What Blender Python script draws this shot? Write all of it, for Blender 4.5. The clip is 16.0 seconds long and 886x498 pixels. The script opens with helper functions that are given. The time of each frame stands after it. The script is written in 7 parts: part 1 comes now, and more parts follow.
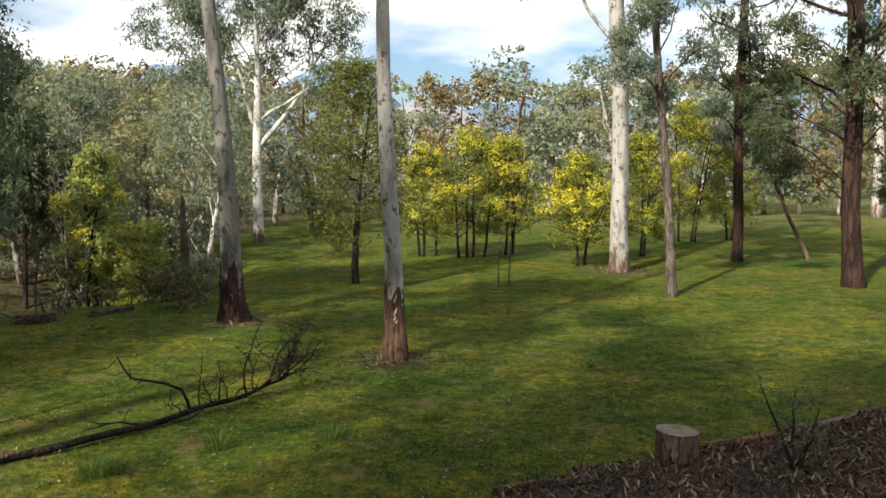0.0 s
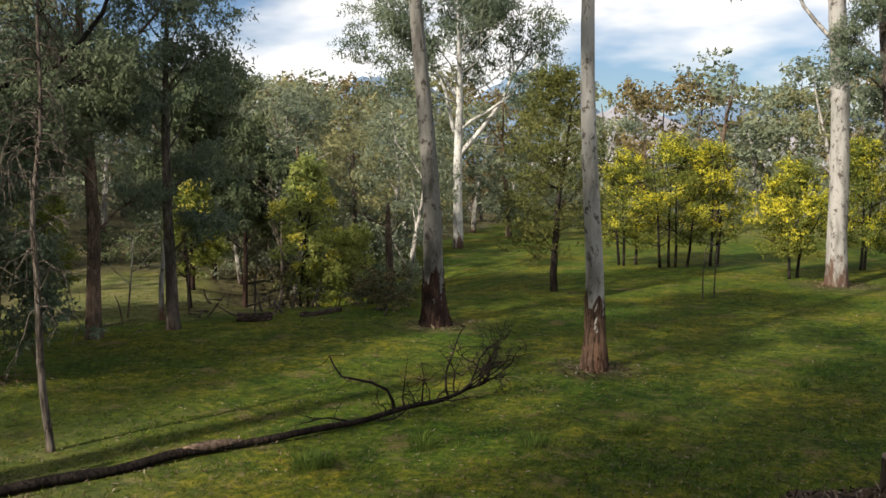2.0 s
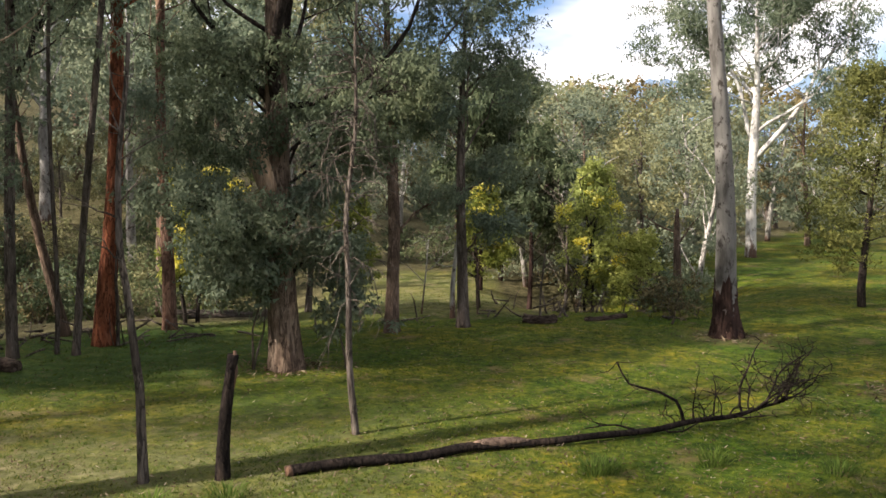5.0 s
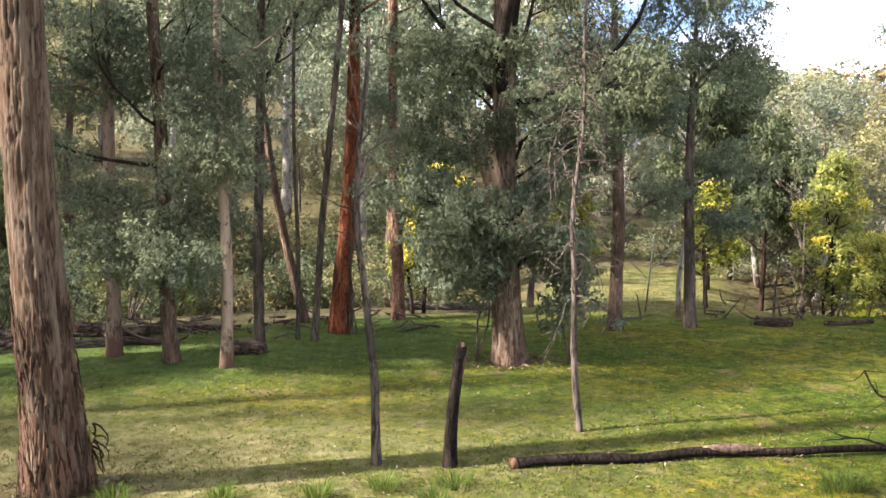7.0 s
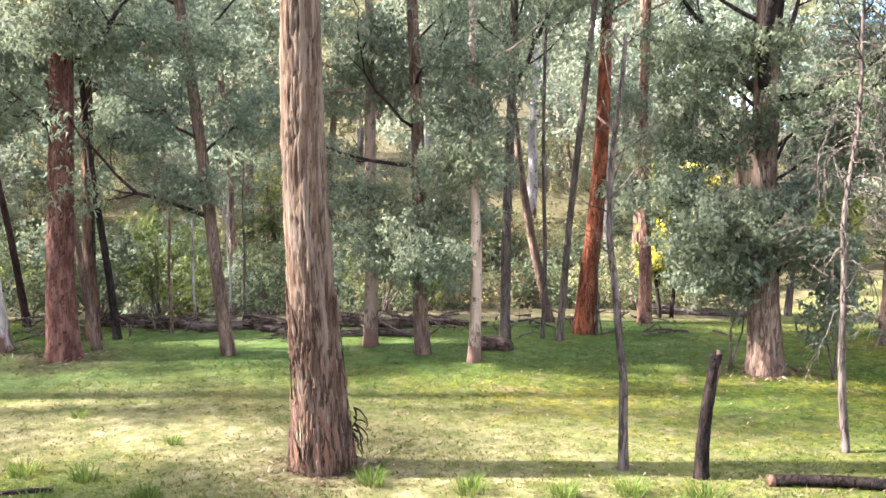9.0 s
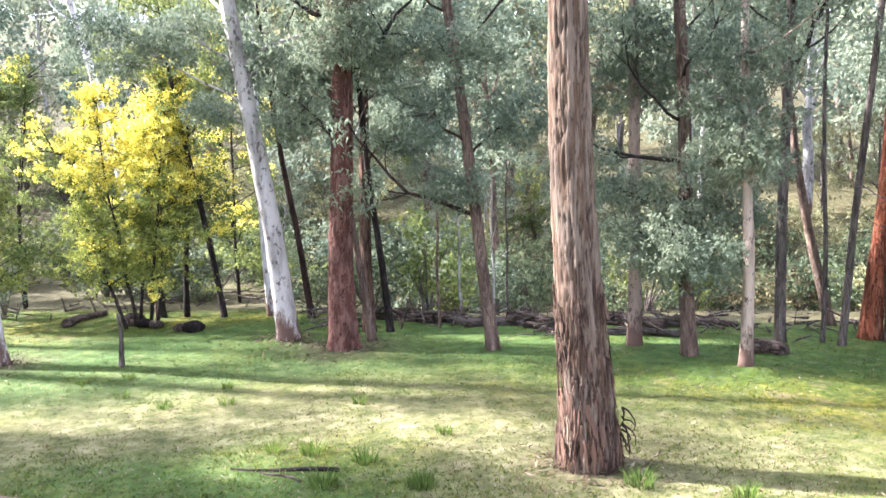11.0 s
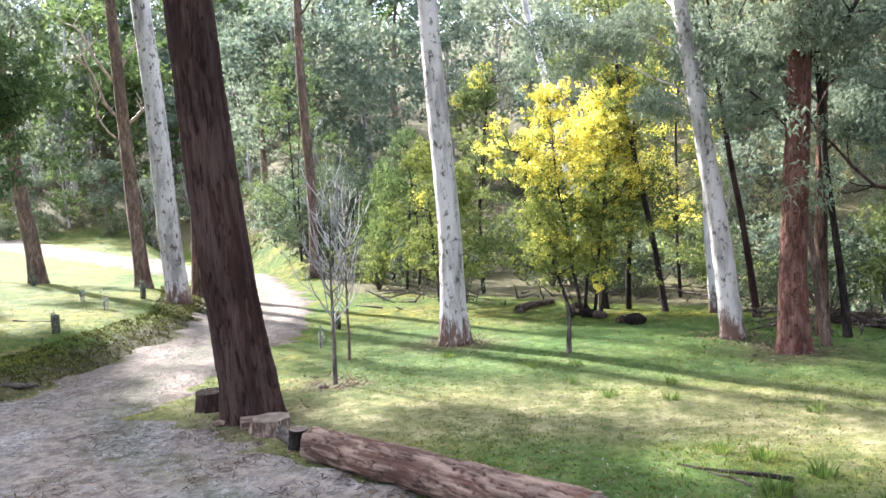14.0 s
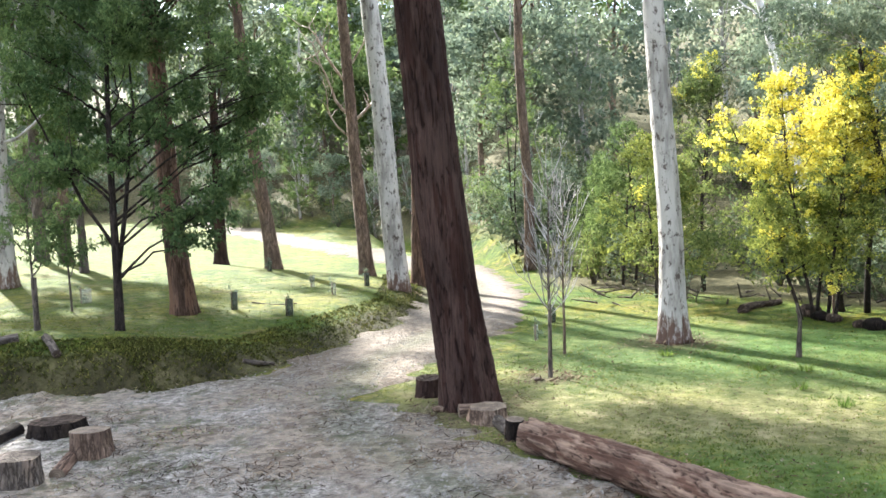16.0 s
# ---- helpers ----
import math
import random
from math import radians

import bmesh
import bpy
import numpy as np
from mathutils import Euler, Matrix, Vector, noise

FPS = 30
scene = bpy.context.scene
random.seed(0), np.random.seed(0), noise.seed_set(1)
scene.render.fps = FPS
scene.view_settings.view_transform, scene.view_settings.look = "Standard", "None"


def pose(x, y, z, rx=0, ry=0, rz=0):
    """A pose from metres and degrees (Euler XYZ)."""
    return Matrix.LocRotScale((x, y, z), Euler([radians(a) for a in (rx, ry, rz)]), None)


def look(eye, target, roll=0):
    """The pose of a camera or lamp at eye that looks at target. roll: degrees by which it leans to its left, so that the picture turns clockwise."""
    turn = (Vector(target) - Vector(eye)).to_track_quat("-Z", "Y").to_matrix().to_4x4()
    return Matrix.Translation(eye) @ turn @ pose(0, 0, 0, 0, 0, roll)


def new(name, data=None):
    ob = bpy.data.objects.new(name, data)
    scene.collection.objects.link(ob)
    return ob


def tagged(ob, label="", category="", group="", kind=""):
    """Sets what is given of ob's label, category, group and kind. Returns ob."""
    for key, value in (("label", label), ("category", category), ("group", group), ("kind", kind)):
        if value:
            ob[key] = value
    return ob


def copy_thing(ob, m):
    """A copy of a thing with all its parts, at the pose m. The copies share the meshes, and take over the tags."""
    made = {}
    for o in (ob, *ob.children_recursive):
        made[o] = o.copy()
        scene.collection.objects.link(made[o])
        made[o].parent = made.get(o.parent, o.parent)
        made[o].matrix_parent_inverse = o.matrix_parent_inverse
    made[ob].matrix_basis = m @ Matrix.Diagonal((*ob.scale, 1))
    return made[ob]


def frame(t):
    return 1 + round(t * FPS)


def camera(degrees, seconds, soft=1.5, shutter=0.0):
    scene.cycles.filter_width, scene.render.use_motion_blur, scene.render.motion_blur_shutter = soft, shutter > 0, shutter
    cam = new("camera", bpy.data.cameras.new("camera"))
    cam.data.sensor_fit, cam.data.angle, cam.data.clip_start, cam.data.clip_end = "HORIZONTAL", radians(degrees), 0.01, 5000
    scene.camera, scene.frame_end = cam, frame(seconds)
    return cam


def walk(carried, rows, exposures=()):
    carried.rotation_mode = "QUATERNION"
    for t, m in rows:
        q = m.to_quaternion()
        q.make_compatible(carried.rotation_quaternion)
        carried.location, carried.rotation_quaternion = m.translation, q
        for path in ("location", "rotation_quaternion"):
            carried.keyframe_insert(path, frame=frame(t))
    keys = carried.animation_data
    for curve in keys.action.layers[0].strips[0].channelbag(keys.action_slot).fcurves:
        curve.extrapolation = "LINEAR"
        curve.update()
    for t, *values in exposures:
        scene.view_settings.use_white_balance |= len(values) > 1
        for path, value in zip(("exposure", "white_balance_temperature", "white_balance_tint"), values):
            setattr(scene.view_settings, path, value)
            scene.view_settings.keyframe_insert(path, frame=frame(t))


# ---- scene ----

# ------------------------------------------------------------ camera
cam = camera(52.0, 16.0, soft=1.55)
ROWS = [
    (0, -0.000, 0.400, 3.200, 84.28, 0.07, 0.03),
    (0.5, -0.022, 0.399, 3.200, 84.24, 0.25, 3.08),
    (1, -0.045, 0.398, 3.200, 84.45, 0.16, 6.40),
    (1.5, -0.066, 0.395, 3.200, 84.65, 0.25, 9.50),
    (2, -0.086, 0.391, 3.200, 84.80, 0.31, 12.34),
    (2.5, -0.105, 0.386, 3.200, 85.03, 0.68, 15.23),
    (3, -0.125, 0.380, 3.200, 85.17, 0.77, 18.27),
    (3.5, -0.146, 0.372, 3.200, 85.12, 0.65, 21.43),
    (6, -0.237, 0.322, 3.200, 85.15, 0.39, 36.33),
    (6.5, -0.258, 0.306, 3.200, 85.05, 0.56, 40.08),
    (7, -0.276, 0.289, 3.200, 85.02, 0.67, 43.69),
    (7.5, -0.293, 0.272, 3.200, 84.97, 0.62, 47.16),
    (8, -0.311, 0.252, 3.200, 85.01, 0.67, 50.96),
    (8.5, -0.327, 0.230, 3.200, 85.13, 0.59, 54.93),
    (11, -0.386, 0.104, 3.200, 85.41, 1.90, 74.91),
    (11.5, -0.393, 0.074, 3.200, 85.57, 2.11, 79.33),
    (12, -0.398, 0.039, 3.200, 85.82, 2.34, 84.36),
    (12.5, -0.400, 0.004, 3.200, 86.04, 2.39, 89.43),
    (13, -0.399, -0.024, 3.200, 86.29, 2.32, 93.44),
    (13.5, -0.396, -0.055, 3.200, 86.17, 2.47, 97.90),
    (14, -0.391, -0.082, 3.200, 86.13, 2.58, 101.86),
    (14.5, -0.386, -0.107, 3.200, 86.04, 2.52, 105.47),
    (15, -0.378, -0.131, 3.200, 86.01, 2.68, 109.11),
    (15.5, -0.371, -0.150, 3.200, 86.05, 2.45, 112.10),
    (16, -0.362, -0.171, 3.200, 86.28, 2.29, 115.25),
]
EXPOSURES = [(0.0, 1.0, 6700, 9), (1.5, 0.78, 6700, 10), (3.5, 0.68, 6550, 12), (6.0, 1.9, 6750, 19), (7.25, 2.4, 6550, 22), (8.5, 3.1, 6280, 24), (11.0, 3.26, 5620, 23), (12.0, 3.05, 5620, 21), (13.5, 2.95, 5650, 19), (16.0, 2.83, 5900, 10)]
walk(cam, [(t, pose(x, y, z, rx, ry, rz)) for t, x, y, z, rx, ry, rz in ROWS], EXPOSURES)

# ------------------------------------------------------------ sky and sun
SUN_AZ, SUN_EL = 147.0, 33.0            # degrees, azimuth counted from +y to the left


def mixed(n, l, fac, a, b, kind="MIX"):
    mx = n.new("ShaderNodeMix")
    mx.data_type, mx.blend_type = "RGBA", kind
    if isinstance(fac, float):
        mx.inputs[0].default_value = fac
    else:
        l.new(fac, mx.inputs[0])
    for i, v in ((6, a), (7, b)):
        if isinstance(v, tuple):
            mx.inputs[i].default_value = (*v, 1)
        else:
            l.new(v, mx.inputs[i])
    return mx.outputs[2]


def make_world():
    w = bpy.data.worlds.new("sky")
    scene.world = w
    w.use_nodes = True
    n, l = w.node_tree.nodes, w.node_tree.links
    n.clear()
    out = n.new("ShaderNodeOutputWorld")
    sky = n.new("ShaderNodeTexSky")
    sky.sky_type = "NISHITA"
    sky.sun_disc = False
    sky.sun_elevation = radians(SUN_EL)
    sky.sun_rotation = radians(360 - SUN_AZ)
    bg = n.new("ShaderNodeBackground")
    bg.inputs["Strength"].default_value = 0.06
    l.new(mixed(n, l, 1.0, sky.outputs[0], (0.80, 0.95, 1.18), "MULTIPLY"), bg.inputs["Color"])
    cloud = n.new("ShaderNodeBackground")
    cloud.inputs["Strength"].default_value = 0.70
    tc = n.new("ShaderNodeTexCoord")
    mp = n.new("ShaderNodeMapping")
    mp.inputs["Scale"].default_value = (1.0, 1.0, 3.2)
    no = n.new("ShaderNodeTexNoise")
    no.inputs["Scale"].default_value = 2.6
    no.inputs["Detail"].default_value = 5.0
    no.inputs["Roughness"].default_value = 0.5
    rp = n.new("ShaderNodeValToRGB")
    rp.color_ramp.elements[0].position, rp.color_ramp.elements[1].position = 0.40, 0.52
    no2 = n.new("ShaderNodeTexNoise")
    no2.inputs["Scale"].default_value = 6.0
    tint = n.new("ShaderNodeValToRGB")
    tint.color_ramp.elements[0].color = (0.66, 0.75, 0.88, 1)
    tint.color_ramp.elements[1].color = (1.0, 1.0, 1.0, 1)
    tint.color_ramp.elements[0].position, tint.color_ramp.elements[1].position = 0.30, 0.48
    l.new(tc.outputs["Generated"], mp.inputs["Vector"])
    l.new(mp.outputs[0], no.inputs["Vector"])
    l.new(mp.outputs[0], no2.inputs["Vector"])
    l.new(no.outputs["Fac"], rp.inputs["Fac"])
    l.new(no2.outputs["Fac"], tint.inputs["Fac"])
    l.new(tint.outputs["Color"], cloud.inputs["Color"])
    mix = n.new("ShaderNodeMixShader")
    l.new(rp.outputs["Color"], mix.inputs["Fac"])
    l.new(bg.outputs[0], mix.inputs[1])
    l.new(cloud.outputs[0], mix.inputs[2])
    l.new(mix.outputs[0], out.inputs["Surface"])


make_world()
sun = new("sun", bpy.data.lights.new("sun", "SUN"))
sun.data.energy, sun.data.angle, sun.data.color = 5.0, radians(1.4), (1.0, 0.93, 0.80)
sun_from = Vector((-math.sin(radians(SUN_AZ)) * math.cos(radians(SUN_EL)), math.cos(radians(SUN_AZ)) * math.cos(radians(SUN_EL)), math.sin(radians(SUN_EL))))
sun.matrix_world = look(sun_from * 60, (0, 0, 0))


# ------------------------------------------------------------ materials
def nodes_of(name, rough=0.8):
    m = bpy.data.materials.new(name)
    m.use_nodes = True
    n, l = m.node_tree.nodes, m.node_tree.links
    bsdf = n["Principled BSDF"]
    bsdf.inputs["Roughness"].default_value = rough
    bsdf.inputs["Specular IOR Level"].default_value = 0.25
    return m, n, l, bsdf


def ramp(n, stops):
    r = n.new("ShaderNodeValToRGB")
    e = r.color_ramp.elements
    while len(e) < len(stops):
        e.new(0.5)
    for el, (p, c) in zip(e, stops):
        el.position, el.color = p, (*c, 1)
    return r


def noise_node(n, l, vec, scale, detail=4.0, rough=0.6, stretch=None):
    if stretch:
        mp = n.new("ShaderNodeMapping")
        mp.inputs["Scale"].default_value = stretch
        l.new(vec, mp.inputs["Vector"])
        vec = mp.outputs[0]
    t = n.new("ShaderNodeTexNoise")
    t.inputs["Scale"].default_value, t.inputs["Detail"].default_value, t.inputs["Roughness"].default_value = scale, detail, rough
    l.new(vec, t.inputs["Vector"])
    return t.outputs["Fac"]


def bumped(n, l, bsdf, height, strength, dist):
    b = n.new("ShaderNodeBump")
    b.inputs["Strength"].default_value, b.inputs["Distance"].default_value = strength, dist
    l.new(height, b.inputs["Height"])
    l.new(b.outputs[0], bsdf.inputs["Normal"])


def object_vec(n):
    return n.new("ShaderNodeTexCoord").outputs["Object"]


def world_vec(n):
    return n.new("ShaderNodeNewGeometry").outputs["Position"]


def bark_material(name, dark, mid, light, fine=26.0, stretch=0.10, blotch=None, bump=0.8, plates=9.0):
    """Fibrous bark: long plates parted by dark vertical fissures, with patches of another tone."""
    m, n, l, bsdf = nodes_of(name, 0.95)
    bsdf.inputs["Specular IOR Level"].default_value = 0.08
    v = object_vec(n)
    fib = noise_node(n, l, v, fine, 5.0, 0.65, (1, 1, stretch))
    soft = tuple(0.45 * d + 0.55 * k for d, k in zip(dark, mid))
    r = ramp(n, [(0.30, soft), (0.5, mid), (0.72, tuple(0.35 * k + 0.65 * h for k, h in zip(mid, light)))])
    l.new(fib, r.inputs["Fac"])
    col = r.outputs["Color"]
    patch = noise_node(n, l, v, 2.6, 5.0, 0.62, (1, 1, 0.40))
    pr = ramp(n, [(0.40, (0.58, 0.57, 0.56)), (0.52, (1.0, 1.0, 1.0)), (0.64, (1.35, 1.25, 1.15))])
    l.new(patch, pr.inputs["Fac"])
    col = mixed(n, l, 1.0, col, pr.outputs["Color"], "MULTIPLY")
    if blotch:
        bl = noise_node(n, l, v, 3.2, 5.0, 0.65, (1, 1, 0.30))
        br = ramp(n, [(0.52, (0, 0, 0)), (0.60, (1, 1, 1))])
        l.new(bl, br.inputs["Fac"])
        col = mixed(n, l, br.outputs["Color"], col, blotch)
    crack = noise_node(n, l, v, plates, 5.0, 0.6, (1, 1, stretch * 1.3))
    cr = ramp(n, [(0.45, (0, 0, 0)), (0.49, (0.9, 0.9, 0.9)), (0.50, (0.9, 0.9, 0.9)), (0.53, (0, 0, 0))])
    l.new(crack, cr.inputs["Fac"])
    col = mixed(n, l, cr.outputs["Color"], col, dark)
    l.new(col, bsdf.inputs["Base Color"])
    hgt = n.new("ShaderNodeMath")
    hgt.operation = "MULTIPLY_ADD"
    hgt.inputs[1].default_value = -0.8
    l.new(cr.outputs["Color"], hgt.inputs[0])
    l.new(fib, hgt.inputs[2])
    bumped(n, l, bsdf, hgt.outputs[0], bump, 0.03)
    return m


def smooth_bark_material(name, pale, grey, fleck):
    """Smooth gum bark: pale, with long grey streaks and dark flecks and scars."""
    m, n, l, bsdf = nodes_of(name, 0.7)
    v = object_vec(n)
    a = noise_node(n, l, v, 4.0, 5.0, 0.6, (1, 1, 0.22))
    r = ramp(n, [(0.38, grey), (0.52, pale), (0.75, tuple(min(1, c * 1.12) for c in pale))])
    l.new(a, r.inputs["Fac"])
    col = r.outputs["Color"]
    f = noise_node(n, l, v, 8.5, 5.0, 0.72, (1, 1, 0.62))
    fr = ramp(n, [(0.55, (0, 0, 0)), (0.62, (1, 1, 1))])
    l.new(f, fr.inputs["Fac"])
    col = mixed(n, l, fr.outputs["Color"], col, fleck)
    sep = n.new("ShaderNodeSeparateXYZ")
    l.new(v, sep.inputs[0])
    st = noise_node(n, l, v, 7.0, 5.0, 0.75, (1, 1, 0.30))
    h = n.new("ShaderNodeMath")
    h.operation = "MULTIPLY_ADD"
    h.inputs[1].default_value = 1.9
    l.new(st, h.inputs[0])
    neg = n.new("ShaderNodeMath")
    neg.operation = "MULTIPLY_ADD"
    neg.inputs[1].default_value, neg.inputs[2].default_value = -0.50, -0.28
    l.new(sep.outputs["Z"], neg.inputs[0])
    l.new(neg.outputs[0], h.inputs[2])
    hr = ramp(n, [(0.34, (0, 0, 0)), (0.58, (1, 1, 1))])
    l.new(h.outputs[0], hr.inputs["Fac"])
    col = mixed(n, l, hr.outputs["Color"], col, (0.085, 0.05, 0.035))
    l.new(col, bsdf.inputs["Base Color"])
    bumped(n, l, bsdf, f, 0.5, 0.02)
    return m


def plated_bark_material(name, dark, inner, outer, fine=46.0):
    """Weathered outer plates over fresher inner bark, parted by dark fissures; follows the trunk's own plates."""
    m, n, l, bsdf = nodes_of(name, 0.95)
    bsdf.inputs["Specular IOR Level"].default_value = 0.08
    v = object_vec(n)
    pl, ck = n.new("ShaderNodeAttribute"), n.new("ShaderNodeAttribute")
    pl.attribute_name, ck.attribute_name = "plate", "crack"
    fib = noise_node(n, l, v, fine, 5.0, 0.7, (1, 1, 0.07))
    add = n.new("ShaderNodeMath")
    add.operation = "MULTIPLY_ADD"
    add.inputs[1].default_value = 0.55
    l.new(fib, add.inputs[0])
    l.new(pl.outputs["Fac"], add.inputs[2])
    r = ramp(n, [(0.58, inner), (0.78, tuple((a + b) / 2 for a, b in zip(inner, outer))), (1.0, outer)])
    l.new(add.outputs[0], r.inputs["Fac"])
    fr = ramp(n, [(0.30, (0.55, 0.53, 0.52)), (0.5, (1.0, 1.0, 1.0)), (0.72, (1.35, 1.32, 1.28))])
    l.new(fib, fr.inputs["Fac"])
    col = mixed(n, l, 1.0, r.outputs["Color"], fr.outputs["Color"], "MULTIPLY")
    patch = noise_node(n, l, v, 1.7, 4.0, 0.6, (1, 1, 0.5))
    pr = ramp(n, [(0.38, (0.72, 0.70, 0.69)), (0.62, (1.25, 1.2, 1.15))])
    l.new(patch, pr.inputs["Fac"])
    col = mixed(n, l, 1.0, col, pr.outputs["Color"], "MULTIPLY")
    cr = ramp(n, [(0.35, (0, 0, 0)), (0.95, (0.85, 0.85, 0.85))])
    l.new(ck.outputs["Fac"], cr.inputs["Fac"])
    col = mixed(n, l, cr.outputs["Color"], col, dark)
    l.new(col, bsdf.inputs["Base Color"])
    bumped(n, l, bsdf, fib, 0.9, 0.02)
    return m


def leaf_material(name, stops, through_light=0.42):
    m, n, l, bsdf = nodes_of(name, 0.8)
    bsdf.inputs["Specular IOR Level"].default_value = 0.05
    g = n.new("ShaderNodeNewGeometry")
    r = ramp(n, stops)
    l.new(g.outputs["Random Per Island"], r.inputs["Fac"])
    big = noise_node(n, l, world_vec(n), 0.55, 3.0, 0.5)
    br = ramp(n, [(0.35, (0.72, 0.78, 0.80)), (0.65, (1.18, 1.14, 1.02))])
    l.new(big, br.inputs["Fac"])
    col = mixed(n, l, 1.0, r.outputs["Color"], br.outputs["Color"], "MULTIPLY")
    l.new(col, bsdf.inputs["Base Color"])
    tr = n.new("ShaderNodeBsdfTranslucent")
    l.new(col, tr.inputs["Color"])
    mx = n.new("ShaderNodeMixShader")
    mx.inputs[0].default_value = through_light
    l.new(bsdf.outputs[0], mx.inputs[1])
    l.new(tr.outputs[0], mx.inputs[2])
    l.new(mx.outputs[0], n["Material Output"].inputs["Surface"])
    return m


BARK_RED = bark_material("fibrous_red_bark", (0.030, 0.018, 0.013), (0.108, 0.068, 0.049), (0.235, 0.160, 0.118), 44, 0.08, (0.130, 0.076, 0.050), 1.0, 10.0)
PLATED_RED = plated_bark_material("shaggy_red_brown_bark", (0.016, 0.011, 0.008), (0.070, 0.047, 0.031), (0.136, 0.108, 0.082))
PLATED_DARK = plated_bark_material("furrowed_dark_bark", (0.007, 0.004, 0.004), (0.025, 0.013, 0.011), (0.044, 0.029, 0.025), 34.0)
PLATED_MAROON = plated_bark_material("flaking_maroon_bark", (0.018, 0.008, 0.007), (0.075, 0.034, 0.026), (0.130, 0.076, 0.060))
BARE_WOOD = bark_material("bare_tan_wood", (0.22, 0.14, 0.09), (0.46, 0.33, 0.23), (0.62, 0.49, 0.37), 18, 0.1, None, 0.4, 4.0)
PLATED_LOG = plated_bark_material("split_log_bark_plates", (0.014, 0.008, 0.006), (0.085, 0.051, 0.038), (0.190, 0.140, 0.108), 30.0)
BARK_FAWN = bark_material("fawn_bark", (0.06, 0.042, 0.032), (0.20, 0.148, 0.112), (0.38, 0.30, 0.24), 36, 0.16, (0.11, 0.077, 0.058))
BARK_ORANGE = bark_material("shed_orange_bark", (0.05, 0.016, 0.010), (0.18, 0.062, 0.032), (0.36, 0.165, 0.095), 17, 0.2)
BARK_DARK = bark_material("dark_ironbark", (0.020, 0.012, 0.010), (0.046, 0.028, 0.023), (0.095, 0.060, 0.050), 34, 0.10, (0.034, 0.021, 0.018), 1.0, 6.0)
BARK_PINK = bark_material("pinkish_brown_bark", (0.05, 0.028, 0.020), (0.165, 0.098, 0.072), (0.34, 0.235, 0.185), 30, 0.2, (0.10, 0.055, 0.040))
BARK_GREY = bark_material("grey_brown_bark", (0.046, 0.037, 0.031), (0.125, 0.104, 0.090), (0.27, 0.24, 0.215), 42, 0.13, (0.085, 0.068, 0.058))
BARK_TAN = bark_material("tan_bark", (0.055, 0.038, 0.029), (0.155, 0.110, 0.083), (0.33, 0.26, 0.21), 40, 0.16, (0.10, 0.070, 0.054))
BARK_BLACK = bark_material("black_wattle_bark", (0.012, 0.010, 0.009), (0.035, 0.028, 0.025), (0.08, 0.065, 0.055), 30, 0.2)
GUM_BIG = smooth_bark_material("scarred_brown_gum_bark", (0.25, 0.185, 0.14), (0.115, 0.082, 0.062), (0.055, 0.038, 0.028))
GUM_PEEL = smooth_bark_material("peeling_cream_bark", (0.33, 0.26, 0.20), (0.15, 0.105, 0.078), (0.045, 0.032, 0.024))
GUM_STREAK = smooth_bark_material("streaked_grey_gum_bark", (0.148, 0.140, 0.129), (0.061, 0.056, 0.050), (0.032, 0.027, 0.022))
GUM_PALE = smooth_bark_material("pale_gum_bark", (0.355, 0.332, 0.305), (0.185, 0.170, 0.156), (0.065, 0.05, 0.042))
GUM_WHITE = smooth_bark_material("white_gum_bark", (0.50, 0.485, 0.46), (0.32, 0.31, 0.295), (0.17, 0.145, 0.125))
GUM_GREY = smooth_bark_material("grey_gum_bark", (0.294, 0.281, 0.265), (0.144, 0.133, 0.122), (0.062, 0.053, 0.046))
DEAD_WOOD = bark_material("dead_grey_wood", (0.035, 0.029, 0.025), (0.11, 0.092, 0.078), (0.24, 0.21, 0.185), 34, 0.15)
CHARRED = bark_material("weathered_black_wood", (0.005, 0.004, 0.004), (0.018, 0.014, 0.012), (0.05, 0.038, 0.032), 30, 0.25)
EDGE_WOOD = bark_material("orange_brown_rotting_wood", (0.040, 0.020, 0.010), (0.150, 0.082, 0.040), (0.300, 0.190, 0.105), 30, 0.12)
ROTTEN = bark_material("rotten_brown_wood", (0.018, 0.013, 0.010), (0.085, 0.062, 0.048), (0.21, 0.17, 0.14), 20, 0.22, (0.035, 0.026, 0.02), 1.0)
LOG_BARK = bark_material("split_log_bark", (0.03, 0.019, 0.015), (0.17, 0.112, 0.085), (0.36, 0.265, 0.21), 26, 0.08, (0.11, 0.070, 0.054), 1.0, 4.0)
LEAF_GUM = leaf_material("gum_leaves", [(0.0, (0.096, 0.126, 0.086)), (0.5, (0.144, 0.178, 0.126)), (1.0, (0.212, 0.240, 0.172))])
LEAF_DARK = leaf_material("dark_gum_leaves", [(0.0, (0.055, 0.076, 0.040)), (0.6, (0.094, 0.117, 0.065)), (1.0, (0.160, 0.179, 0.106))])
# A darker copy of the gum leaves for the old gum's shaded boughs.
LEAF_GUM_SHADED = leaf_material("shaded_gum_leaves", [(0.0, (0.075, 0.100, 0.062)), (0.5, (0.116, 0.143, 0.093)), (1.0, (0.180, 0.202, 0.135))])
LEAF_OLIVE = leaf_material("olive_forest_leaves", [(0.0, (0.156, 0.163, 0.083)), (0.5, (0.227, 0.226, 0.119)), (1.0, (0.302, 0.286, 0.162))])
LEAF_BLUE = leaf_material("grey_green_forest_leaves", [(0.0, (0.144, 0.171, 0.120)), (0.5, (0.196, 0.225, 0.159)), (1.0, (0.247, 0.273, 0.196))])
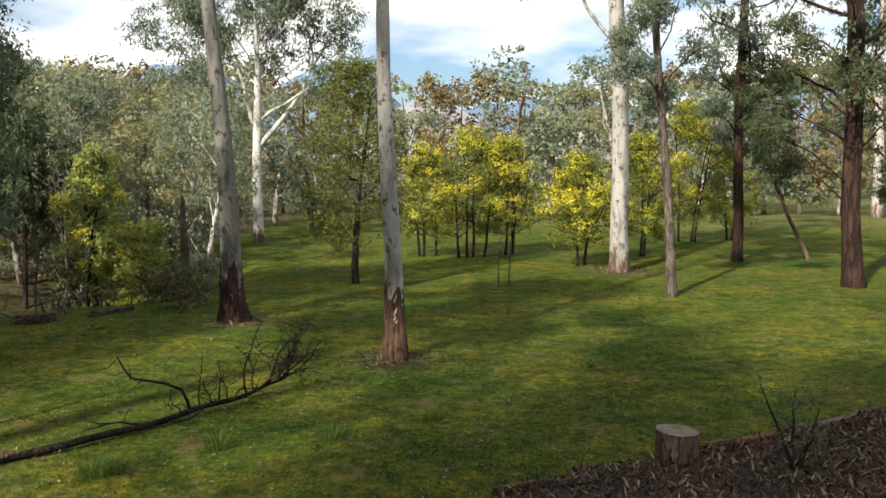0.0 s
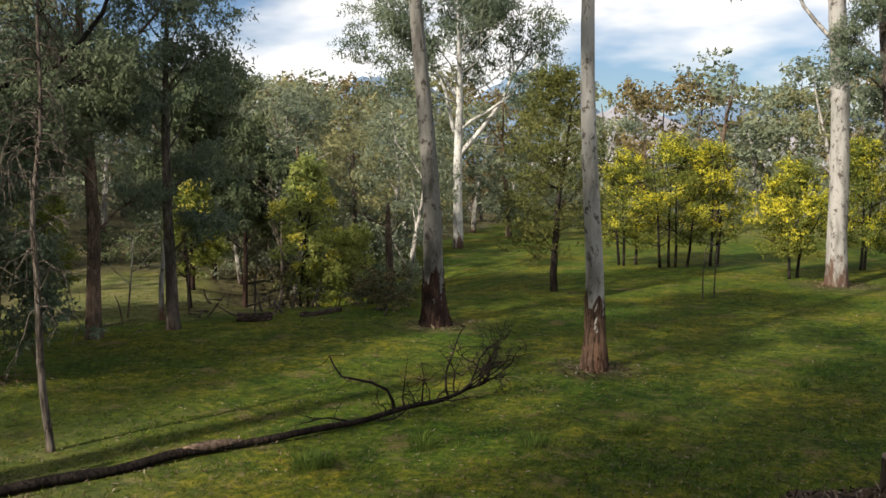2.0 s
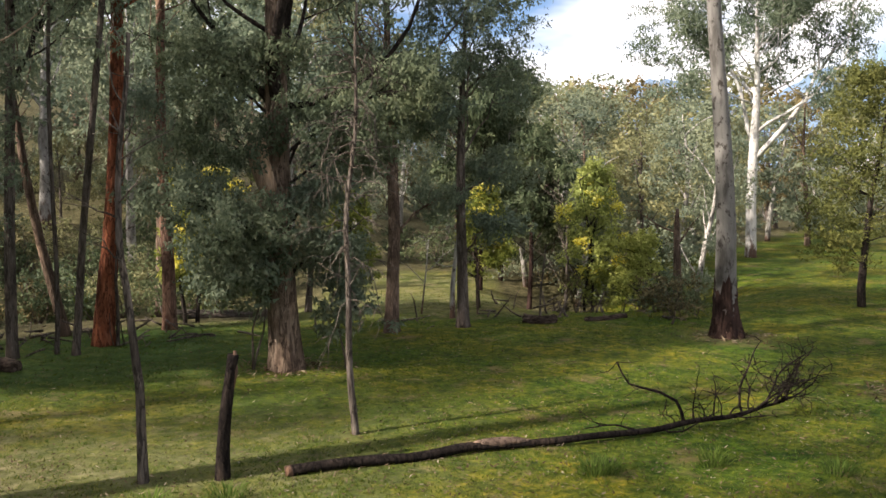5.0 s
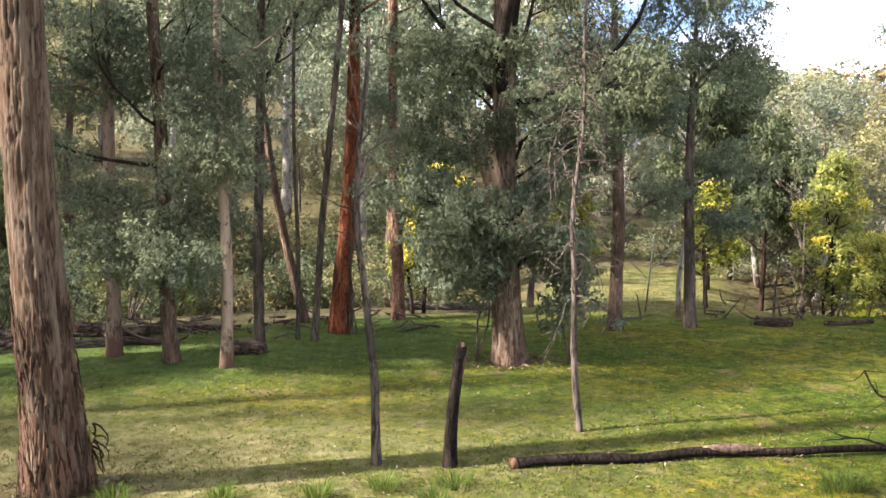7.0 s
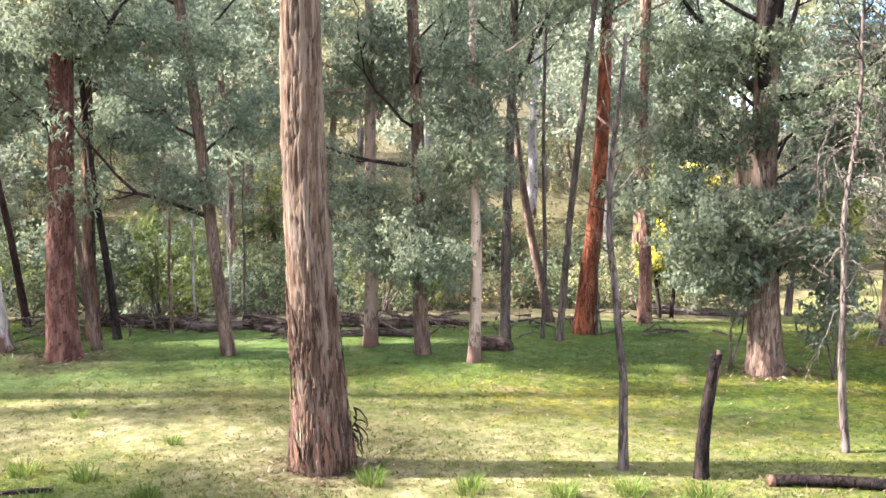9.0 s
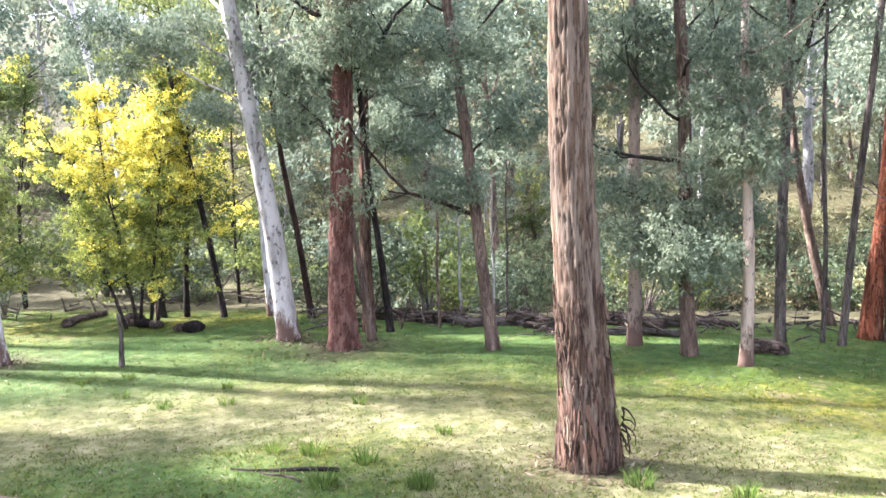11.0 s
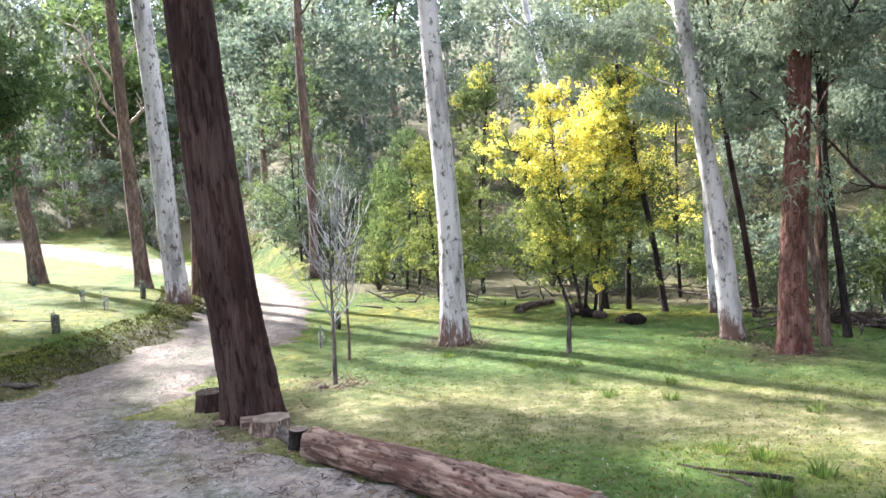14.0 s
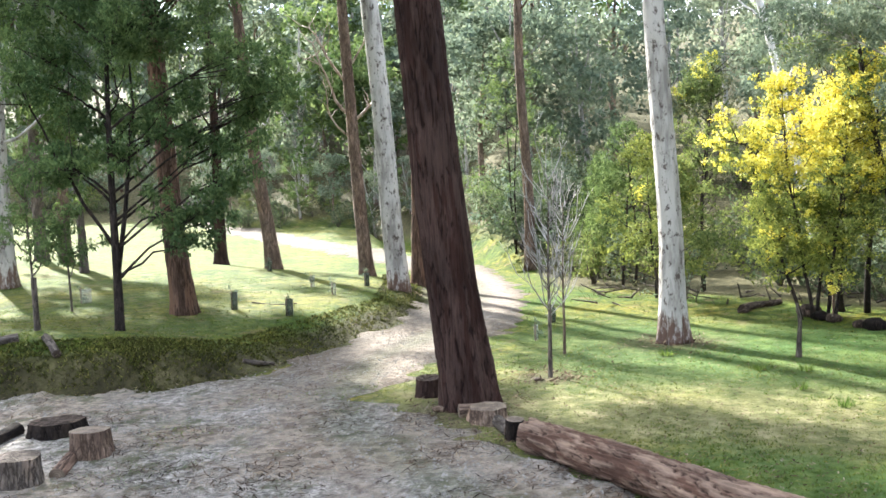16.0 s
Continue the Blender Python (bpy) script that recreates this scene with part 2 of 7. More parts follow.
LEAF_RUST = leaf_material("rusty_forest_leaves", [(0.0, (0.161, 0.134, 0.067)), (0.5, (0.195, 0.156, 0.081)), (1.0, (0.232, 0.181, 0.095))])
LEAF_WATTLE = leaf_material("wattle_leaves", [(0.0, (0.070, 0.098, 0.030)), (0.5, (0.130, 0.162, 0.052)), (1.0, (0.225, 0.245, 0.080))])
LEAF_BRIGHT = leaf_material("fresh_green_leaves", [(0.0, (0.056, 0.086, 0.027)), (0.5, (0.098, 0.138, 0.046)), (1.0, (0.165, 0.208, 0.080))])
BLOSSOM = leaf_material("yellow_wattle_blossom", [(0.0, (0.52, 0.45, 0.04)), (0.5, (0.68, 0.60, 0.10)), (1.0, (0.81, 0.75, 0.26))], 0.45)
BLOSSOM_GOLD = leaf_material("golden_wattle_blossom", [(0.0, (0.37, 0.33, 0.02)), (0.5, (0.51, 0.46, 0.04)), (1.0, (0.66, 0.61, 0.11))], 0.35)
LEAF_LIME = leaf_material("yellow_green_wattle_leaves", [(0.0, (0.120, 0.145, 0.035)), (0.5, (0.200, 0.230, 0.055)), (1.0, (0.310, 0.330, 0.085))])
LEAF_FLUSH = leaf_material("pale_lime_young_leaves", [(0.0, (0.165, 0.190, 0.052)), (0.5, (0.270, 0.302, 0.088)), (1.0, (0.390, 0.418, 0.135))])
LEAF_OLIVE_WATTLE = leaf_material("olive_gold_wattle_leaves", [(0.0, (0.085, 0.105, 0.025)), (0.5, (0.150, 0.170, 0.040)), (1.0, (0.240, 0.250, 0.060))])
LEAF_KHAKI = leaf_material("khaki_wattle_leaves", [(0.0, (0.075, 0.085, 0.028)), (0.5, (0.125, 0.132, 0.045)), (1.0, (0.200, 0.200, 0.072))])
LEAF_FERN = leaf_material("feathery_dark_green_leaves", [(0.0, (0.055, 0.092, 0.036)), (0.6, (0.105, 0.155, 0.062)), (1.0, (0.182, 0.239, 0.100))], 0.55)
REED = leaf_material("dry_brown_undergrowth", [(0.0, (0.050, 0.042, 0.022)), (0.5, (0.110, 0.092, 0.048)), (1.0, (0.21, 0.175, 0.095))], 0.2)
GRASS_BLADE = leaf_material("grass_blades", [(0.0, (0.030, 0.056, 0.005)), (0.5, (0.068, 0.096, 0.010)), (0.82, (0.130, 0.138, 0.024)), (1.0, (0.25, 0.22, 0.09))], 0.3)
TUSSOCK = leaf_material("tussock_blades", [(0.0, (0.05, 0.088, 0.016)), (1.0, (0.13, 0.180, 0.042))], 0.45)
LITTER = leaf_material("fallen_leaves", [(0.0, (0.028, 0.018, 0.011)), (0.5, (0.085, 0.056, 0.035)), (0.88, (0.16, 0.122, 0.082)), (1.0, (0.26, 0.22, 0.17))], 0.1)
CHIPS = leaf_material("bark_mulch_chips", [(0.0, (0.014, 0.009, 0.007)), (0.5, (0.054, 0.036, 0.026)), (0.85, (0.115, 0.080, 0.058)), (1.0, (0.25, 0.20, 0.15))], 0.0)
# Bank moss, darkened a little for the shade on the bank's face.
MOSS = leaf_material("bank_moss", [(0.0, (0.018, 0.018, 0.008)), (0.45, (0.040, 0.048, 0.012)), (0.8, (0.085, 0.092, 0.020)), (1.0, (0.20, 0.18, 0.06))], 0.25)


def grass_material():
    m, n, l, bsdf = nodes_of("lawn", 0.95)
    bsdf.inputs["Specular IOR Level"].default_value = 0.12
    v = world_vec(n)
    fine = noise_node(n, l, v, 9.0, 8.0, 0.72)
    r = ramp(n, [(0.30, (0.012, 0.020, 0.002)), (0.44, (0.034, 0.054, 0.005)), (0.58, (0.070, 0.086, 0.010)), (0.74, (0.155, 0.142, 0.036))])
    l.new(fine, r.inputs["Fac"])
    mid = noise_node(n, l, v, 0.42, 4.0, 0.6)
    mr = ramp(n, [(0.36, (0.60, 0.86, 0.50)), (0.50, (1.0, 1.0, 0.78)), (0.64, (1.62, 1.24, 0.92))])
    l.new(mid, mr.inputs["Fac"])
    col = mixed(n, l, 1.0, r.outputs["Color"], mr.outputs["Color"], "MULTIPLY")
    tuft = noise_node(n, l, v, 2.7, 5.0, 0.68)
    tr = ramp(n, [(0.36, (0.42, 0.56, 0.42)), (0.5, (0.98, 0.98, 0.95)), (0.64, (1.60, 1.38, 1.10))])
    l.new(tuft, tr.inputs["Fac"])
    col = mixed(n, l, 1.0, col, tr.outputs["Color"], "MULTIPLY")
    bare = noise_node(n, l, v, 1.3, 5.0, 0.65)
    br = ramp(n, [(0.57, (0, 0, 0)), (0.70, (0.9, 0.9, 0.9))])
    l.new(bare, br.inputs["Fac"])
    col = mixed(n, l, br.outputs["Color"], col, (0.115, 0.085, 0.038))
    # Dry turf and painted sunlight share this straw tone.
    dry = n.new("ShaderNodeAttribute")
    dry.attribute_name = "dry_sunlit"
    dn = noise_node(n, l, v, 2.6, 6.0, 0.7)
    dr = ramp(n, [(0.34, (0.056, 0.065, 0.021)), (0.50, (0.130, 0.124, 0.054)), (0.70, (0.265, 0.232, 0.130))])
    l.new(dn, dr.inputs["Fac"])
    dm = n.new("ShaderNodeMath")
    dm.operation = "MULTIPLY"
    dm.inputs[1].default_value = 0.9
    l.new(dry.outputs["Fac"], dm.inputs[0])
    col = mixed(n, l, dm.outputs[0], col, dr.outputs["Color"])
    # Deeper green where shade falls, painted over the turf's own colour.
    lush_shade = n.new("ShaderNodeAttribute")
    lush_shade.attribute_name = "lush_shade"
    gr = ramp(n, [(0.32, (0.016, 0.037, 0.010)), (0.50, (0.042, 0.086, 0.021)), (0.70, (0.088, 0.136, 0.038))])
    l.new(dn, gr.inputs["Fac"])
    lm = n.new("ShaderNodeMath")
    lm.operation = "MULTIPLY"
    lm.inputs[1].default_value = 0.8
    l.new(lush_shade.outputs["Fac"], lm.inputs[0])
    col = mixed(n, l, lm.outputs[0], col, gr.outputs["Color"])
    # leaf litter under the trees
    at = n.new("ShaderNodeAttribute")
    at.attribute_name = "litter"
    ln = noise_node(n, l, v, 5.0, 7.0, 0.75)
    lr = ramp(n, [(0.32, (0.022, 0.021, 0.009)), (0.50, (0.064, 0.058, 0.026)), (0.72, (0.160, 0.138, 0.075))])
    l.new(ln, lr.inputs["Fac"])
    ad = n.new("ShaderNodeMath")
    ad.operation = "MULTIPLY_ADD"
    l.new(at.outputs["Fac"], ad.inputs[0])
    ad.inputs[1].default_value = 1.6
    sub = n.new("ShaderNodeMath")
    sub.operation = "MULTIPLY_ADD"
    l.new(bare, sub.inputs[0])
    sub.inputs[1].default_value, sub.inputs[2].default_value = -1.2, 0.35
    l.new(sub.outputs[0], ad.inputs[2])
    ad.use_clamp = True
    col = mixed(n, l, ad.outputs[0], col, lr.outputs["Color"])
    # Bank soil, its browns darkened further for the face's own shade.
    shaded_soil = n.new("ShaderNodeAttribute")
    shaded_soil.attribute_name = "shaded_soil"
    so = ramp(n, [(0.32, (0.010, 0.008, 0.004)), (0.50, (0.024, 0.021, 0.009)), (0.70, (0.046, 0.044, 0.015))])
    l.new(tuft, so.inputs["Fac"])
    col = mixed(n, l, shaded_soil.outputs["Fac"], col, so.outputs["Color"])
    l.new(col, bsdf.inputs["Base Color"])
    bumped(n, l, bsdf, fine, 0.8, 0.05)
    return m


def gravel_material():
    m, n, l, bsdf = nodes_of("gravel", 0.95)
    v = world_vec(n)
    g = noise_node(n, l, v, 9.0, 8.0, 0.82)
    r = ramp(n, [(0.38, (0.040, 0.037, 0.033)), (0.5, (0.180, 0.165, 0.148)), (0.62, (0.400, 0.372, 0.340))])
    l.new(g, r.inputs["Fac"])
    col = r.outputs["Color"]
    d = noise_node(n, l, v, 0.55, 5.0, 0.62)
    dr = ramp(n, [(0.40, (0, 0, 0)), (0.56, (1, 1, 1))])
    l.new(d, dr.inputs["Fac"])
    half = noise_node(n, l, v, 5.0, 6.0, 0.75)
    hr = ramp(n, [(0.40, (0.085, 0.068, 0.052)), (0.62, (0.260, 0.215, 0.170))])
    l.new(half, hr.inputs["Fac"])
    col = mixed(n, l, dr.outputs["Color"], col, hr.outputs["Color"])
    w = noise_node(n, l, v, 1.6, 6.0, 0.7)
    wr = ramp(n, [(0.52, (0, 0, 0)), (0.62, (0.85, 0.85, 0.85))])
    l.new(w, wr.inputs["Fac"])
    col = mixed(n, l, wr.outputs["Color"], col, (0.052, 0.058, 0.026))
    # the drive beyond the yard is finer and sandier
    sep = n.new("ShaderNodeSeparateXYZ")
    l.new(v, sep.inputs[0])
    far = n.new("ShaderNodeMapRange")
    far.inputs["From Min"].default_value, far.inputs["From Max"].default_value = -11.0, -14.5
    far.inputs["To Max"].default_value = 0.8
    l.new(sep.outputs["X"], far.inputs["Value"])
    sr = ramp(n, [(0.32, (0.038, 0.029, 0.020)), (0.5, (0.076, 0.059, 0.041)), (0.68, (0.125, 0.101, 0.075))])
    l.new(g, sr.inputs["Fac"])
    col = mixed(n, l, far.outputs[0], col, sr.outputs["Color"])
    # packed brown wheel tracks, and a greener crown between them
    for key, share, stops in (("wheel", 0.75, [(0.40, (0.105, 0.082, 0.062)), (0.62, (0.230, 0.188, 0.148))]), ("crown", 0.55, [(0.40, (0.040, 0.046, 0.020)), (0.62, (0.120, 0.112, 0.070))])):
        at = n.new("ShaderNodeAttribute")
        at.attribute_name = key
        wear = n.new("ShaderNodeMath")
        wear.operation = "MULTIPLY"
        wear.inputs[1].default_value = share
        l.new(at.outputs["Fac"], wear.inputs[0])
        pr = ramp(n, stops)
        l.new(half, pr.inputs["Fac"])
        col = mixed(n, l, wear.outputs[0], col, pr.outputs["Color"])
    l.new(col, bsdf.inputs["Base Color"])
    bumped(n, l, bsdf, g, 1.0, 0.035)
    return m


def plain_noise_material(name, a, b, scale=8.0, rough=0.9, bump=0.5):
    m, n, l, bsdf = nodes_of(name, rough)
    v = object_vec(n)
    f = noise_node(n, l, v, scale, 6.0, 0.65)
    r = ramp(n, [(0.32, a), (0.68, b)])
    l.new(f, r.inputs["Fac"])
    l.new(r.outputs["Color"], bsdf.inputs["Base Color"])
    bumped(n, l, bsdf, f, bump, 0.02)
    return m


def cut_wood_material():
    m, n, l, bsdf = nodes_of("sawn_end_grain", 0.85)
    v = object_vec(n)
    wv = n.new("ShaderNodeTexWave")
    wv.wave_type, wv.rings_direction = "RINGS", "Z"
    wv.inputs["Scale"].default_value, wv.inputs["Distortion"].default_value, wv.inputs["Detail"].default_value = 14.0, 6.0, 4.0
    l.new(v, wv.inputs["Vector"])
    r = ramp(n, [(0.2, (0.150, 0.118, 0.090)), (0.8, (0.205, 0.166, 0.128))])
    l.new(wv.outputs["Fac"], r.inputs["Fac"])
    st = noise_node(n, l, v, 6.0, 4.0, 0.6)
    sr = ramp(n, [(0.4, (0.55, 0.52, 0.5)), (0.65, (1.1, 1.08, 1.05))])
    l.new(st, sr.inputs["Fac"])
    l.new(mixed(n, l, 1.0, r.outputs["Color"], sr.outputs["Color"], "MULTIPLY"), bsdf.inputs["Base Color"])
    bumped(n, l, bsdf, wv.outputs["Fac"], 0.3, 0.01)
    return m


LAWN = grass_material()
GRAVEL = gravel_material()
MULCH = plain_noise_material("bark_mulch", (0.010, 0.007, 0.005), (0.062, 0.040, 0.028), 22, 0.95, 1.0)
CUT_WOOD = cut_wood_material()
PEBBLE = plain_noise_material("drive_pebbles", (0.09, 0.082, 0.074), (0.24, 0.225, 0.205), 9, 0.9, 0.3)
STONE = plain_noise_material("weathered_stone", (0.10, 0.085, 0.07), (0.27, 0.24, 0.21), 9, 0.9, 0.6)
# The far range's blue is distance haze put into its base colour.
HILL_HAZE_BLUE = plain_noise_material("far_haze_blue_range", (0.075, 0.125, 0.20), (0.13, 0.185, 0.26), 0.004, 1.0, 0.0)
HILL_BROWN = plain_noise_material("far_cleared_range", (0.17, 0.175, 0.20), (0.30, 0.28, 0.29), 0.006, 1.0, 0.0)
SLEEVE = plain_noise_material("milky_plastic_sleeve", (0.30, 0.30, 0.23), (0.42, 0.42, 0.33), 5, 0.5, 0.1)
SLEEVE_GREEN = plain_noise_material("green_plastic_sleeve", (0.035, 0.042, 0.022), (0.075, 0.085, 0.045), 5, 0.5, 0.1)
SLEEVE.node_tree.nodes["Principled BSDF"].inputs["Alpha"].default_value = 0.28
SLEEVE_GREEN.node_tree.nodes["Principled BSDF"].inputs["Alpha"].default_value = 0.75


# ------------------------------------------------------------ mesh helpers
def make_mesh(name, verts, faces, mat, smooth=True):
    """One mesh from an array of points and one array of faces with equally many corners."""
    me = bpy.data.meshes.new(name)
    verts, faces = np.asarray(verts, dtype=np.float32), np.asarray(faces, dtype=np.int32)
    n, k = faces.shape
    me.vertices.add(len(verts))
    me.vertices.foreach_set("co", verts.ravel())
    me.loops.add(n * k)
    me.loops.foreach_set("vertex_index", faces.ravel())
    me.polygons.add(n)
    me.polygons.foreach_set("loop_start", np.arange(n, dtype=np.int32) * k)
    me.polygons.foreach_set("use_smooth", np.full(n, smooth))
    me.update(calc_edges=True)
    me.validate()
    if mat:
        me.materials.append(mat)
    return me


def joined(pieces):
    """Joins (points, faces) pairs into one."""
    vs, fs, k = [], [], 0
    for v, f in pieces:
        vs.append(v)
        fs.append(np.asarray(f) + k)
        k += len(v)
    return np.concatenate(vs), np.concatenate(fs)


def part(name, geo, mat, parent=None, label="", smooth=True):
    ob = new(name, make_mesh(name, geo[0], geo[1], mat, smooth))
    if parent:
        ob.parent = parent
    if label:
        ob["label"] = label
    return ob


def thing(name, pos, label, category, group="", kind=""):
    ob = new(name)
    ob.location = pos
    ob.empty_display_size = 0.2
    return tagged(ob, label, category, group, kind)


def tube(points, radii, sides=8, bark=0.0, rng=None, lobes=0.0, cap=True, relief=None):
    """A tube along points; bark roughens its outline in vertical ridges, lobes spreads its foot."""
    p = np.asarray(points, dtype=float)
    r = np.asarray(radii, dtype=float)
    t = np.gradient(p, axis=0)
    t /= np.linalg.norm(t, axis=1)[:, None] + 1e-9
    ref = np.array([1.0, 0.0, 0.0]) if abs(t[:, 2]).mean() > 0.5 else np.array([0.0, 0.0, 1.0])
    u = np.cross(t, ref)
    u /= np.linalg.norm(u, axis=1)[:, None] + 1e-9
    w = np.cross(t, u)
    a = np.linspace(0, 2 * math.pi, sides, endpoint=False)
    n = len(p)
    rr = np.repeat(r[:, None], sides, axis=1)
    if bark and rng is not None:
        ridge = np.zeros((n, sides))
        for _ in range(7):
            k, ph, dr = rng.integers(3, max(4, sides // 3)), rng.uniform(0, 6.28), rng.uniform(-0.5, 0.5)
            ridge += np.cos(k * a[None, :] + ph + dr * np.linspace(0, 6, n)[:, None])
        rr *= 1 + bark * (ridge / 4 + rng.normal(0, 0.5, (n, sides)) * 0.7)
    if lobes and rng is not None:
        z = p[:, 2] - p[0, 2]
        fall = np.exp(-z / (2.2 * r[len(r) // 2] + 0.05))[:, None]
        k, ph = int(rng.integers(4, 7)), rng.uniform(0, 6.28)
        rr *= 1 + lobes * fall * (0.75 + 0.45 * np.cos(k * a[None, :] + ph) + 0.25 * np.cos((k + 3) * a[None, :] - ph))
    if relief is not None:
        rr = rr + relief
    v = p[:, None, :] + rr[:, :, None] * (np.cos(a)[None, :, None] * u[:, None, :] + np.sin(a)[None, :, None] * w[:, None, :])
    v = v.reshape(-1, 3)
    i, j = np.meshgrid(np.arange(n - 1), np.arange(sides), indexing="ij")
    j2 = (j + 1) % sides
    f = np.stack([i * sides + j, i * sides + j2, (i + 1) * sides + j2, (i + 1) * sides + j], axis=-1).reshape(-1, 4)
    if cap:
        c = len(v)
        v = np.concatenate([v, p[-1:], p[:1]])
        e = (n - 1) * sides
        jj = np.arange(0, sides - 1, 2)
        top = np.stack([e + jj, e + jj + 1, e + (jj + 2) % sides, np.full(len(jj), c)], axis=-1)
        bot = np.stack([(jj + 2) % sides, jj + 1, jj, np.full(len(jj), c + 1)], axis=-1)
        f = np.concatenate([f, top, bot])
    return v, f


def cell_noise(rng, n, sides, length, cols, row):
    """Smooth random values round and along a trunk: cols cells round it, each row metres long."""
    rows = int(length / row) + 3
    g = rng.uniform(0, 1, (rows, cols))
    z = np.linspace(0, rows - 2.01, n)[:, None]
    a = np.linspace(0, cols, sides, endpoint=False)[None, :] + 0.8 * np.sin(z * 0.9 + 1.3)
    zi, ai = np.floor(z).astype(int), np.floor(a).astype(int)
    fz, fa = z - zi, a - ai
    fz, fa = fz * fz * (3 - 2 * fz), fa * fa * (3 - 2 * fa)
    a0, a1 = ai % cols, (ai + 1) % cols
    return (g[zi, a0] * (1 - fa) + g[zi, a1] * fa) * (1 - fz) + (g[zi + 1, a0] * (1 - fa) + g[zi + 1, a1] * fa) * fz


def bark_plates(rng, n, sides, length, cols, row, depth):
    """Long bark plates parted by fissures: the relief, and how far each place is plate and crack."""
    plate = 0.62 * cell_noise(rng, n, sides, length, cols, row) + 0.38 * cell_noise(rng, n, sides, length, int(cols * 2.3), row * 0.45)
    crack = np.exp(-((plate - 0.5) / 0.045) ** 2)
    fine = cell_noise(rng, n, sides, length, int(cols * 3.1), row * 0.2)
    return depth * (1.3 * (plate - 0.5) - 0.9 * crack + 0.5 * (fine - 0.5)), plate + 0.35 * (fine - 0.5), crack


def wander(rng, start, way, length, n=7, up=0.25, wob=0.18):
    """A crooked path that bends upwards (up > 0) or droops."""
    p, d = [np.array(start, float)], np.array(way, float)
    d /= np.linalg.norm(d)
    for _ in range(n - 1):
        d = d + rng.normal(0, wob, 3) + np.array([0, 0, up * 0.25])
        d /= np.linalg.norm(d)
        p.append(p[-1] + d * length / (n - 1))
    return np.array(p)


def leaves(rng, centres, per, spread, size, slim=0.34, hang=0.8, flat=0.65, tuft=15, tight=0.30):
    """Pointed leaves in small tufts round each centre. size: a leaf's length; tuft: leaves in one tuft."""
    centres = np.asarray(centres)
    m = max(1, round(per / tuft))
    c = np.repeat(centres, m, axis=0)
    s = np.repeat(np.broadcast_to(np.asarray(spread, float), (len(centres),)), m)
    ball = rng.normal(0, 1, (len(c), 3))
    ball *= (np.cbrt(rng.uniform(0.08, 1, len(c))) / np.linalg.norm(ball, axis=1))[:, None]
    heart = c + ball * s[:, None] * np.array([1, 1, flat])
    c, s, heart = np.repeat(c, tuft, axis=0), np.repeat(s, tuft), np.repeat(heart, tuft, axis=0)
    n = len(c)
    pos = heart + rng.normal(0, 0.55, (n, 3)) * np.maximum(s * tight, size * 0.8)[:, None] * np.array([1, 1, 0.8])
    d = rng.normal(0, 0.65, (n, 3)) + np.array([0, 0, -hang])
    d /= np.linalg.norm(d, axis=1)[:, None]
    face = (pos - c) / (s[:, None] * 0.6) + (pos - heart) / (s[:, None] * 0.35) + np.array([0, 0, 0.6]) + rng.normal(0, 0.6, (n, 3))
    q = np.cross(d, face)
    q /= np.linalg.norm(q, axis=1)[:, None] + 1e-9
    ln = (size * rng.uniform(0.6, 1.35, n))[:, None]
    root = pos + d * ln * 0.15
    v = np.stack([root + q * ln * slim * 0.5, pos + d * ln, root - q * ln * slim * 0.5], axis=1).reshape(-1, 3)
    return v, np.arange(3 * n).reshape(-1, 3)


def limb_geo(rng, start, way, length, r, tips, up=0.25, twigs=4, sides=6, wob=0.18):
    """A limb with its side branches; the tips, where leaves sit, are added to tips."""
    path = wander(rng, start, way, length, 8, up, wob)
    geo = [tube(path, np.linspace(r, r * 0.3, 8), sides)]
    tips.extend([path[-1], path[-2]])
    for k in range(twigs):
        i = int(rng.integers(3, 8))
        i = min(i, 7)
        d = path[i] - path[i - 1]
        d = d / np.linalg.norm(d) + rng.normal(0, 0.7, 3)
        tw = wander(rng, path[i], d, length * rng.uniform(0.25, 0.5), 5, up * 0.6, 0.22)
        geo.append(tube(tw, np.linspace(r * 0.35, r * 0.1, 5), 4, cap=False))
        tips.extend([tw[-1], tw[3]])
    return joined(geo)


def span(z, lo, hi):
    k = np.clip((z - lo) / (hi - lo), 0, 1)
    return k * k * (3 - 2 * k)


# ------------------------------------------------------------ the lie of the land
BANK = np.array([(-4.0, -23.0), (-10.2, -13.2), (-11.8, -11.1), (-13.5, -10.6), (-16.5, -10.5), (-21.5, -10.7), (-26.0, -12.8), (-31.0, -15.6), (-38.0, -20.5)])
TRACK = np.array([(-10.5, -9.0), (-15.0, -8.9), (-19.5, -9.1), (-23.5, -10.2), (-28.0, -12.3), (-33.0, -15.4), (-36.2, -18.0), (-38.8, -21.6), (-42.2, -28.0), (-47.0, -36.5), (-54.0, -47.0)])


def near_line(x, y, line):
    """Distance to a line of points, and the side of it (positive to its left, seen along it)."""
    best, side = np.full(np.shape(x), 1e9), np.zeros(np.shape(x))
    for a, b in zip(line[:-1], line[1:]):
        e = b - a
        t = np.clip(((x - a[0]) * e[0] + (y - a[1]) * e[1]) / (e @ e), 0, 1)
        dx, dy = x - a[0] - t * e[0], y - a[1] - t * e[1]
        d = np.hypot(dx, dy)
        s = np.sign(e[0] * (y - a[1]) - e[1] * (x - a[0]))
        side = np.where(d < best, s, side)
        best = np.minimum(best, d)
    return best, side


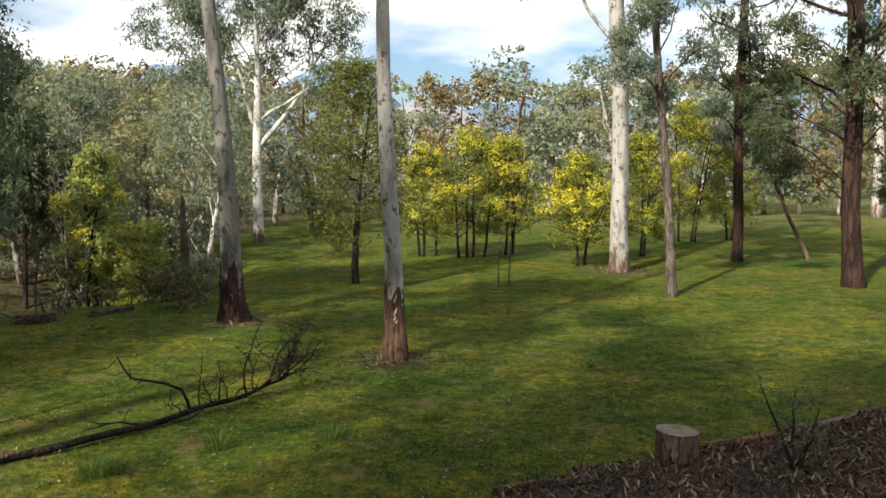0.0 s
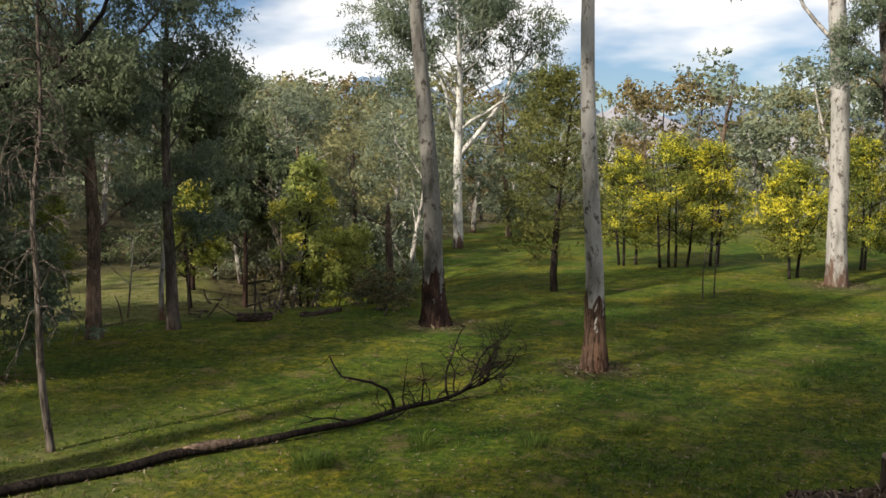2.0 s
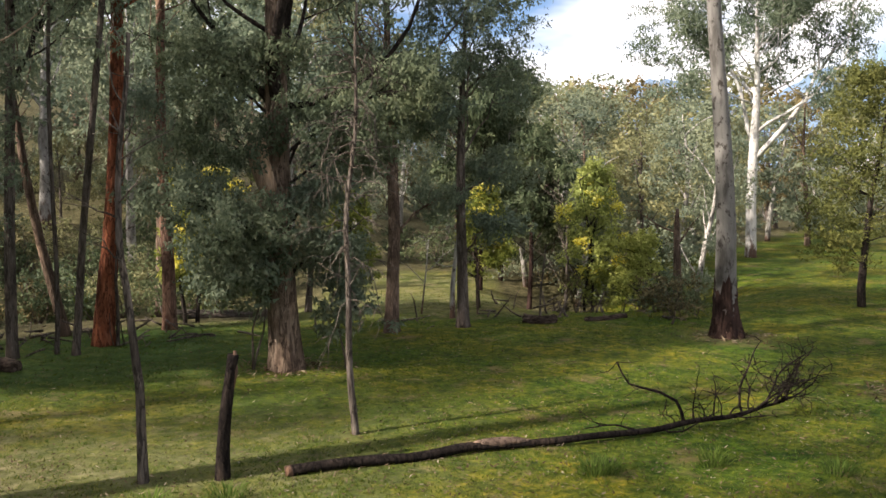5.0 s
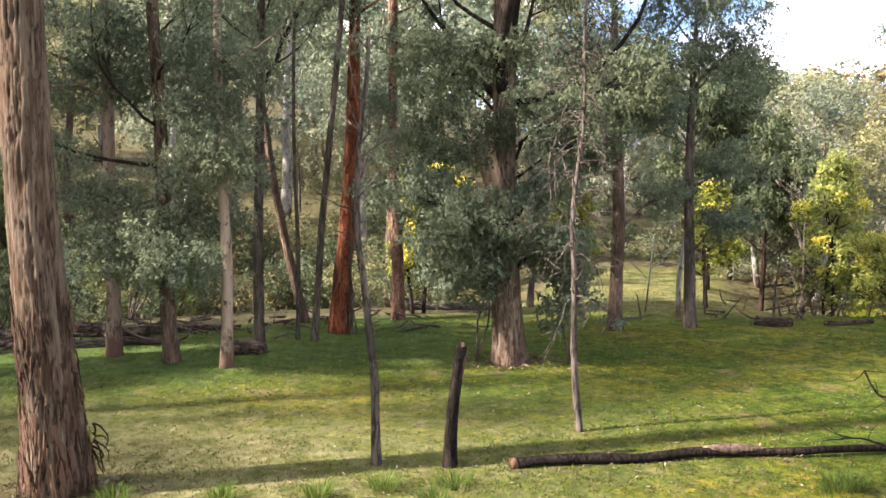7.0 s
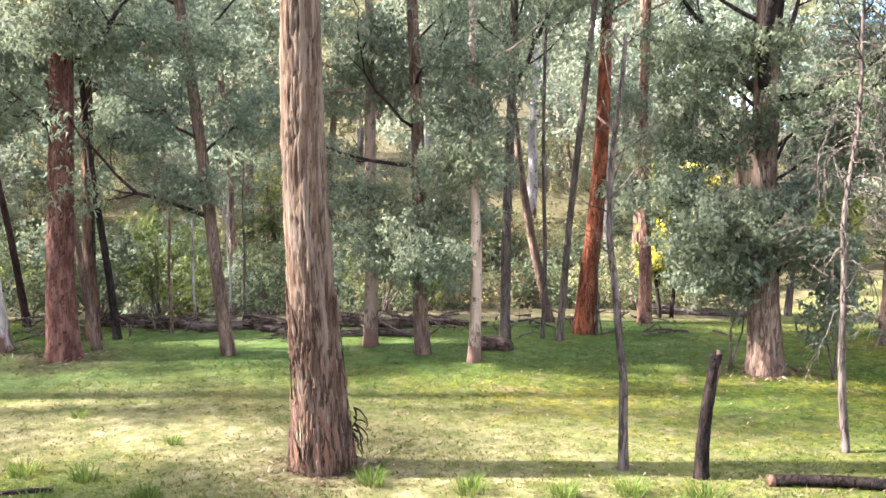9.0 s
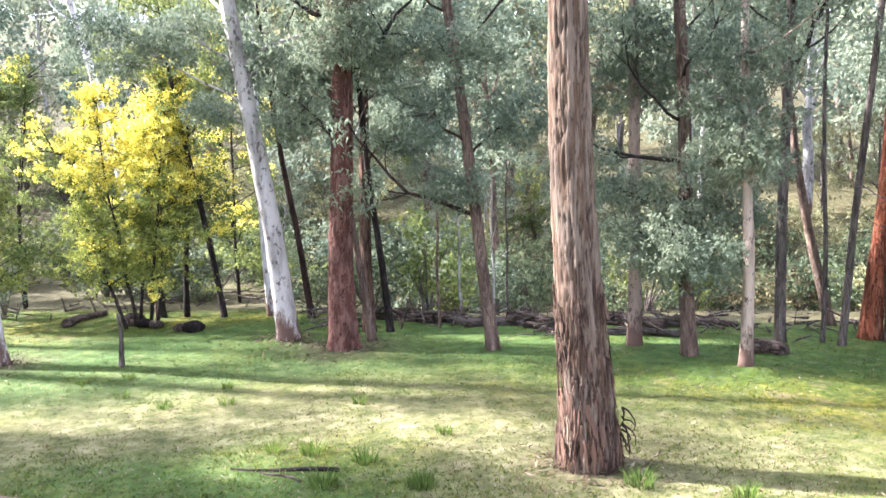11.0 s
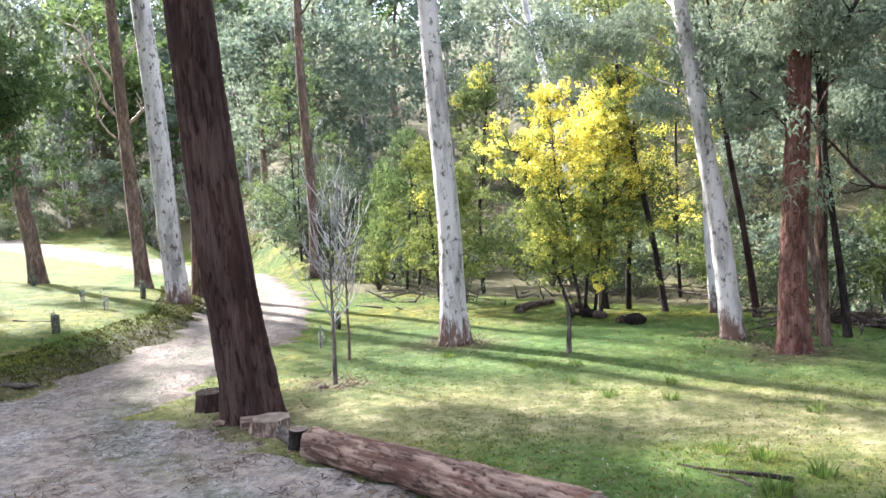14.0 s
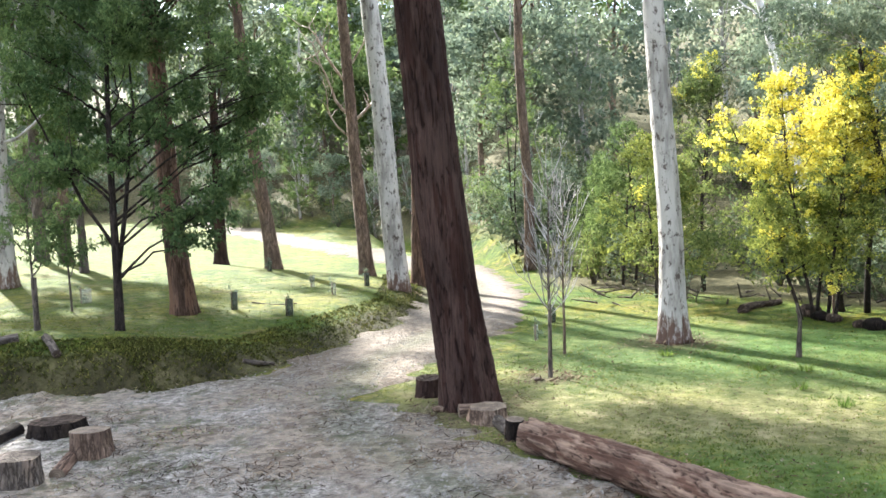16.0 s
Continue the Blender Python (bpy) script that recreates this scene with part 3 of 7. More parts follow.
def waves(x, y):
    return (np.sin(x * 0.55 + 1.3 * np.sin(y * 0.31)) * np.sin(y * 0.47 + 0.8) * 0.5 + np.sin(x * 1.7 + y * 0.9) * np.sin(y * 1.9 - x * 0.6) * 0.18 + np.sin(x * 4.3 - y * 2.1) * np.sin(y * 4.9 + x * 1.2) * 0.07)


def ground_z(x, y):
    x, y = np.asarray(x, float), np.asarray(y, float)
    r = np.hypot(x, y)
    az = np.degrees(np.arctan2(-x, y)) % 360
    az = np.where(az > 270, az - 360, az)
    d, side = near_line(x, y, BANK)
    s = np.where(side > 0, d, 0.0)
    steep = span(x, -15.5, -12.0)
    high = (0.32 + 0.42 * steep) * span(x, -31, -26)
    z = high * ((0.40 + 0.30 * steep) * span(s, 0.0, 0.55 + 0.2 * steep) + (0.60 - 0.30 * steep) * span(s, 0.0, 1.9)) + 0.062 * np.clip(s - 0.4, 0, 40)
    z = z + waves(x, y) * 0.07 * span(r, 5, 14)
    # the creek's gully behind the lawn, and the wooded slope across it
    gully = span(az, 8, 20) * (1 - span(az, 74, 88)) * (1 - 0.75 * span(az, 23, 28) * (1 - span(az, 36, 42)))
    z = z - 1.0 * gully * np.exp(-((r - 26.5) / 3.0) ** 2)
    start = 34 + 28 * span(az, 110, 121) + 12 * span(az, 124, 138)
    wood = span(az, 26, 58) * (1 - span(az, 210, 250))
    z = z + wood * 0.24 * np.clip(r - start, 0, 130)
    # open ground sinks a little towards the far trees
    z = z - 0.012 * np.clip(r - 34, 0, 40) * (1 - wood)
    z = z + 0.35 * span(x, 10, 24) * span(r, 20, 50) * (1 - wood)
    return z


def gz(x, y):
    return float(ground_z(x, y))


def litter_share(x, y):
    """How far the turf gives way to leaf litter: under the woods, and round the feet of the trees."""
    r = np.hypot(x, y)
    az = np.degrees(np.arctan2(-x, y)) % 360
    az = np.where(az > 270, az - 360, az)
    edge = np.interp(az, [-180, 0, 12, 24, 27, 36, 40, 55, 75, 95, 108, 114, 120, 150], [90, 90, 40, 20, 29, 29, 19.5, 18.5, 20, 24, 28, 46, 60, 76])
    s = span(r - edge, 0, 2.5)
    d, side = near_line(x, y, BANK)
    d = np.where(side > 0, d, -d)
    s = np.maximum(s, 0.8 * span(d, -0.5, 0.1) * (1 - span(d, 0.55, 1.1)) * (x < -5) * (x > -28))
    for tx, ty, w in ((-9.3, 4.1, 1.0), (-18.6, -3.8, 1.1), (-0.78, 14.8, 0.7), (-12.3, -5.5, 1.0), (-14.7, -5.1, 0.7), (-17.5, 2.6, 1.2), (5.0, 25.9, 1.2), (-4.1, 18.1, 0.9)):
        s = np.maximum(s, 0.75 * np.exp(-(((x - tx) ** 2 + (y - ty) ** 2) / w ** 2)))
    return s


def dry_sunlit_share(x, y):
    """Where the turf is straw-coloured, thin dry grass with sunlight painted in: a band before the wood, the slope
    above the drive, the strip across the gully.
    """
    r = np.hypot(x, y)
    az = np.degrees(np.arctan2(-x, y)) % 360
    az = np.where(az > 270, az - 360, az)
    band = np.exp(-((r - 10.2 - 1.3 * span(az, 62, 84)) / (3.0 + 1.9 * span(az, 62, 84))) ** 2) * span(az, 18, 48) * (1 - span(az, 116, 126))
    d, side = near_line(x, y, BANK)
    slope = 0.24 * np.where(side > 0, span(d, 0.8, 3.0), 0) * (az > 100)
    # Less straw close to the drive, greening the turf where shade falls.
    band = band * (1 - 0.8 * (1 - span(r, 10.6, 12.4)) * span(az, 72, 82))
    band = band * (1 - 0.45 * (1 - span(az, 46, 60)))
    verge = 0.5 * np.exp(-((x + 17) / 5) ** 2 - ((y + 4.5) / 2.6) ** 2)
    # Sunlit brightness of the strip across the gully, put in as straw tone.
    bank = 0.65 * span(az, 22, 26) * (1 - span(az, 38, 44)) * span(r, 19.5, 21.5) * (1 - span(r, 29, 31))
    far = 0.45 * span(r, 40, 50) * (1 - span(az, 0, 10))
    return np.clip(np.maximum.reduce([band, slope, verge, far, bank]), 0, 1)


def lush_shade_share(x, y):
    """Where the turf is deeper green, partly shade put into its colour: the shady corner by the drive, and the strip
    before the wood.
    """
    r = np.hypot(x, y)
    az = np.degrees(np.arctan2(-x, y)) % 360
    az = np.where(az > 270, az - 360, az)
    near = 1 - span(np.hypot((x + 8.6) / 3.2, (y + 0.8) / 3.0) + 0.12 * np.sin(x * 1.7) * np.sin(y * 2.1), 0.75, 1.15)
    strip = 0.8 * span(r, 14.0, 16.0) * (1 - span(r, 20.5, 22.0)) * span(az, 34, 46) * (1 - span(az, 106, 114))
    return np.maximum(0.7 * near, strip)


def build_ground():
    rings = np.concatenate([np.linspace(0.4, 40, 140), np.geomspace(41, 4200, 60)])
    az = np.radians(np.linspace(0, 360, 360, endpoint=False))
    rr, aa = np.meshgrid(rings, az, indexing="ij")
    x, y = -rr * np.sin(aa), rr * np.cos(aa)
    z = ground_z(x, y)
    v = np.stack([x, y, z], axis=-1).reshape(-1, 3)
    n, k = len(rings), len(az)
    i, j = np.meshgrid(np.arange(n - 1), np.arange(k), indexing="ij")
    j2 = (j + 1) % k
    f = np.stack([i * k + j, i * k + j2, (i + 1) * k + j2, (i + 1) * k + j], axis=-1).reshape(-1, 4)
    c = len(v)
    v = np.concatenate([v, [[0, 0, gz(0, 0)]]])
    jj = np.arange(0, k, 2)
    f = np.concatenate([f, np.stack([np.full(len(jj), c), (jj + 2) % k, jj + 1, jj], axis=-1)])
    ob = part("ground", (v, f), LAWN)
    layer = ob.data.attributes.new("litter", "FLOAT", "POINT")
    layer.data.foreach_set("value", litter_share(v[:, 0], v[:, 1]).astype(np.float32))
    d, side = near_line(v[:, 0], v[:, 1], BANK)
    d = np.where(side > 0, d, -d) + 0.12 * np.sin(v[:, 0] * 3.1) * np.sin(v[:, 1] * 2.7)
    # Dark band along the bank's face: bare earth with shade painted in.
    layer = ob.data.attributes.new("shaded_soil", "FLOAT", "POINT")
    layer.data.foreach_set("value", (span(d, -0.35, 0.05) * (1 - span(d, 0.45, 1.25)) * (0.62 + 0.38 * np.sin(v[:, 0] * 2.2 + 1.5 * np.sin(v[:, 1] * 3.1))) * (v[:, 0] < -5) * (v[:, 0] > -28)).astype(np.float32))
    layer = ob.data.attributes.new("lush_shade", "FLOAT", "POINT")
    layer.data.foreach_set("value", lush_shade_share(v[:, 0], v[:, 1]).astype(np.float32))
    layer = ob.data.attributes.new("dry_sunlit", "FLOAT", "POINT")
    layer.data.foreach_set("value", dry_sunlit_share(v[:, 0], v[:, 1]).astype(np.float32))
    tagged(ob, "short patchy green lawn over gently rolling ground", "lawn", kind="structure")


WHEELS = np.array([(-6.5, -0.5), (-8.9, -4.2), (-10.3, -6.2), (-12.4, -7.7), (-15.0, -8.7), (-19.5, -9.1), (-23.5, -10.2), (-28.0, -12.3), (-33.0, -15.4)])
YARD = [(-12.4, -7.4), (-12.1, -6.6), (-10.8, -4.7), (-9.5, -2.6), (-8.2, -1.0), (-5.0, -0.6), (-1.0, -4.0), (-1.0, -20.0), (-5.2, -22.0), (-10.0, -13.3), (-11.8, -11.2), (-13.0, -10.6)]


def inside(x, y, poly):
    """Distance to a polygon's edge, positive inside."""
    p = np.array(poly)
    q = np.roll(p, -1, axis=0)
    best, odd = np.full(np.shape(x), 1e9), np.zeros(np.shape(x), bool)
    for a, b in zip(p, q):
        e = b - a
        t = np.clip(((x - a[0]) * e[0] + (y - a[1]) * e[1]) / (e @ e), 0, 1)
        best = np.minimum(best, np.hypot(x - a[0] - t * e[0], y - a[1] - t * e[1]))
        cross = ((a[1] > y) != (b[1] > y)) & (x < (b[0] - a[0]) * (y - a[1]) / (b[1] - a[1] + 1e-12) + a[0])
        odd ^= cross
    return np.where(odd, best, -best)


def road_depth(x, y):
    d, _ = near_line(x, y, TRACK)
    return np.maximum(1.45 - d, inside(x, y, YARD))


def sheet(depth, box, step, rise, mat, name, label, category, ripple=0.02):
    """A sheet laid on the ground where depth(x, y) is positive, its rim dipping under the turf."""
    x0, y0, x1, y1 = box
    xs, ys = np.arange(x0, x1, step), np.arange(y0, y1, step)
    x, y = np.meshgrid(xs, ys, indexing="ij")
    d = depth(x, y)
    d = d + 0.22 * np.sin(x * 2.3 + 1.7 * np.sin(y * 1.9)) * np.sin(y * 2.9 + 0.5) + 0.12 * np.sin(x * 6.1 + y * 3.7)
    z = ground_z(x, y) + np.clip(d * 0.22, -0.07, rise) + ripple * waves(x * 3.1, y * 3.3)
    v = np.stack([x, y, z], axis=-1).reshape(-1, 3)
    k = len(ys)
    i, j = np.meshgrid(np.arange(len(xs) - 1), np.arange(k - 1), indexing="ij")
    f = np.stack([i * k + j, (i + 1) * k + j, (i + 1) * k + j + 1, i * k + j + 1], axis=-1).reshape(-1, 4)
    keep = d.ravel()[f].max(axis=1) > -0.35
    used, inv = np.unique(f[keep], return_inverse=True)
    ob = part(name, (v[used], inv.reshape(-1, 4)), mat)
    # where wheels run, and the crown between them
    far, _ = near_line(v[used, 0], v[used, 1], WHEELS)
    far = far + 0.10 * np.sin(v[used, 0] * 1.3) * np.sin(v[used, 1] * 1.7)
    for key, value in (("wheel", np.exp(-((far - 0.72) / 0.34) ** 2)), ("crown", np.exp(-(far / 0.30) ** 2))):
        layer = ob.data.attributes.new(key, "FLOAT", "POINT")
        layer.data.foreach_set("value", value.astype(np.float32))
    return tagged(ob, label, category, kind="structure")


build_ground()
sheet(road_depth, (-57, -50, 0, 0.5), 0.15, 0.05, GRAVEL, "road", "pale gravel drive with brown wheel tracks and bark litter", "driveway")
BED = [(0.1, 8.2), (0.62, 8.85), (1.9, 9.6), (3.0, 10.15), (4.1, 10.7), (5.6, 11.55), (9.0, 13.2), (11.0, 9.0), (6.0, 4.0), (1.5, 5.0)]
sheet(lambda x, y: inside(x, y, BED), (-0.5, 3.5, 11.5, 14), 0.12, 0.07, MULCH, "garden_bed", "dark bark mulch garden bed edged with old logs", "garden bed", 0.03)


def far_range(name, r, peaks, mat, label, seed):
    """A range of hills on the skyline; peaks: azimuth, height and width in degrees."""
    rng = np.random.default_rng(seed)
    az = np.linspace(-60, 70, 260)
    el = np.zeros_like(az)
    for a, h, w in peaks:
        el = np.maximum(el, h * np.exp(-((az - a) / w) ** 2))
    el += 0.12 * np.sin(az * 1.9) + 0.07 * np.sin(az * 4.7 + 1) + rng.normal(0, 0.025, len(az))
    rows = []
    for k in np.linspace(0, 1, 14):
        rad = r + 900 * k
        z = np.tan(np.radians(el)) * (r + 900) * (k ** 0.8) - 40 * (1 - k)
        rows.append(np.stack([-rad * np.sin(np.radians(az)), rad * np.cos(np.radians(az)), z + 14 * np.sin(az * 3 + k * 9) * k * (1 - k)], axis=-1))
    v = np.concatenate(rows)
    n = len(az)
    i, j = np.meshgrid(np.arange(13), np.arange(n - 1), indexing="ij")
    f = np.stack([i * n + j, (i + 1) * n + j, (i + 1) * n + j + 1, i * n + j + 1], axis=-1).reshape(-1, 4)
    return tagged(part(name, (v, f), mat), label, "hills", kind="structure")


far_range("backdrop_range", 3000, [(16, 5.6, 9), (7, 5.8, 6), (-6, 3.6, 12), (-22, 4.0, 10), (32, 5.0, 9)], HILL_HAZE_BLUE, "hazy blue mountain range on the skyline", 3)
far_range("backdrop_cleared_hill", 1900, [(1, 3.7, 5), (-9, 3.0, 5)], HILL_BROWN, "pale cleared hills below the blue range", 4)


# ------------------------------------------------------------ trees
def trunk_path(h, lean, href, bend=(), wig=0.05, seed=0, n=None, zs=None):
    """Points of a trunk from just under the turf up to height h. lean: its shift at the height href; bend: (z, dx, dy) bumps on top of it."""
    n = n or max(14, int(h * 5))
    z = np.linspace(-0.12, h, n) if zs is None else zs
    k = np.clip(z / href, 0, None)
    k = np.where(k > 1, 1 + (k - 1) * 0.7, k)
    ph = (seed * 1.7) % 6.28
    x = lean[0] * k + wig * np.sin(z * 0.7 + ph) * np.clip(z / 2, 0, 1)
    y = lean[1] * k + wig * np.sin(z * 0.55 + ph * 2) * np.clip(z / 2, 0, 1)
    for zb, dx, dy in bend:
        w = np.exp(-((z - zb) / 0.9) ** 2)
        x, y = x + dx * w, y + dy * w
    return np.stack([x, y, z], axis=-1)


def at_height(path, z):
    return np.array([np.interp(z, path[:, 2], path[:, 0]), np.interp(z, path[:, 2], path[:, 1]), z])


def gum(xy, dia, top, href, lean, height, bark, label, seed, crown=None, leaf=None, extra=(), bend=(), sides=20, rough=0.05, lobes=0.35, wig=0.05, name="gum_tree", group="gum trees", crown_label="", limbs_up=0.5, category="tree", limb_mat=None, clumps=(), clump_leaf=0.088, clump_per=195, plates=None, clump_mat=None, bare=False, tight=0.30):
    """A gum tree > trunk, limb, crown. dia and top: the trunk's thickness at the foot and at the height href. crown: first height, limbs, reach,
    leaves a tip, leaf length, spread. extra: limbs of their own, as (height, azimuth, length, slope, thickness). clump_mat: the low boughs' leaves."""
    rng = np.random.default_rng(seed)
    x, y = xy
    tree = thing(name, (x, y, gz(x, y)), label, category, group)
    tall = np.concatenate([np.linspace(-0.12, 7.6, 210), np.linspace(7.9, height, 22)]) if plates else None
    path = trunk_path(height, lean, href, bend, wig, seed, zs=tall)
    z = path[:, 2]
    rad = np.where(z < href, dia / 2 + (top - dia) / 2 * np.clip(z / href, 0, 1) ** 0.7, top / 2 * np.clip(1 - (z - href) / (height - href + 0.3) * 0.85, 0.08, 1))
    if plates:
        cols, row, depth = plates
        relief, plate, crack = bark_plates(rng, len(z), sides, height, cols, row, depth)
        trunk = part("trunk", tube(path, rad, sides, 0.02, rng, lobes, relief=relief * np.clip(rad / rad[0] * 1.3, 0.3, 1)[:, None]), bark, tree)
        for key, value in (("plate", plate), ("crack", crack)):
            layer = trunk.data.attributes.new(key, "FLOAT", "POINT")
            layer.data.foreach_set("value", np.concatenate([value.ravel(), [0.5, 0.5]]).astype(np.float32))
    else:
        part("trunk", tube(path, rad, sides, rough, rng, lobes), bark, tree)
    tips = []
    specs = list(extra)
    if crown:
        h0, n, reach, per, size, spread = crown
        for k in range(n):
            q = (k + 0.5) / n
            zz = h0 + (height - h0) * q * 0.96
            specs.append((zz, k * 137.5 + rng.uniform(-30, 30), reach * (1.1 - 0.55 * q) * rng.uniform(0.7, 1.2), rng.uniform(0.2, 0.9), None))
    for zz, az, length, slope, thick in specs:
        a = radians(az)
        way = (-math.sin(a), math.cos(a), slope)
        r = thick / 2 if thick else max(0.018, float(np.interp(zz, z, rad)) * 0.28)
        part("limb", limb_geo(rng, at_height(path, zz), way, length, r, [] if bare and thick else tips, limbs_up, 8 if bare and thick else 4), limb_mat or bark, tree)
    for zz, az, out, wide in clumps:
        foot = at_height(path, max(0.9, zz - 0.5 * out - 0.25))
        end = at_height(path, zz) + np.array([-math.sin(radians(az)), math.cos(radians(az)), 0]) * out + np.array([0, 0, rng.uniform(-0.1, 0.1)])
        end = end + rng.normal(0, 0.25, 3) * np.array([1, 1, 0.2])
        k = np.linspace(0, 1, 7)[:, None]
        arm = foot + (end - foot) * k + np.sin(k * 3.1) * np.array([0, 0, 0.12]) + rng.normal(0, 0.04, (7, 3)) * np.sin(k * 3.1)
        geo = [tube(arm, np.linspace(0.03, 0.01, 7), 6)]
        m = max(6, int(20 * wide ** 2) + 5)
        c = rng.normal(0, 1, (m, 3))
        c = end + c / np.linalg.norm(c, axis=1)[:, None] * np.cbrt(rng.uniform(0.1, 1, (m, 1))) * np.array([wide, wide, wide * 0.62])
        for q in c[:6]:
            geo.append(tube(np.linspace(arm[4], q, 4) + rng.normal(0, 0.03, (4, 3)), np.linspace(0.012, 0.004, 4), 4))
        bough = part("limb", joined(geo), limb_mat or bark, tree)
        # Boughs under 3.2 m can take a paler, sunlit leaf tone.
        part("foliage_clump", leaves(rng, c, clump_per, 0.36, clump_leaf, 0.40, 0.7, 0.7, tight=tight), clump_mat if clump_mat and zz < 3.2 else leaf or LEAF_GUM, bough)
    if crown and per:
        near = math.hypot(x, y) < 21 and size < 0.2
        part("crown", leaves(rng, np.array(tips), int(per * (2.0 if near else 1.3)), spread, size * (0.89 if near else 1.16), tight=tight), leaf or LEAF_GUM, tree, crown_label)
    return tree


def wattle(xy, stems, height, width, h0, seed, yellow=0.5, leaf=None, label="golden wattle tree in full yellow flower", dens=1.0, size=0.10, name="wattle_tree", group="flowering wattles", taper=0.35, stem=0.09, yz=0.35, bare=0.0, flower=None):
    """A small bushy tree > trunk (each stem), crown, blossom. yellow: share of the tips in flower."""
    rng = np.random.default_rng(seed)
    x, y = xy
    tree = thing(name, (x, y, gz(x, y)), label, "tree", group)
    tips = []
    for k in range(stems):
        a = rng.uniform(0, 6.28)
        off = np.array([math.cos(a), math.sin(a), 0]) * (0.0 if stems == 1 else rng.uniform(0.1, width * 0.16))
        pth = wander(rng, off + np.array([0, 0, -0.1]), (off[0] * 0.3, off[1] * 0.3, 1.0), height * rng.uniform(0.8, 0.98), 10, 0.5, 0.05)
        geo = [tube(pth, np.linspace(stem * 0.55, stem * 0.1, 10), 8)]
        for j in range(int(16 / stems) + 5):
            i = int(rng.integers(2, 10))
            if pth[i, 2] < h0 * 0.8:
                continue
            q = (pth[i, 2] - h0) / max(0.3, height - h0)
            ln = width * 0.5 * (1.0 - taper * max(0, q)) * rng.uniform(0.6, 1.0)
            b = rng.uniform(0, 6.28)
            br = wander(rng, pth[i], (math.cos(b), math.sin(b), 0.35), ln, 5, 0.3, 0.15)
            geo.append(tube(br, np.linspace(0.018, 0.006, 5), 5))
        part("trunk", joined(geo), BARK_BLACK, tree)
    n = int(64 * dens)
    q = rng.uniform(0, 1, n) ** 0.9
    a = rng.uniform(0, 6.28, n)
    wid = width * 0.5 * np.interp(q, [0, 0.25, 0.6, 1], [0.7, 1.0, 0.80, 0.22 if taper < 0.6 else 0.06])
    rr = wid * np.sqrt(rng.uniform(0.08, 1, n)) * rng.uniform(0.75, 1.12, n)
    c = np.stack([rr * np.cos(a), rr * np.sin(a), h0 + (height - h0) * q], axis=-1)
    part("crown", leaves(rng, c, 105, 0.27 + 0.04 * width, size * 0.95, 0.42, 0.25, 0.6), leaf or LEAF_WATTLE, tree, "feathery olive-green foliage")
    if yellow > 0:
        pick = c[(rng.uniform(0, 1, n) < yellow) & (q > bare + yz * 0.6 * rng.uniform(0, 1, n))]
        pick = pick * np.array([1.10, 1.10, 1.0]) + np.array([0, 0, 0.12])
        part("blossom", leaves(rng, pick, 150, 0.26 + 0.04 * width, size * 0.55, 0.85, -0.2, 0.6), flower or BLOSSOM, tree, "masses of yellow blossom")
    return tree


def golden_wattle():
    """The great wattle in flower > trunk (each stem), crown, blossom: green low down, ragged golden sprays above."""
    rng = np.random.default_rng(148)
    x, y = -22.0, -1.25
    tree = thing("wattle_tree", (x, y, gz(x, y)), "large golden wattle covered in yellow blossom", "tree", "flowering wattles")
    low, high = [], []
    side = np.array([-math.sin(radians(95 + 90)), math.cos(radians(95 + 90)), 0])   # across, towards the drive
    deep = np.array([side[1], -side[0], 0])
    for k, (off, lean, h) in enumerate([(-0.15, -0.08, 5.2), (0.15, 0.10, 5.0), (0.3, 0.26, 4.3), (-0.35, -0.24, 4.3), (-0.05, 0.03, 4.9)]):
        foot = -side * off + deep * rng.uniform(-0.3, 0.3)
        path = wander(rng, foot + np.array([0, 0, -0.1]), -side * lean + np.array([0, 0, 1.0]) + deep * rng.uniform(-0.2, 0.2), h, 12, 0.3, 0.06)
        geo = [tube(path, np.linspace(0.042, 0.012, 12), 8)]
        for i in range(3, 12):
            for _ in range(3):
                a = rng.uniform(0, 6.28)
                reach = np.interp(path[i, 2], [0.6, 2.2, 3.6, 5.2], [0.9, 1.1, 0.95, 0.35]) * rng.uniform(0.5, 1.15)
                br = wander(rng, path[i], (math.cos(a), math.sin(a), 0.45), reach, 6, 0.2, 0.2)
                geo.append(tube(br, np.linspace(0.016, 0.005, 6), 4, cap=False))
                for q in (br[-1], br[4], br[2]):
                    (high if q[2] + rng.normal(0, 0.35) > 3.0 else low).append(q)
        part("trunk", joined(geo), BARK_BLACK, tree)
    skirt = rng.uniform(-1, 1, (40, 3)) * np.array([1.2, 1.9, 1.05]) + np.array([0, 0, 1.85])
    low, high = np.concatenate([np.array(low), skirt]), np.array(high)
    part("crown", leaves(rng, low, 75, 0.40, 0.095, 0.42, 0.2, 0.7, tight=0.22), LEAF_LIME, tree, "feathery yellow-green foliage")
    part("crown", leaves(rng, high, 30, 0.30, 0.085, 0.42, 0.1, 0.6), LEAF_LIME, tree, "yellow-green foliage among the flowers")
    part("blossom", leaves(rng, high + np.array([0, 0, 0.07]), 108, 0.36, 0.062, 0.8, -0.1, 0.6, 18, 0.22), BLOSSOM, tree, "masses of yellow blossom")
    some = low[rng.uniform(0, 1, len(low)) < 0.34]
    part("blossom", leaves(rng, some, 60, 0.22, 0.06, 0.8, -0.1, 0.55), BLOSSOM, tree, "scattered yellow blossom low down")
    return tree


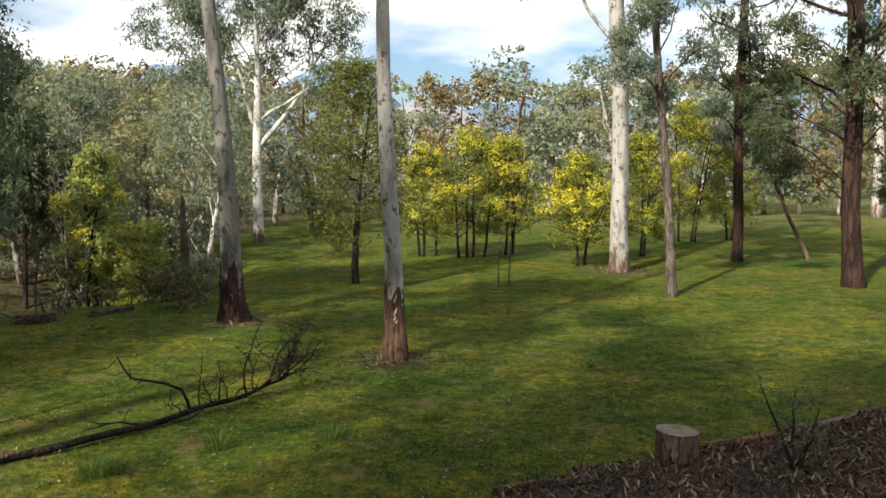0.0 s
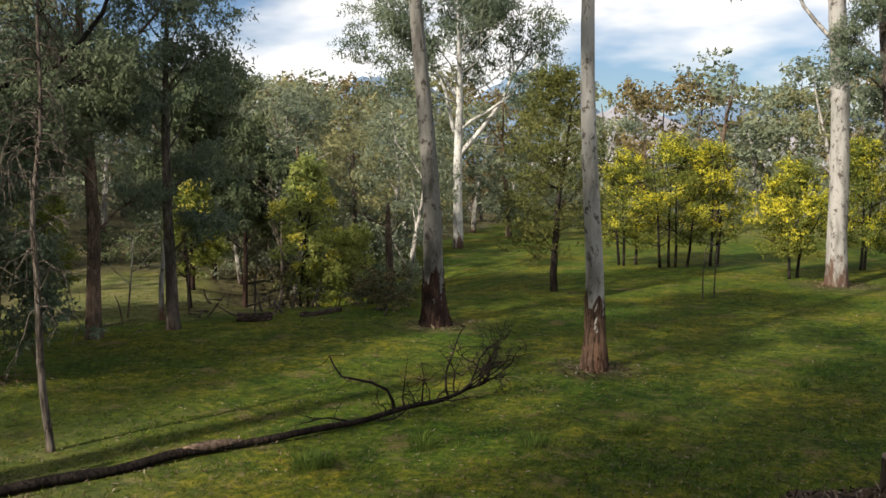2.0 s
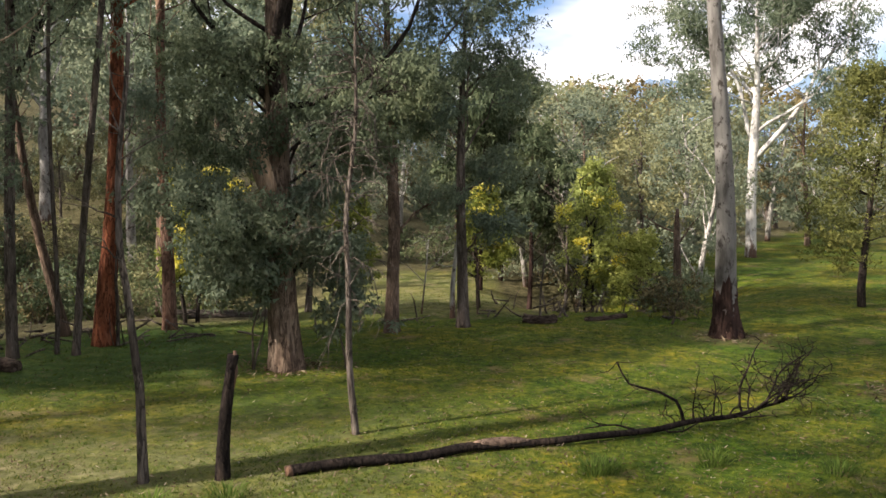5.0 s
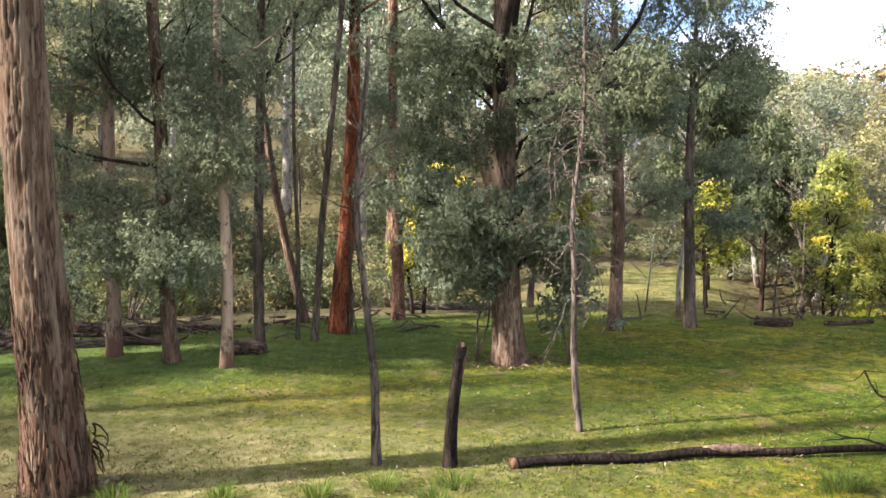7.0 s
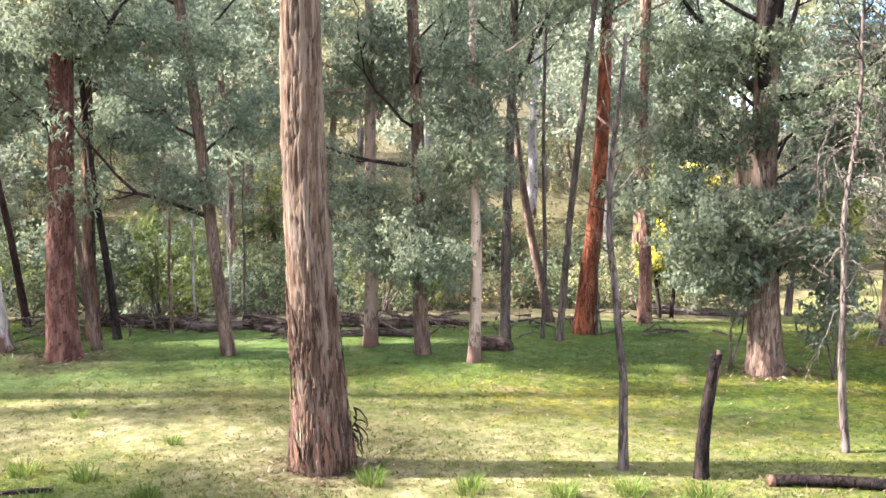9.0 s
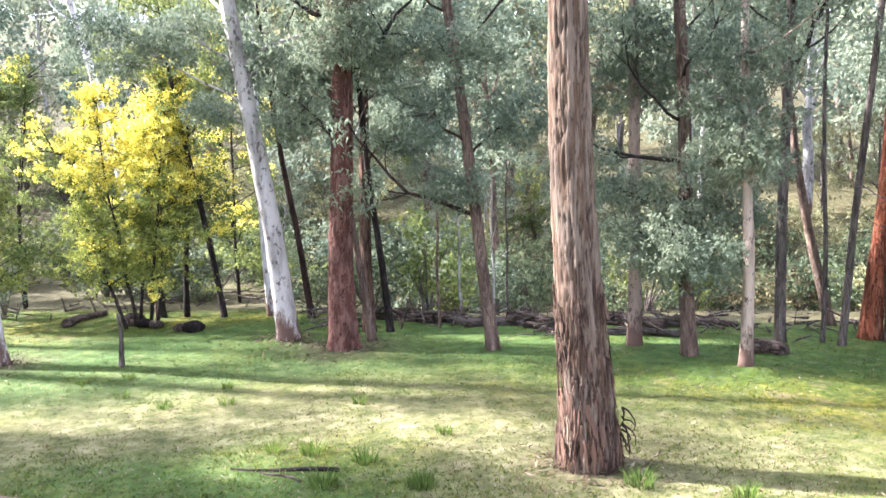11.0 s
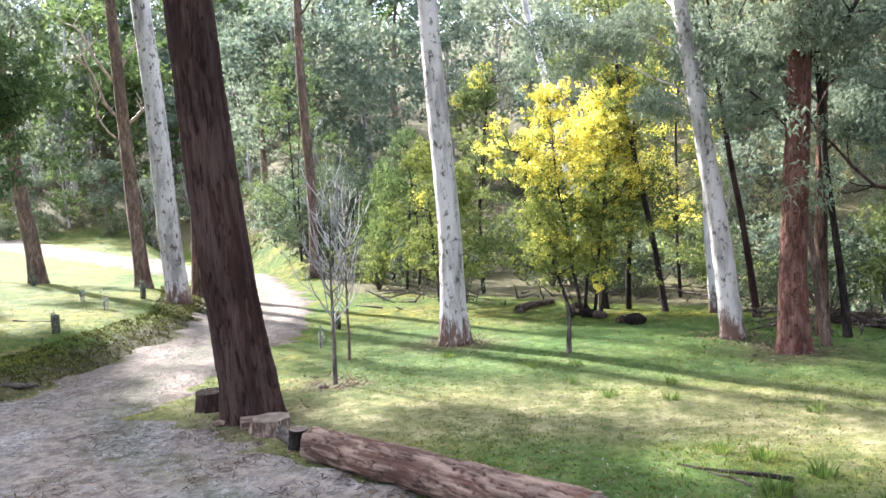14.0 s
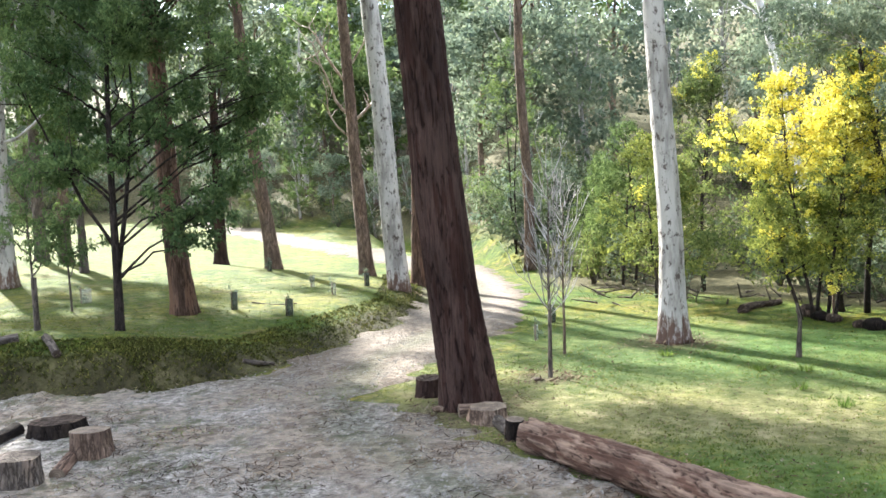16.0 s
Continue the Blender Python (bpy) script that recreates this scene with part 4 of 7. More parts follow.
def shrub(xy, width, height, seed, leaf, label, name="shrub", per=55, size=0.12, dens=1.0, group="undergrowth", low=0.12, stems=6, stem_mat=None):
    rng = np.random.default_rng(seed)
    x, y = xy
    b = thing(name, (x, y, gz(x, y)), label, "shrub", group)
    geo, tips = [], []
    for k in range(stems):
        a = rng.uniform(0, 6.28)
        st = wander(rng, (0, 0, -0.05), (math.cos(a) * 0.5, math.sin(a) * 0.5, 1.0), height * rng.uniform(0.6, 1.0), 6, 0.3, 0.16)
        geo.append(tube(st, np.linspace(0.022, 0.006, 6), 5))
        tips += [st[-1], st[-2], st[3]]
    for g in geo:
        part("stem", g, stem_mat or BARK_GREY, b)
    n = int(14 * dens)
    c = np.stack([rng.normal(0, 0.28, n) * width, rng.normal(0, 0.28, n) * width, height * rng.uniform(low, 0.95, n)], axis=-1)
    c[:, :2] *= (1.15 - 0.6 * c[:, 2:3] / height)
    part("foliage", leaves(rng, np.concatenate([c, np.array(tips)]), int(per * 1.0), 0.26 * width, size, 0.42, 0.3), leaf, b)
    return b


def boughs(seed, n, z0, z1, reach, wide):
    """Low leafy boughs all round a tree: height, azimuth, reach and size of each."""
    rng = random.Random(seed)
    return [(z0 + (z1 - z0) * (k + 0.5) / n, k * 137.5 + rng.uniform(-30, 30), reach * rng.uniform(0.5, 1.1), wide * rng.uniform(0.75, 1.2)) for k in range(n)]


# -- trees on the open lawn
A_TREE = gum((-4.14, 18.12), 0.46, 0.26, 6.2, (-0.29, -0.07), 17, GUM_STREAK, "tall gum with streaked grey bark on the lawn", 11, (9.5, 9, 2.6, 26, 0.14, 0.5), LEAF_GUM, sides=28, lobes=0.3)
B_TREE = gum((-0.78, 14.78), 0.33, 0.20, 5.6, (-0.12, -0.01), 17, GUM_GREY, "slender white gum with a rough brown bark stocking", 12, (10.5, 9, 2.4, 26, 0.14, 0.5), LEAF_GUM, sides=24, lobes=0.2)


def stocking(tree, path, r0, h, seed, bark, label, sides=26):
    """Rough bark that still clings round a trunk's foot, with a torn upper edge."""
    rng = np.random.default_rng(seed)
    n = 22
    z = np.linspace(-0.05, h, n)
    p = np.stack([np.interp(z, path[:, 2], path[:, 0]), np.interp(z, path[:, 2], path[:, 1]), z], axis=-1)
    v, f = tube(p, np.full(n, r0) * np.interp(z, [0, h * 0.4, h], [1.25, 1.06, 1.0]), sides, 0.09, rng, 0.35, cap=False)
    jag = 0.75 + 0.22 * np.sin(np.arange(sides) * 0.9 + 1) + rng.normal(0, 0.12, sides)
    v[:, 2] = np.where(v[:, 2] > h * 0.5, h * 0.5 + (v[:, 2] - h * 0.5) * np.tile(jag, n), v[:, 2])
    part("rough_bark", (v, f), bark, tree, label)


stocking(B_TREE, trunk_path(17, (-0.12, -0.01), 5.6, (), 0.05, 12), 0.150, 1.30, 5, BARK_RED, "ragged red-brown bark round the foot")
stocking(A_TREE, trunk_path(17, (-0.29, -0.07), 6.2, (), 0.05, 11), 0.205, 1.2, 6, BARK_DARK, "dark brown bark round the foot")
gum((-7.20, 35.65), 0.42, 0.34, 4.5, (0.03, 0.01), 9.6, GUM_WHITE, "white-barked gum forking into bare pale limbs", 13, (5.4, 22, 4.3, 120, 0.14, 0.62), LEAF_GUM,
             extra=[(3.6, 262, 5.2, 1.5, 0.24), (4.2, 80, 4.6, 1.1, 0.18), (4.6, 275, 4.6, 1.0, 0.15)], sides=16, limb_mat=GUM_WHITE, lobes=0.1)
gum((4.98, 25.92), 0.52, 0.42, 7.5, (-0.18, 0.04), 17, GUM_GREY, "pale mottled gum with peeling grey bark", 14, (6.6, 14, 3.0, 56, 0.15, 0.55), LEAF_GUM,
    extra=[(6.3, 78, 3.4, 0.45, 0.13)], sides=24, lobes=0.3)
gum((5.29, 21.24), 0.24, 0.16, 6.8, (-0.49, 0.13), 12, BARK_GREY, "thin grey-trunked gum on the lawn", 15, (5.2, 11, 2.2, 40, 0.14, 0.45), LEAF_GUM, sides=16, clumps=boughs(4, 6, 4.6, 7.0, 1.2, 0.5))
gum((9.11, 28.46), 0.33, 0.24, 8.0, (-0.03, 0.01), 13, BARK_DARK, "dark-trunked gum with an open crown", 16, (4.6, 12, 2.8, 26, 0.15, 0.5), LEAF_GUM, sides=16, clumps=boughs(1, 6, 3.8, 7.5, 1.6, 0.42))
gum((10.18, 22.79), 0.50, 0.38, 7.1, (-0.25, 0.11), 14, BARK_DARK, "dark brown gum with low spreading limbs", 17, (4.0, 13, 3.4, 32, 0.14, 0.5), LEAF_DARK, sides=22, clumps=boughs(2, 10, 3.3, 7.4, 2.4, 0.45))
gum((22.4, 47.3), 0.60, 0.46, 5.6, (-0.12, 0.06), 16, GUM_PALE, "white gum at the lawn's far edge", 18, (6, 10, 3.2, 36, 0.22, 0.7), LEAF_GUM, sides=14)
gum((13.3, 27.0), 0.24, 0.18, 5, (0.1, 0.0), 12, BARK_GREY, "grey gum with drooping foliage", 19, (2.4, 13, 2.4, 40, 0.15, 0.55), LEAF_DARK, sides=12, clumps=boughs(3, 9, 2.0, 7.0, 1.8, 0.5))
gum((11.26, 28.2), 0.15, 0.11, 1.4, (-0.62, 0.25), 6.0, BARK_TAN, "leaning young gum with a crooked stem", 20, (1.6, 13, 1.3, 60, 0.13, 0.45), LEAF_DARK, sides=10, lobes=0.1, name="young_gum")
wattle((-2.26, 23.59), 1, 5.6, 3.1, 0.95, 30, 0.0, LEAF_KHAKI, "dense olive-green wattle tree on the far lawn", 2.6, 0.10, stem=0.19, taper=0.45)
for k, (wx, wy, h, w, st, ye) in enumerate([(-0.6, 30.2, 3.5, 2.5, 3, 0.28), (0.9, 29.6, 3.9, 3.2, 4, 0.5), (2.0, 30.4, 3.7, 2.6, 3, 0.5), (4.05, 27.3, 3.2, 2.3, 2, 0.6), (6.3, 29.8, 3.9, 2.4, 2, 0.4), (9.3, 35.2, 5.2, 3.4, 3, 0.6), (11.2, 36.0, 3.6, 2.6, 2, 0.1)]):
    wattle((wx, wy), st, h, w, 0.7, 40 + k, ye, LEAF_OLIVE_WATTLE, dens=1.5, size=0.10, flower=BLOSSOM_GOLD)
wattle((-8.5, 22.6), 2, 4.1, 2.0, 0.5, 50, 0.20, LEAF_FLUSH, "young yellow-green wattle just coming into yellow flower", 1.25, 0.13, taper=0.62, stem=0.08)
wattle((-7.3, 22.6), 2, 2.0, 1.4, 0.3, 51, 0.0, LEAF_FLUSH, "bushy green wattle sapling by the gully", 0.8, 0.11, stem=0.05, group="")
gum((-6.29, 22.5), 0.26, 0.14, 2.1, (-0.03, 0), 2.5, BARK_TAN, "broken dead stump of a gum with bare limbs", 21, None, None, extra=[(1.9, 100, 1.2, 0.9, 0.06), (1.6, 280, 1.0, 1.0, 0.05)], sides=14, rough=0.1, name="dead_snag", group="")

for k, (x, y, h) in enumerate([(-11.1, 24.2, 5.0), (-12.6, 24.0, 5.6), (-12.9, 26.0, 6.4)]):
    gum((x, y), 0.16, 0.10, 3.0, (0.1, 0.05), h, BARK_DARK, "dark blue-green young gum in the gully thicket", 60 + k, (1.3, 14, 1.5, 60, 0.15, 0.5), LEAF_DARK, sides=10, lobes=0.1, name="young_gum", group="gully thicket")

# -- trees along the gully, and the woodland edge
# heights, azimuths, reaches and sizes of the low bushy boughs, by tree
BOUGHS = {
    (-14.13, 8.08): [(1.95, 160, 0.25, 0.95), (2.3, 205, 0.6, 0.8), (1.75, 275, 0.55, 0.75), (2.7, 140, 0.7, 0.6), (2.6, 320, 0.5, 0.6)],
    (-13.00, 8.42): [(3.8, 327, 0.1, 0.7), (3.3, 327, 0.37, 0.5), (4.9, 326, 0.1, 0.75), (4.2, 147, 0.3, 0.65), (3.4, 148, 0.7, 0.5)],
    (-14.46, 13.67): [(3.8, 316, 0.3, 0.8), (4.5, 137, 0.2, 0.7), (2.9, 315, 1.2, 0.6)],
    (-18.72, 1.72): [(5.9, 178, 2.0, 1.0), (5.9, 176, 0.7, 0.9), (5.3, 355, 0.2, 0.8), (4.7, 177, 1.0, 0.65)],
    (-17.50, 2.64): [(5.5, 172, 0.3, 1.0), (4.4, 173, 0.7, 0.8), (5.9, 350, 0.7, 0.85)],
    (-19.09, 3.43): [(5.1, 349, 0.6, 1.0), (4.2, 349, 0.9, 0.8), (5.9, 348, 1.2, 0.9)],
    (-15.28, 7.62): [(5.5, 154, 0.2, 0.9), (4.7, 333, 0.3, 0.7), (4.8, 154, 0.6, 0.6)],
    (-10.25, 15.63): [(3.6, 120, 0.7, 0.8), (4.6, 300, 0.7, 0.8), (2.6, 300, 0.9, 0.6), (5.4, 100, 0.5, 0.9)],
    (-9.15, 16.65): [(3.2, 300, 0.6, 0.7), (4.4, 120, 0.6, 0.8), (5.2, 290, 0.7, 0.8), (2.2, 300, 1.0, 0.5)],
}
# crooked dark limbs that stand clear of the crowns
CROOKED = {(-14.13, 8.08): [(3.3, 151, 2.0, 0.15, 0.09)], (-14.43, 10.06): [(4.7, 331, 2.4, 2.0, 0.11)], (-17.50, 2.64): [(4.0, 175, 1.6, 0.5, 0.07)]}
EDGE = [
    ((-10.25, 15.63), 0.30, 0.20, 3.8, (0.03, 0.02), 8.5, BARK_TAN, "brown gum at the woodland edge", (3.6, 13, 2.6, 44, 0.13, 0.55), LEAF_GUM),
    ((-9.15, 16.65), 0.26, 0.16, 3.8, (0.02, 0.01), 6.4, BARK_GREY, "grey gum above the gully", (3.2, 12, 2.2, 34, 0.13, 0.5), LEAF_GUM),
    ((-15.28, 7.62), 0.28, 0.19, 4.8, (0.04, 0.08), 14, GUM_BIG, "grey smooth-barked gum at the woodland edge", (4.2, 13, 2.4, 42, 0.13, 0.55), LEAF_GUM),
    ((-14.13, 8.08), 0.28, 0.20, 5.8, (-0.07, -0.12), 13, BARK_TAN, "tan-barked gum with low bushy foliage", (2.8, 13, 2.2, 46, 0.13, 0.5), LEAF_GUM),
    ((-13.00, 8.42), 0.22, 0.13, 4.6, (0.04, 0.07), 11, GUM_PEEL, "slender gum with peeling pale bark", (3.4, 12, 2.0, 42, 0.13, 0.5), LEAF_GUM),
    ((-14.43, 10.06), 0.21, 0.15, 6.0, (0.09, 0.13), 10, BARK_GREY, "slim grey gum forking high up", (4.8, 11, 2.2, 38, 0.13, 0.5), LEAF_GUM),
    ((-13.75, 10.82), 0.14, 0.11, 6.3, (0.40, 0.52), 11, BARK_GREY, "thin dark leaning gum", (6.0, 7, 1.6, 36, 0.13, 0.45), LEAF_GUM),
    ((-14.16, 11.75), 0.40, 0.22, 6.2, (0.30, 0.36), 10.5, BARK_ORANGE, "tall gum with bright orange-red bark", (6.0, 11, 2.6, 34, 0.13, 0.5), LEAF_GUM),
    ((-14.46, 13.67), 0.30, 0.18, 5.8, (0.01, 0.02), 8.6, BARK_PINK, "pinkish-brown gum with a pale peeling foot", (6.2, 4, 1.4, 40, 0.13, 0.5), LEAF_GUM),
    ((-18.64, 17.25), 0.28, 0.22, 2.7, (0.06, 0.07), 13, BARK_TAN, "brown gum deeper in the woodland", (3.5, 12, 2.6, 40, 0.15, 0.6), LEAF_GUM),
    ((-15.67, 12.09), 0.22, 0.16, 3.1, (-0.35, -0.46), 8, BARK_TAN, "leaning gum with scarred tan bark", (4.2, 9, 2.0, 38, 0.13, 0.5), LEAF_GUM),
    ((-18.72, 1.72), 0.46, 0.29, 6.8, (-0.07, -0.84), 17, GUM_PALE, "leaning pale gum with smooth mottled bark", (5.0, 12, 3.0, 40, 0.14, 0.6), LEAF_GUM),
    ((-22.23, 1.63), 0.19, 0.16, 1.3, (0.0, -0.04), 10, GUM_WHITE, "thin white gum behind the lawn", (3.4, 9, 2.0, 38, 0.15, 0.5), LEAF_GUM),
    ((-21.45, 2.51), 0.17, 0.12, 3.6, (-0.06, -0.51), 9, BARK_DARK, "thin dark leaning tree", (3.8, 9, 1.8, 38, 0.14, 0.5), LEAF_GUM),
    ((-17.50, 2.64), 0.54, 0.36, 6.6, (0.02, 0.17), 18, PLATED_MAROON, "stout gum with deep red-brown bark", (4.6, 13, 2.8, 42, 0.14, 0.6), LEAF_GUM),
    ((-18.00, 3.29), 0.20, 0.14, 1.8, (-0.05, -0.26), 10, BARK_TAN, "leaning tan gum beside a stouter trunk", (3.6, 9, 1.8, 38, 0.14, 0.5), LEAF_GUM),
    ((-19.09, 3.43), 0.26, 0.19, 6.8, (0.0, 0.02), 14, BARK_RED, "straight red-brown gum at the wood", (4.8, 11, 2.4, 40, 0.14, 0.5), LEAF_GUM),
    ((-18.91, 3.85), 0.17, 0.12, 3.4, (-0.06, -0.31), 9, BARK_BLACK, "slim black-barked wattle trunk", (3.6, 9, 1.8, 40, 0.13, 0.5), LEAF_DARK),
]
for k, (xy, dia, top, href, lean, h, bark, label, crown, leaf) in enumerate(EDGE):
    gum(xy, dia, top, href, lean, h, bark, label, 100 + k, (crown[0], crown[1], crown[2], int(crown[3] * (1.25 if xy[1] > 5 else 1.0)), crown[4] * 0.95, crown[5] * 0.9), leaf, sides=72 if bark is PLATED_MAROON else 20 if dia > 0.25 else 12, group="woodland gums", rough=0.07, plates=(22, 0.4, 0.022) if bark is PLATED_MAROON else None, clumps=BOUGHS.get(xy, ()), extra=CROOKED.get(xy, ()), limb_mat=BARK_BLACK if xy in CROOKED else None)
gum((-14.10, 10.70), 0.09, 0.06, 5.9, (0.08, 0.11), 8, BARK_GREY, "very thin grey pole of a young gum", 130, (5.5, 5, 1.0, 26, 0.12, 0.4), LEAF_GUM, sides=8, group="woodland gums")
gum((-16.08, 5.19), 0.25, 0.18, 6.3, (-0.21, -0.65), 12, BARK_TAN, "tan gum with one long crooked low limb", 131, (5.2, 11, 2.4, 40, 0.14, 0.55), LEAF_GUM,
    extra=[(2.45, 140, 3.2, 0.5, 0.09)], sides=16, limb_mat=BARK_DARK, group="woodland gums", clumps=[(5.2, 342, 0.2, 1.0), (4.3, 163, 0.55, 0.7), (4.0, 341, 0.45, 0.8), (3.1, 163, 0.4, 0.6)])
# Upper leaves use the shaded tone, the low boughs the sunlit one.
OLD_GUM = gum((-9.76, 11.76), 0.54, 0.36, 4.2, (-0.06, -0.05), 10.0, BARK_FAWN, "big old gum with a scarred brown trunk and spreading limbs", 132, (4.6, 10, 2.4, 60, 0.13, 0.5), LEAF_GUM_SHADED,
    extra=[(4.2, 134, 2.8, 1.3, 0.14), (4.25, 302, 3.6, 0.15, 0.12), (4.2, 200, 3.6, 2.6, 0.22), (4.0, 20, 3.8, 3.0, 0.2)], sides=40, lobes=0.2, rough=0.06, limb_mat=BARK_BLACK,
    clumps=[(3.8, 131, 0.83, 0.83), (2.9, 132, 1.3, 0.74), (1.9, 131, 0.68, 0.75), (3.5, 308, 0.8, 0.8), (4.2, 306, 1.6, 0.83), (4.8, 129, 0.3, 0.92), (4.7, 305, 2.1, 0.83), (4.8, 131, 1.1, 0.74), (1.9, 300, 0.7, 0.55), (2.5, 205, 0.65, 0.62), (2.2, 165, 0.85, 0.66), (2.05, 262, 0.75, 0.55), (2.75, 250, 0.7, 0.5), (1.6, 150, 0.8, 0.5)], clump_mat=LEAF_GUM, clump_leaf=0.092, clump_per=225)
part("limb_stub", tube(np.array([(-0.02, -0.06, 2.75), (-0.10, -0.20, 3.05), (-0.20, -0.24, 3.40), (-0.27, -0.26, 3.72)]), [0.15, 0.20, 0.20, 0.17], 18, 0.10, np.random.default_rng(9)), BARE_WOOD, OLD_GUM, "broken stub of bare tan wood")
shrub((-10.25, 11.5), 1.3, 2.7, 133, LEAF_GUM, "drooping grey-green gum sapling beside the old trunk", "gum_sapling", 80, 0.12, 2.0, "", 0.5, 2)
shrub((-8.95, 12.3), 1.0, 1.9, 137, LEAF_GUM, "low grey-green gum sapling beside the old trunk", "gum_sapling", 60, 0.12, 1.6, "", 0.3, 2)
# Its high boughs, above the view, are filled in to shade the far lawn.
gum((-9.32, 4.06), 0.58, 0.42, 4.9, (-0.04, -0.10), 15, PLATED_RED, "big stringybark with shaggy red-brown bark on the lawn", 134, (9, 12, 2.8, 26, 0.24, 0.6), LEAF_GUM, sides=96, lobes=0.14, plates=(40, 0.8, 0.020),
    limb_mat=BARK_TAN, clumps=boughs(6, 12, 9.4, 14.5, 2.2, 1.0), clump_leaf=0.24, clump_per=30)
gum((-18.61, -3.81), 0.52, 0.38, 7.1, (0.04, -0.19), 15, GUM_PALE, "tall spotted pale gum with a stained foot", 135, (10.5, 8, 2.4, 18, 0.2, 0.6), LEAF_GUM, sides=36, lobes=0.55)
# One-sided high boughs above the view, set to shade the near lawn.
gum((-12.33, -5.49), 0.78, 0.66, 5.9, (0.24, -0.54), 17, PLATED_DARK, "massive leaning dark-barked gum beside the drive", 136, (8.5, 14, 4.0, 20, 0.24, 0.7), LEAF_GUM, sides=96, lobes=0.25, plates=(36, 1.6, 0.026),
    bare=True, extra=[(5.5, 8, 2.4, 0.55, 0.075), (5.6, 190, 1.5, 1.0, 0.07)], limb_mat=BARK_GREY, clumps=[(9.5 + 0.6 * k, 237 + 50 * math.sin(k * 2.1), 1.6 + 1.4 * (k % 3) / 2, 1.15) for k in range(12)], clump_leaf=0.26, clump_per=45)

# -- up the bank and beyond the drive
gum((-24.15, -12.94), 0.66, 0.52, 8.1, (0.25, -0.47), 20, GUM_PALE, "tall pale gum at the bend of the drive", 140, (11, 10, 3.0, 30, 0.17, 0.6), LEAF_GUM, sides=24, lobes=0.2)
gum((-27.14, -15.79), 0.50, 0.34, 8.5, (0.21, -0.36), 18, BARK_TAN, "brown gum with bare forking limbs", 141, (10, 8, 3.0, 24, 0.17, 0.6), LEAF_GUM, extra=[(5.4, 208, 2.8, 1.1, 0.14), (4.7, 205, 2.4, 0.5, 0.09), (5.2, 28, 1.8, 1.5, 0.14), (6.4, 212, 3.2, 1.5, 0.12), (7.0, 30, 2.4, 1.2, 0.10)], sides=18, bare=True, limb_mat=GUM_PEEL)
gum((-27.09, -13.8), 0.44, 0.37, 5.9, (-0.02, 0.04), 16, BARK_RED, "red-brown gum by the drive", 142, (7, 10, 2.8, 32, 0.17, 0.6), LEAF_GUM, sides=18)
gum((-27.06, -19.57), 0.53, 0.37, 8.2, (0.48, -0.66), 17, BARK_TAN, "brown gum on the grassy slope", 143, (6.6, 11, 3.0, 32, 0.17, 0.6), LEAF_GUM, sides=18)
gum((-29.83, -24.16), 0.54, 0.47, 1.2, (0, 0), 15, BARK_DARK, "dark gum with a burnt foot", 144, (3.2, 13, 3.0, 40, 0.18, 0.7), LEAF_DARK, sides=18)
# High boughs above the view, thickened so their shade reaches the log.
gum((-16.84, -14.74), 0.56, 0.38, 6.1, (0.24, -0.27), 16, BARK_RED, "brown gum on the bank above the drive", 145, (6.4, 16, 3.6, 60, 0.16, 0.6), LEAF_GUM, sides=24, clumps=boughs(5, 26, 8.2, 13.2, 3.1, 1.25), clump_leaf=0.27, clump_per=60)
gum((-32.32, -11.77), 0.42, 0.31, 9.7, (0.04, -0.11), 18, BARK_TAN, "tall straight brown gum", 146, (9, 9, 2.6, 30, 0.18, 0.6), LEAF_GUM, sides=14)
gum((-13.45, -13.38), 0.20, 0.13, 2.7, (-0.03, 0.03), 8.0, BARK_BLACK, "dark fine-leaved wattle on the bank", 147, (4.0, 12, 1.8, 40, 0.10, 0.34), LEAF_FERN,
    extra=[(1.0, 40, 4.6, 3.2, 0.11), (1.6, 230, 3.6, 2.6, 0.08)], sides=14, name="wattle_tree", group="", lobes=0.2, wig=0.03, clump_leaf=0.115, clump_per=110, tight=0.12,
    clumps=[(6.3, 227, 1.2, 0.92), (6.4, 225, 0.2, 0.8), (5.9, 44, 1.06, 0.92), (5.3, 42, 2.4, 0.9), (4.8, 41, 2.9, 0.57), (4.5, 43, 1.4, 0.69), (4.8, 227, 1.0, 0.9), (5.4, 228, 1.5, 0.8), (4.2, 41, 2.6, 0.46), (3.5, 45, 0.5, 0.57), (2.5, 43, 1.3, 0.57), (3.1, 227, 0.82, 0.57), (4.2, 226, 0.4, 0.69), (6.5, 43, 1.7, 0.8), (3.4, 42, 2.1, 0.46), (3.0, 43, 2.4, 0.6), (3.7, 44, 2.9, 0.55), (2.2, 43, 1.9, 0.45), (1.9, 44, 1.4, 0.4), (5.6, 43, 0.6, 0.8), (3.9, 44, 1.2, 0.6), (4.4, 43, 3.4, 0.5), (3.3, 200, 0.9, 0.5)])
golden_wattle()
wattle((-23.4, -0.4), 2, 6.0, 2.8, 2.0, 149, 0.4, LEAF_WATTLE, "golden wattle with dark leaning stems", 2.0, 0.10, stem=0.14)
gum((-22.58, 0.56), 0.16, 0.11, 5.2, (-0.02, -0.84), 7.5, BARK_BLACK, "black-stemmed leaning wattle trunk", 150, (4.0, 8, 1.6, 34, 0.12, 0.5), LEAF_WATTLE, sides=12, name="leaning_wattle", group="")
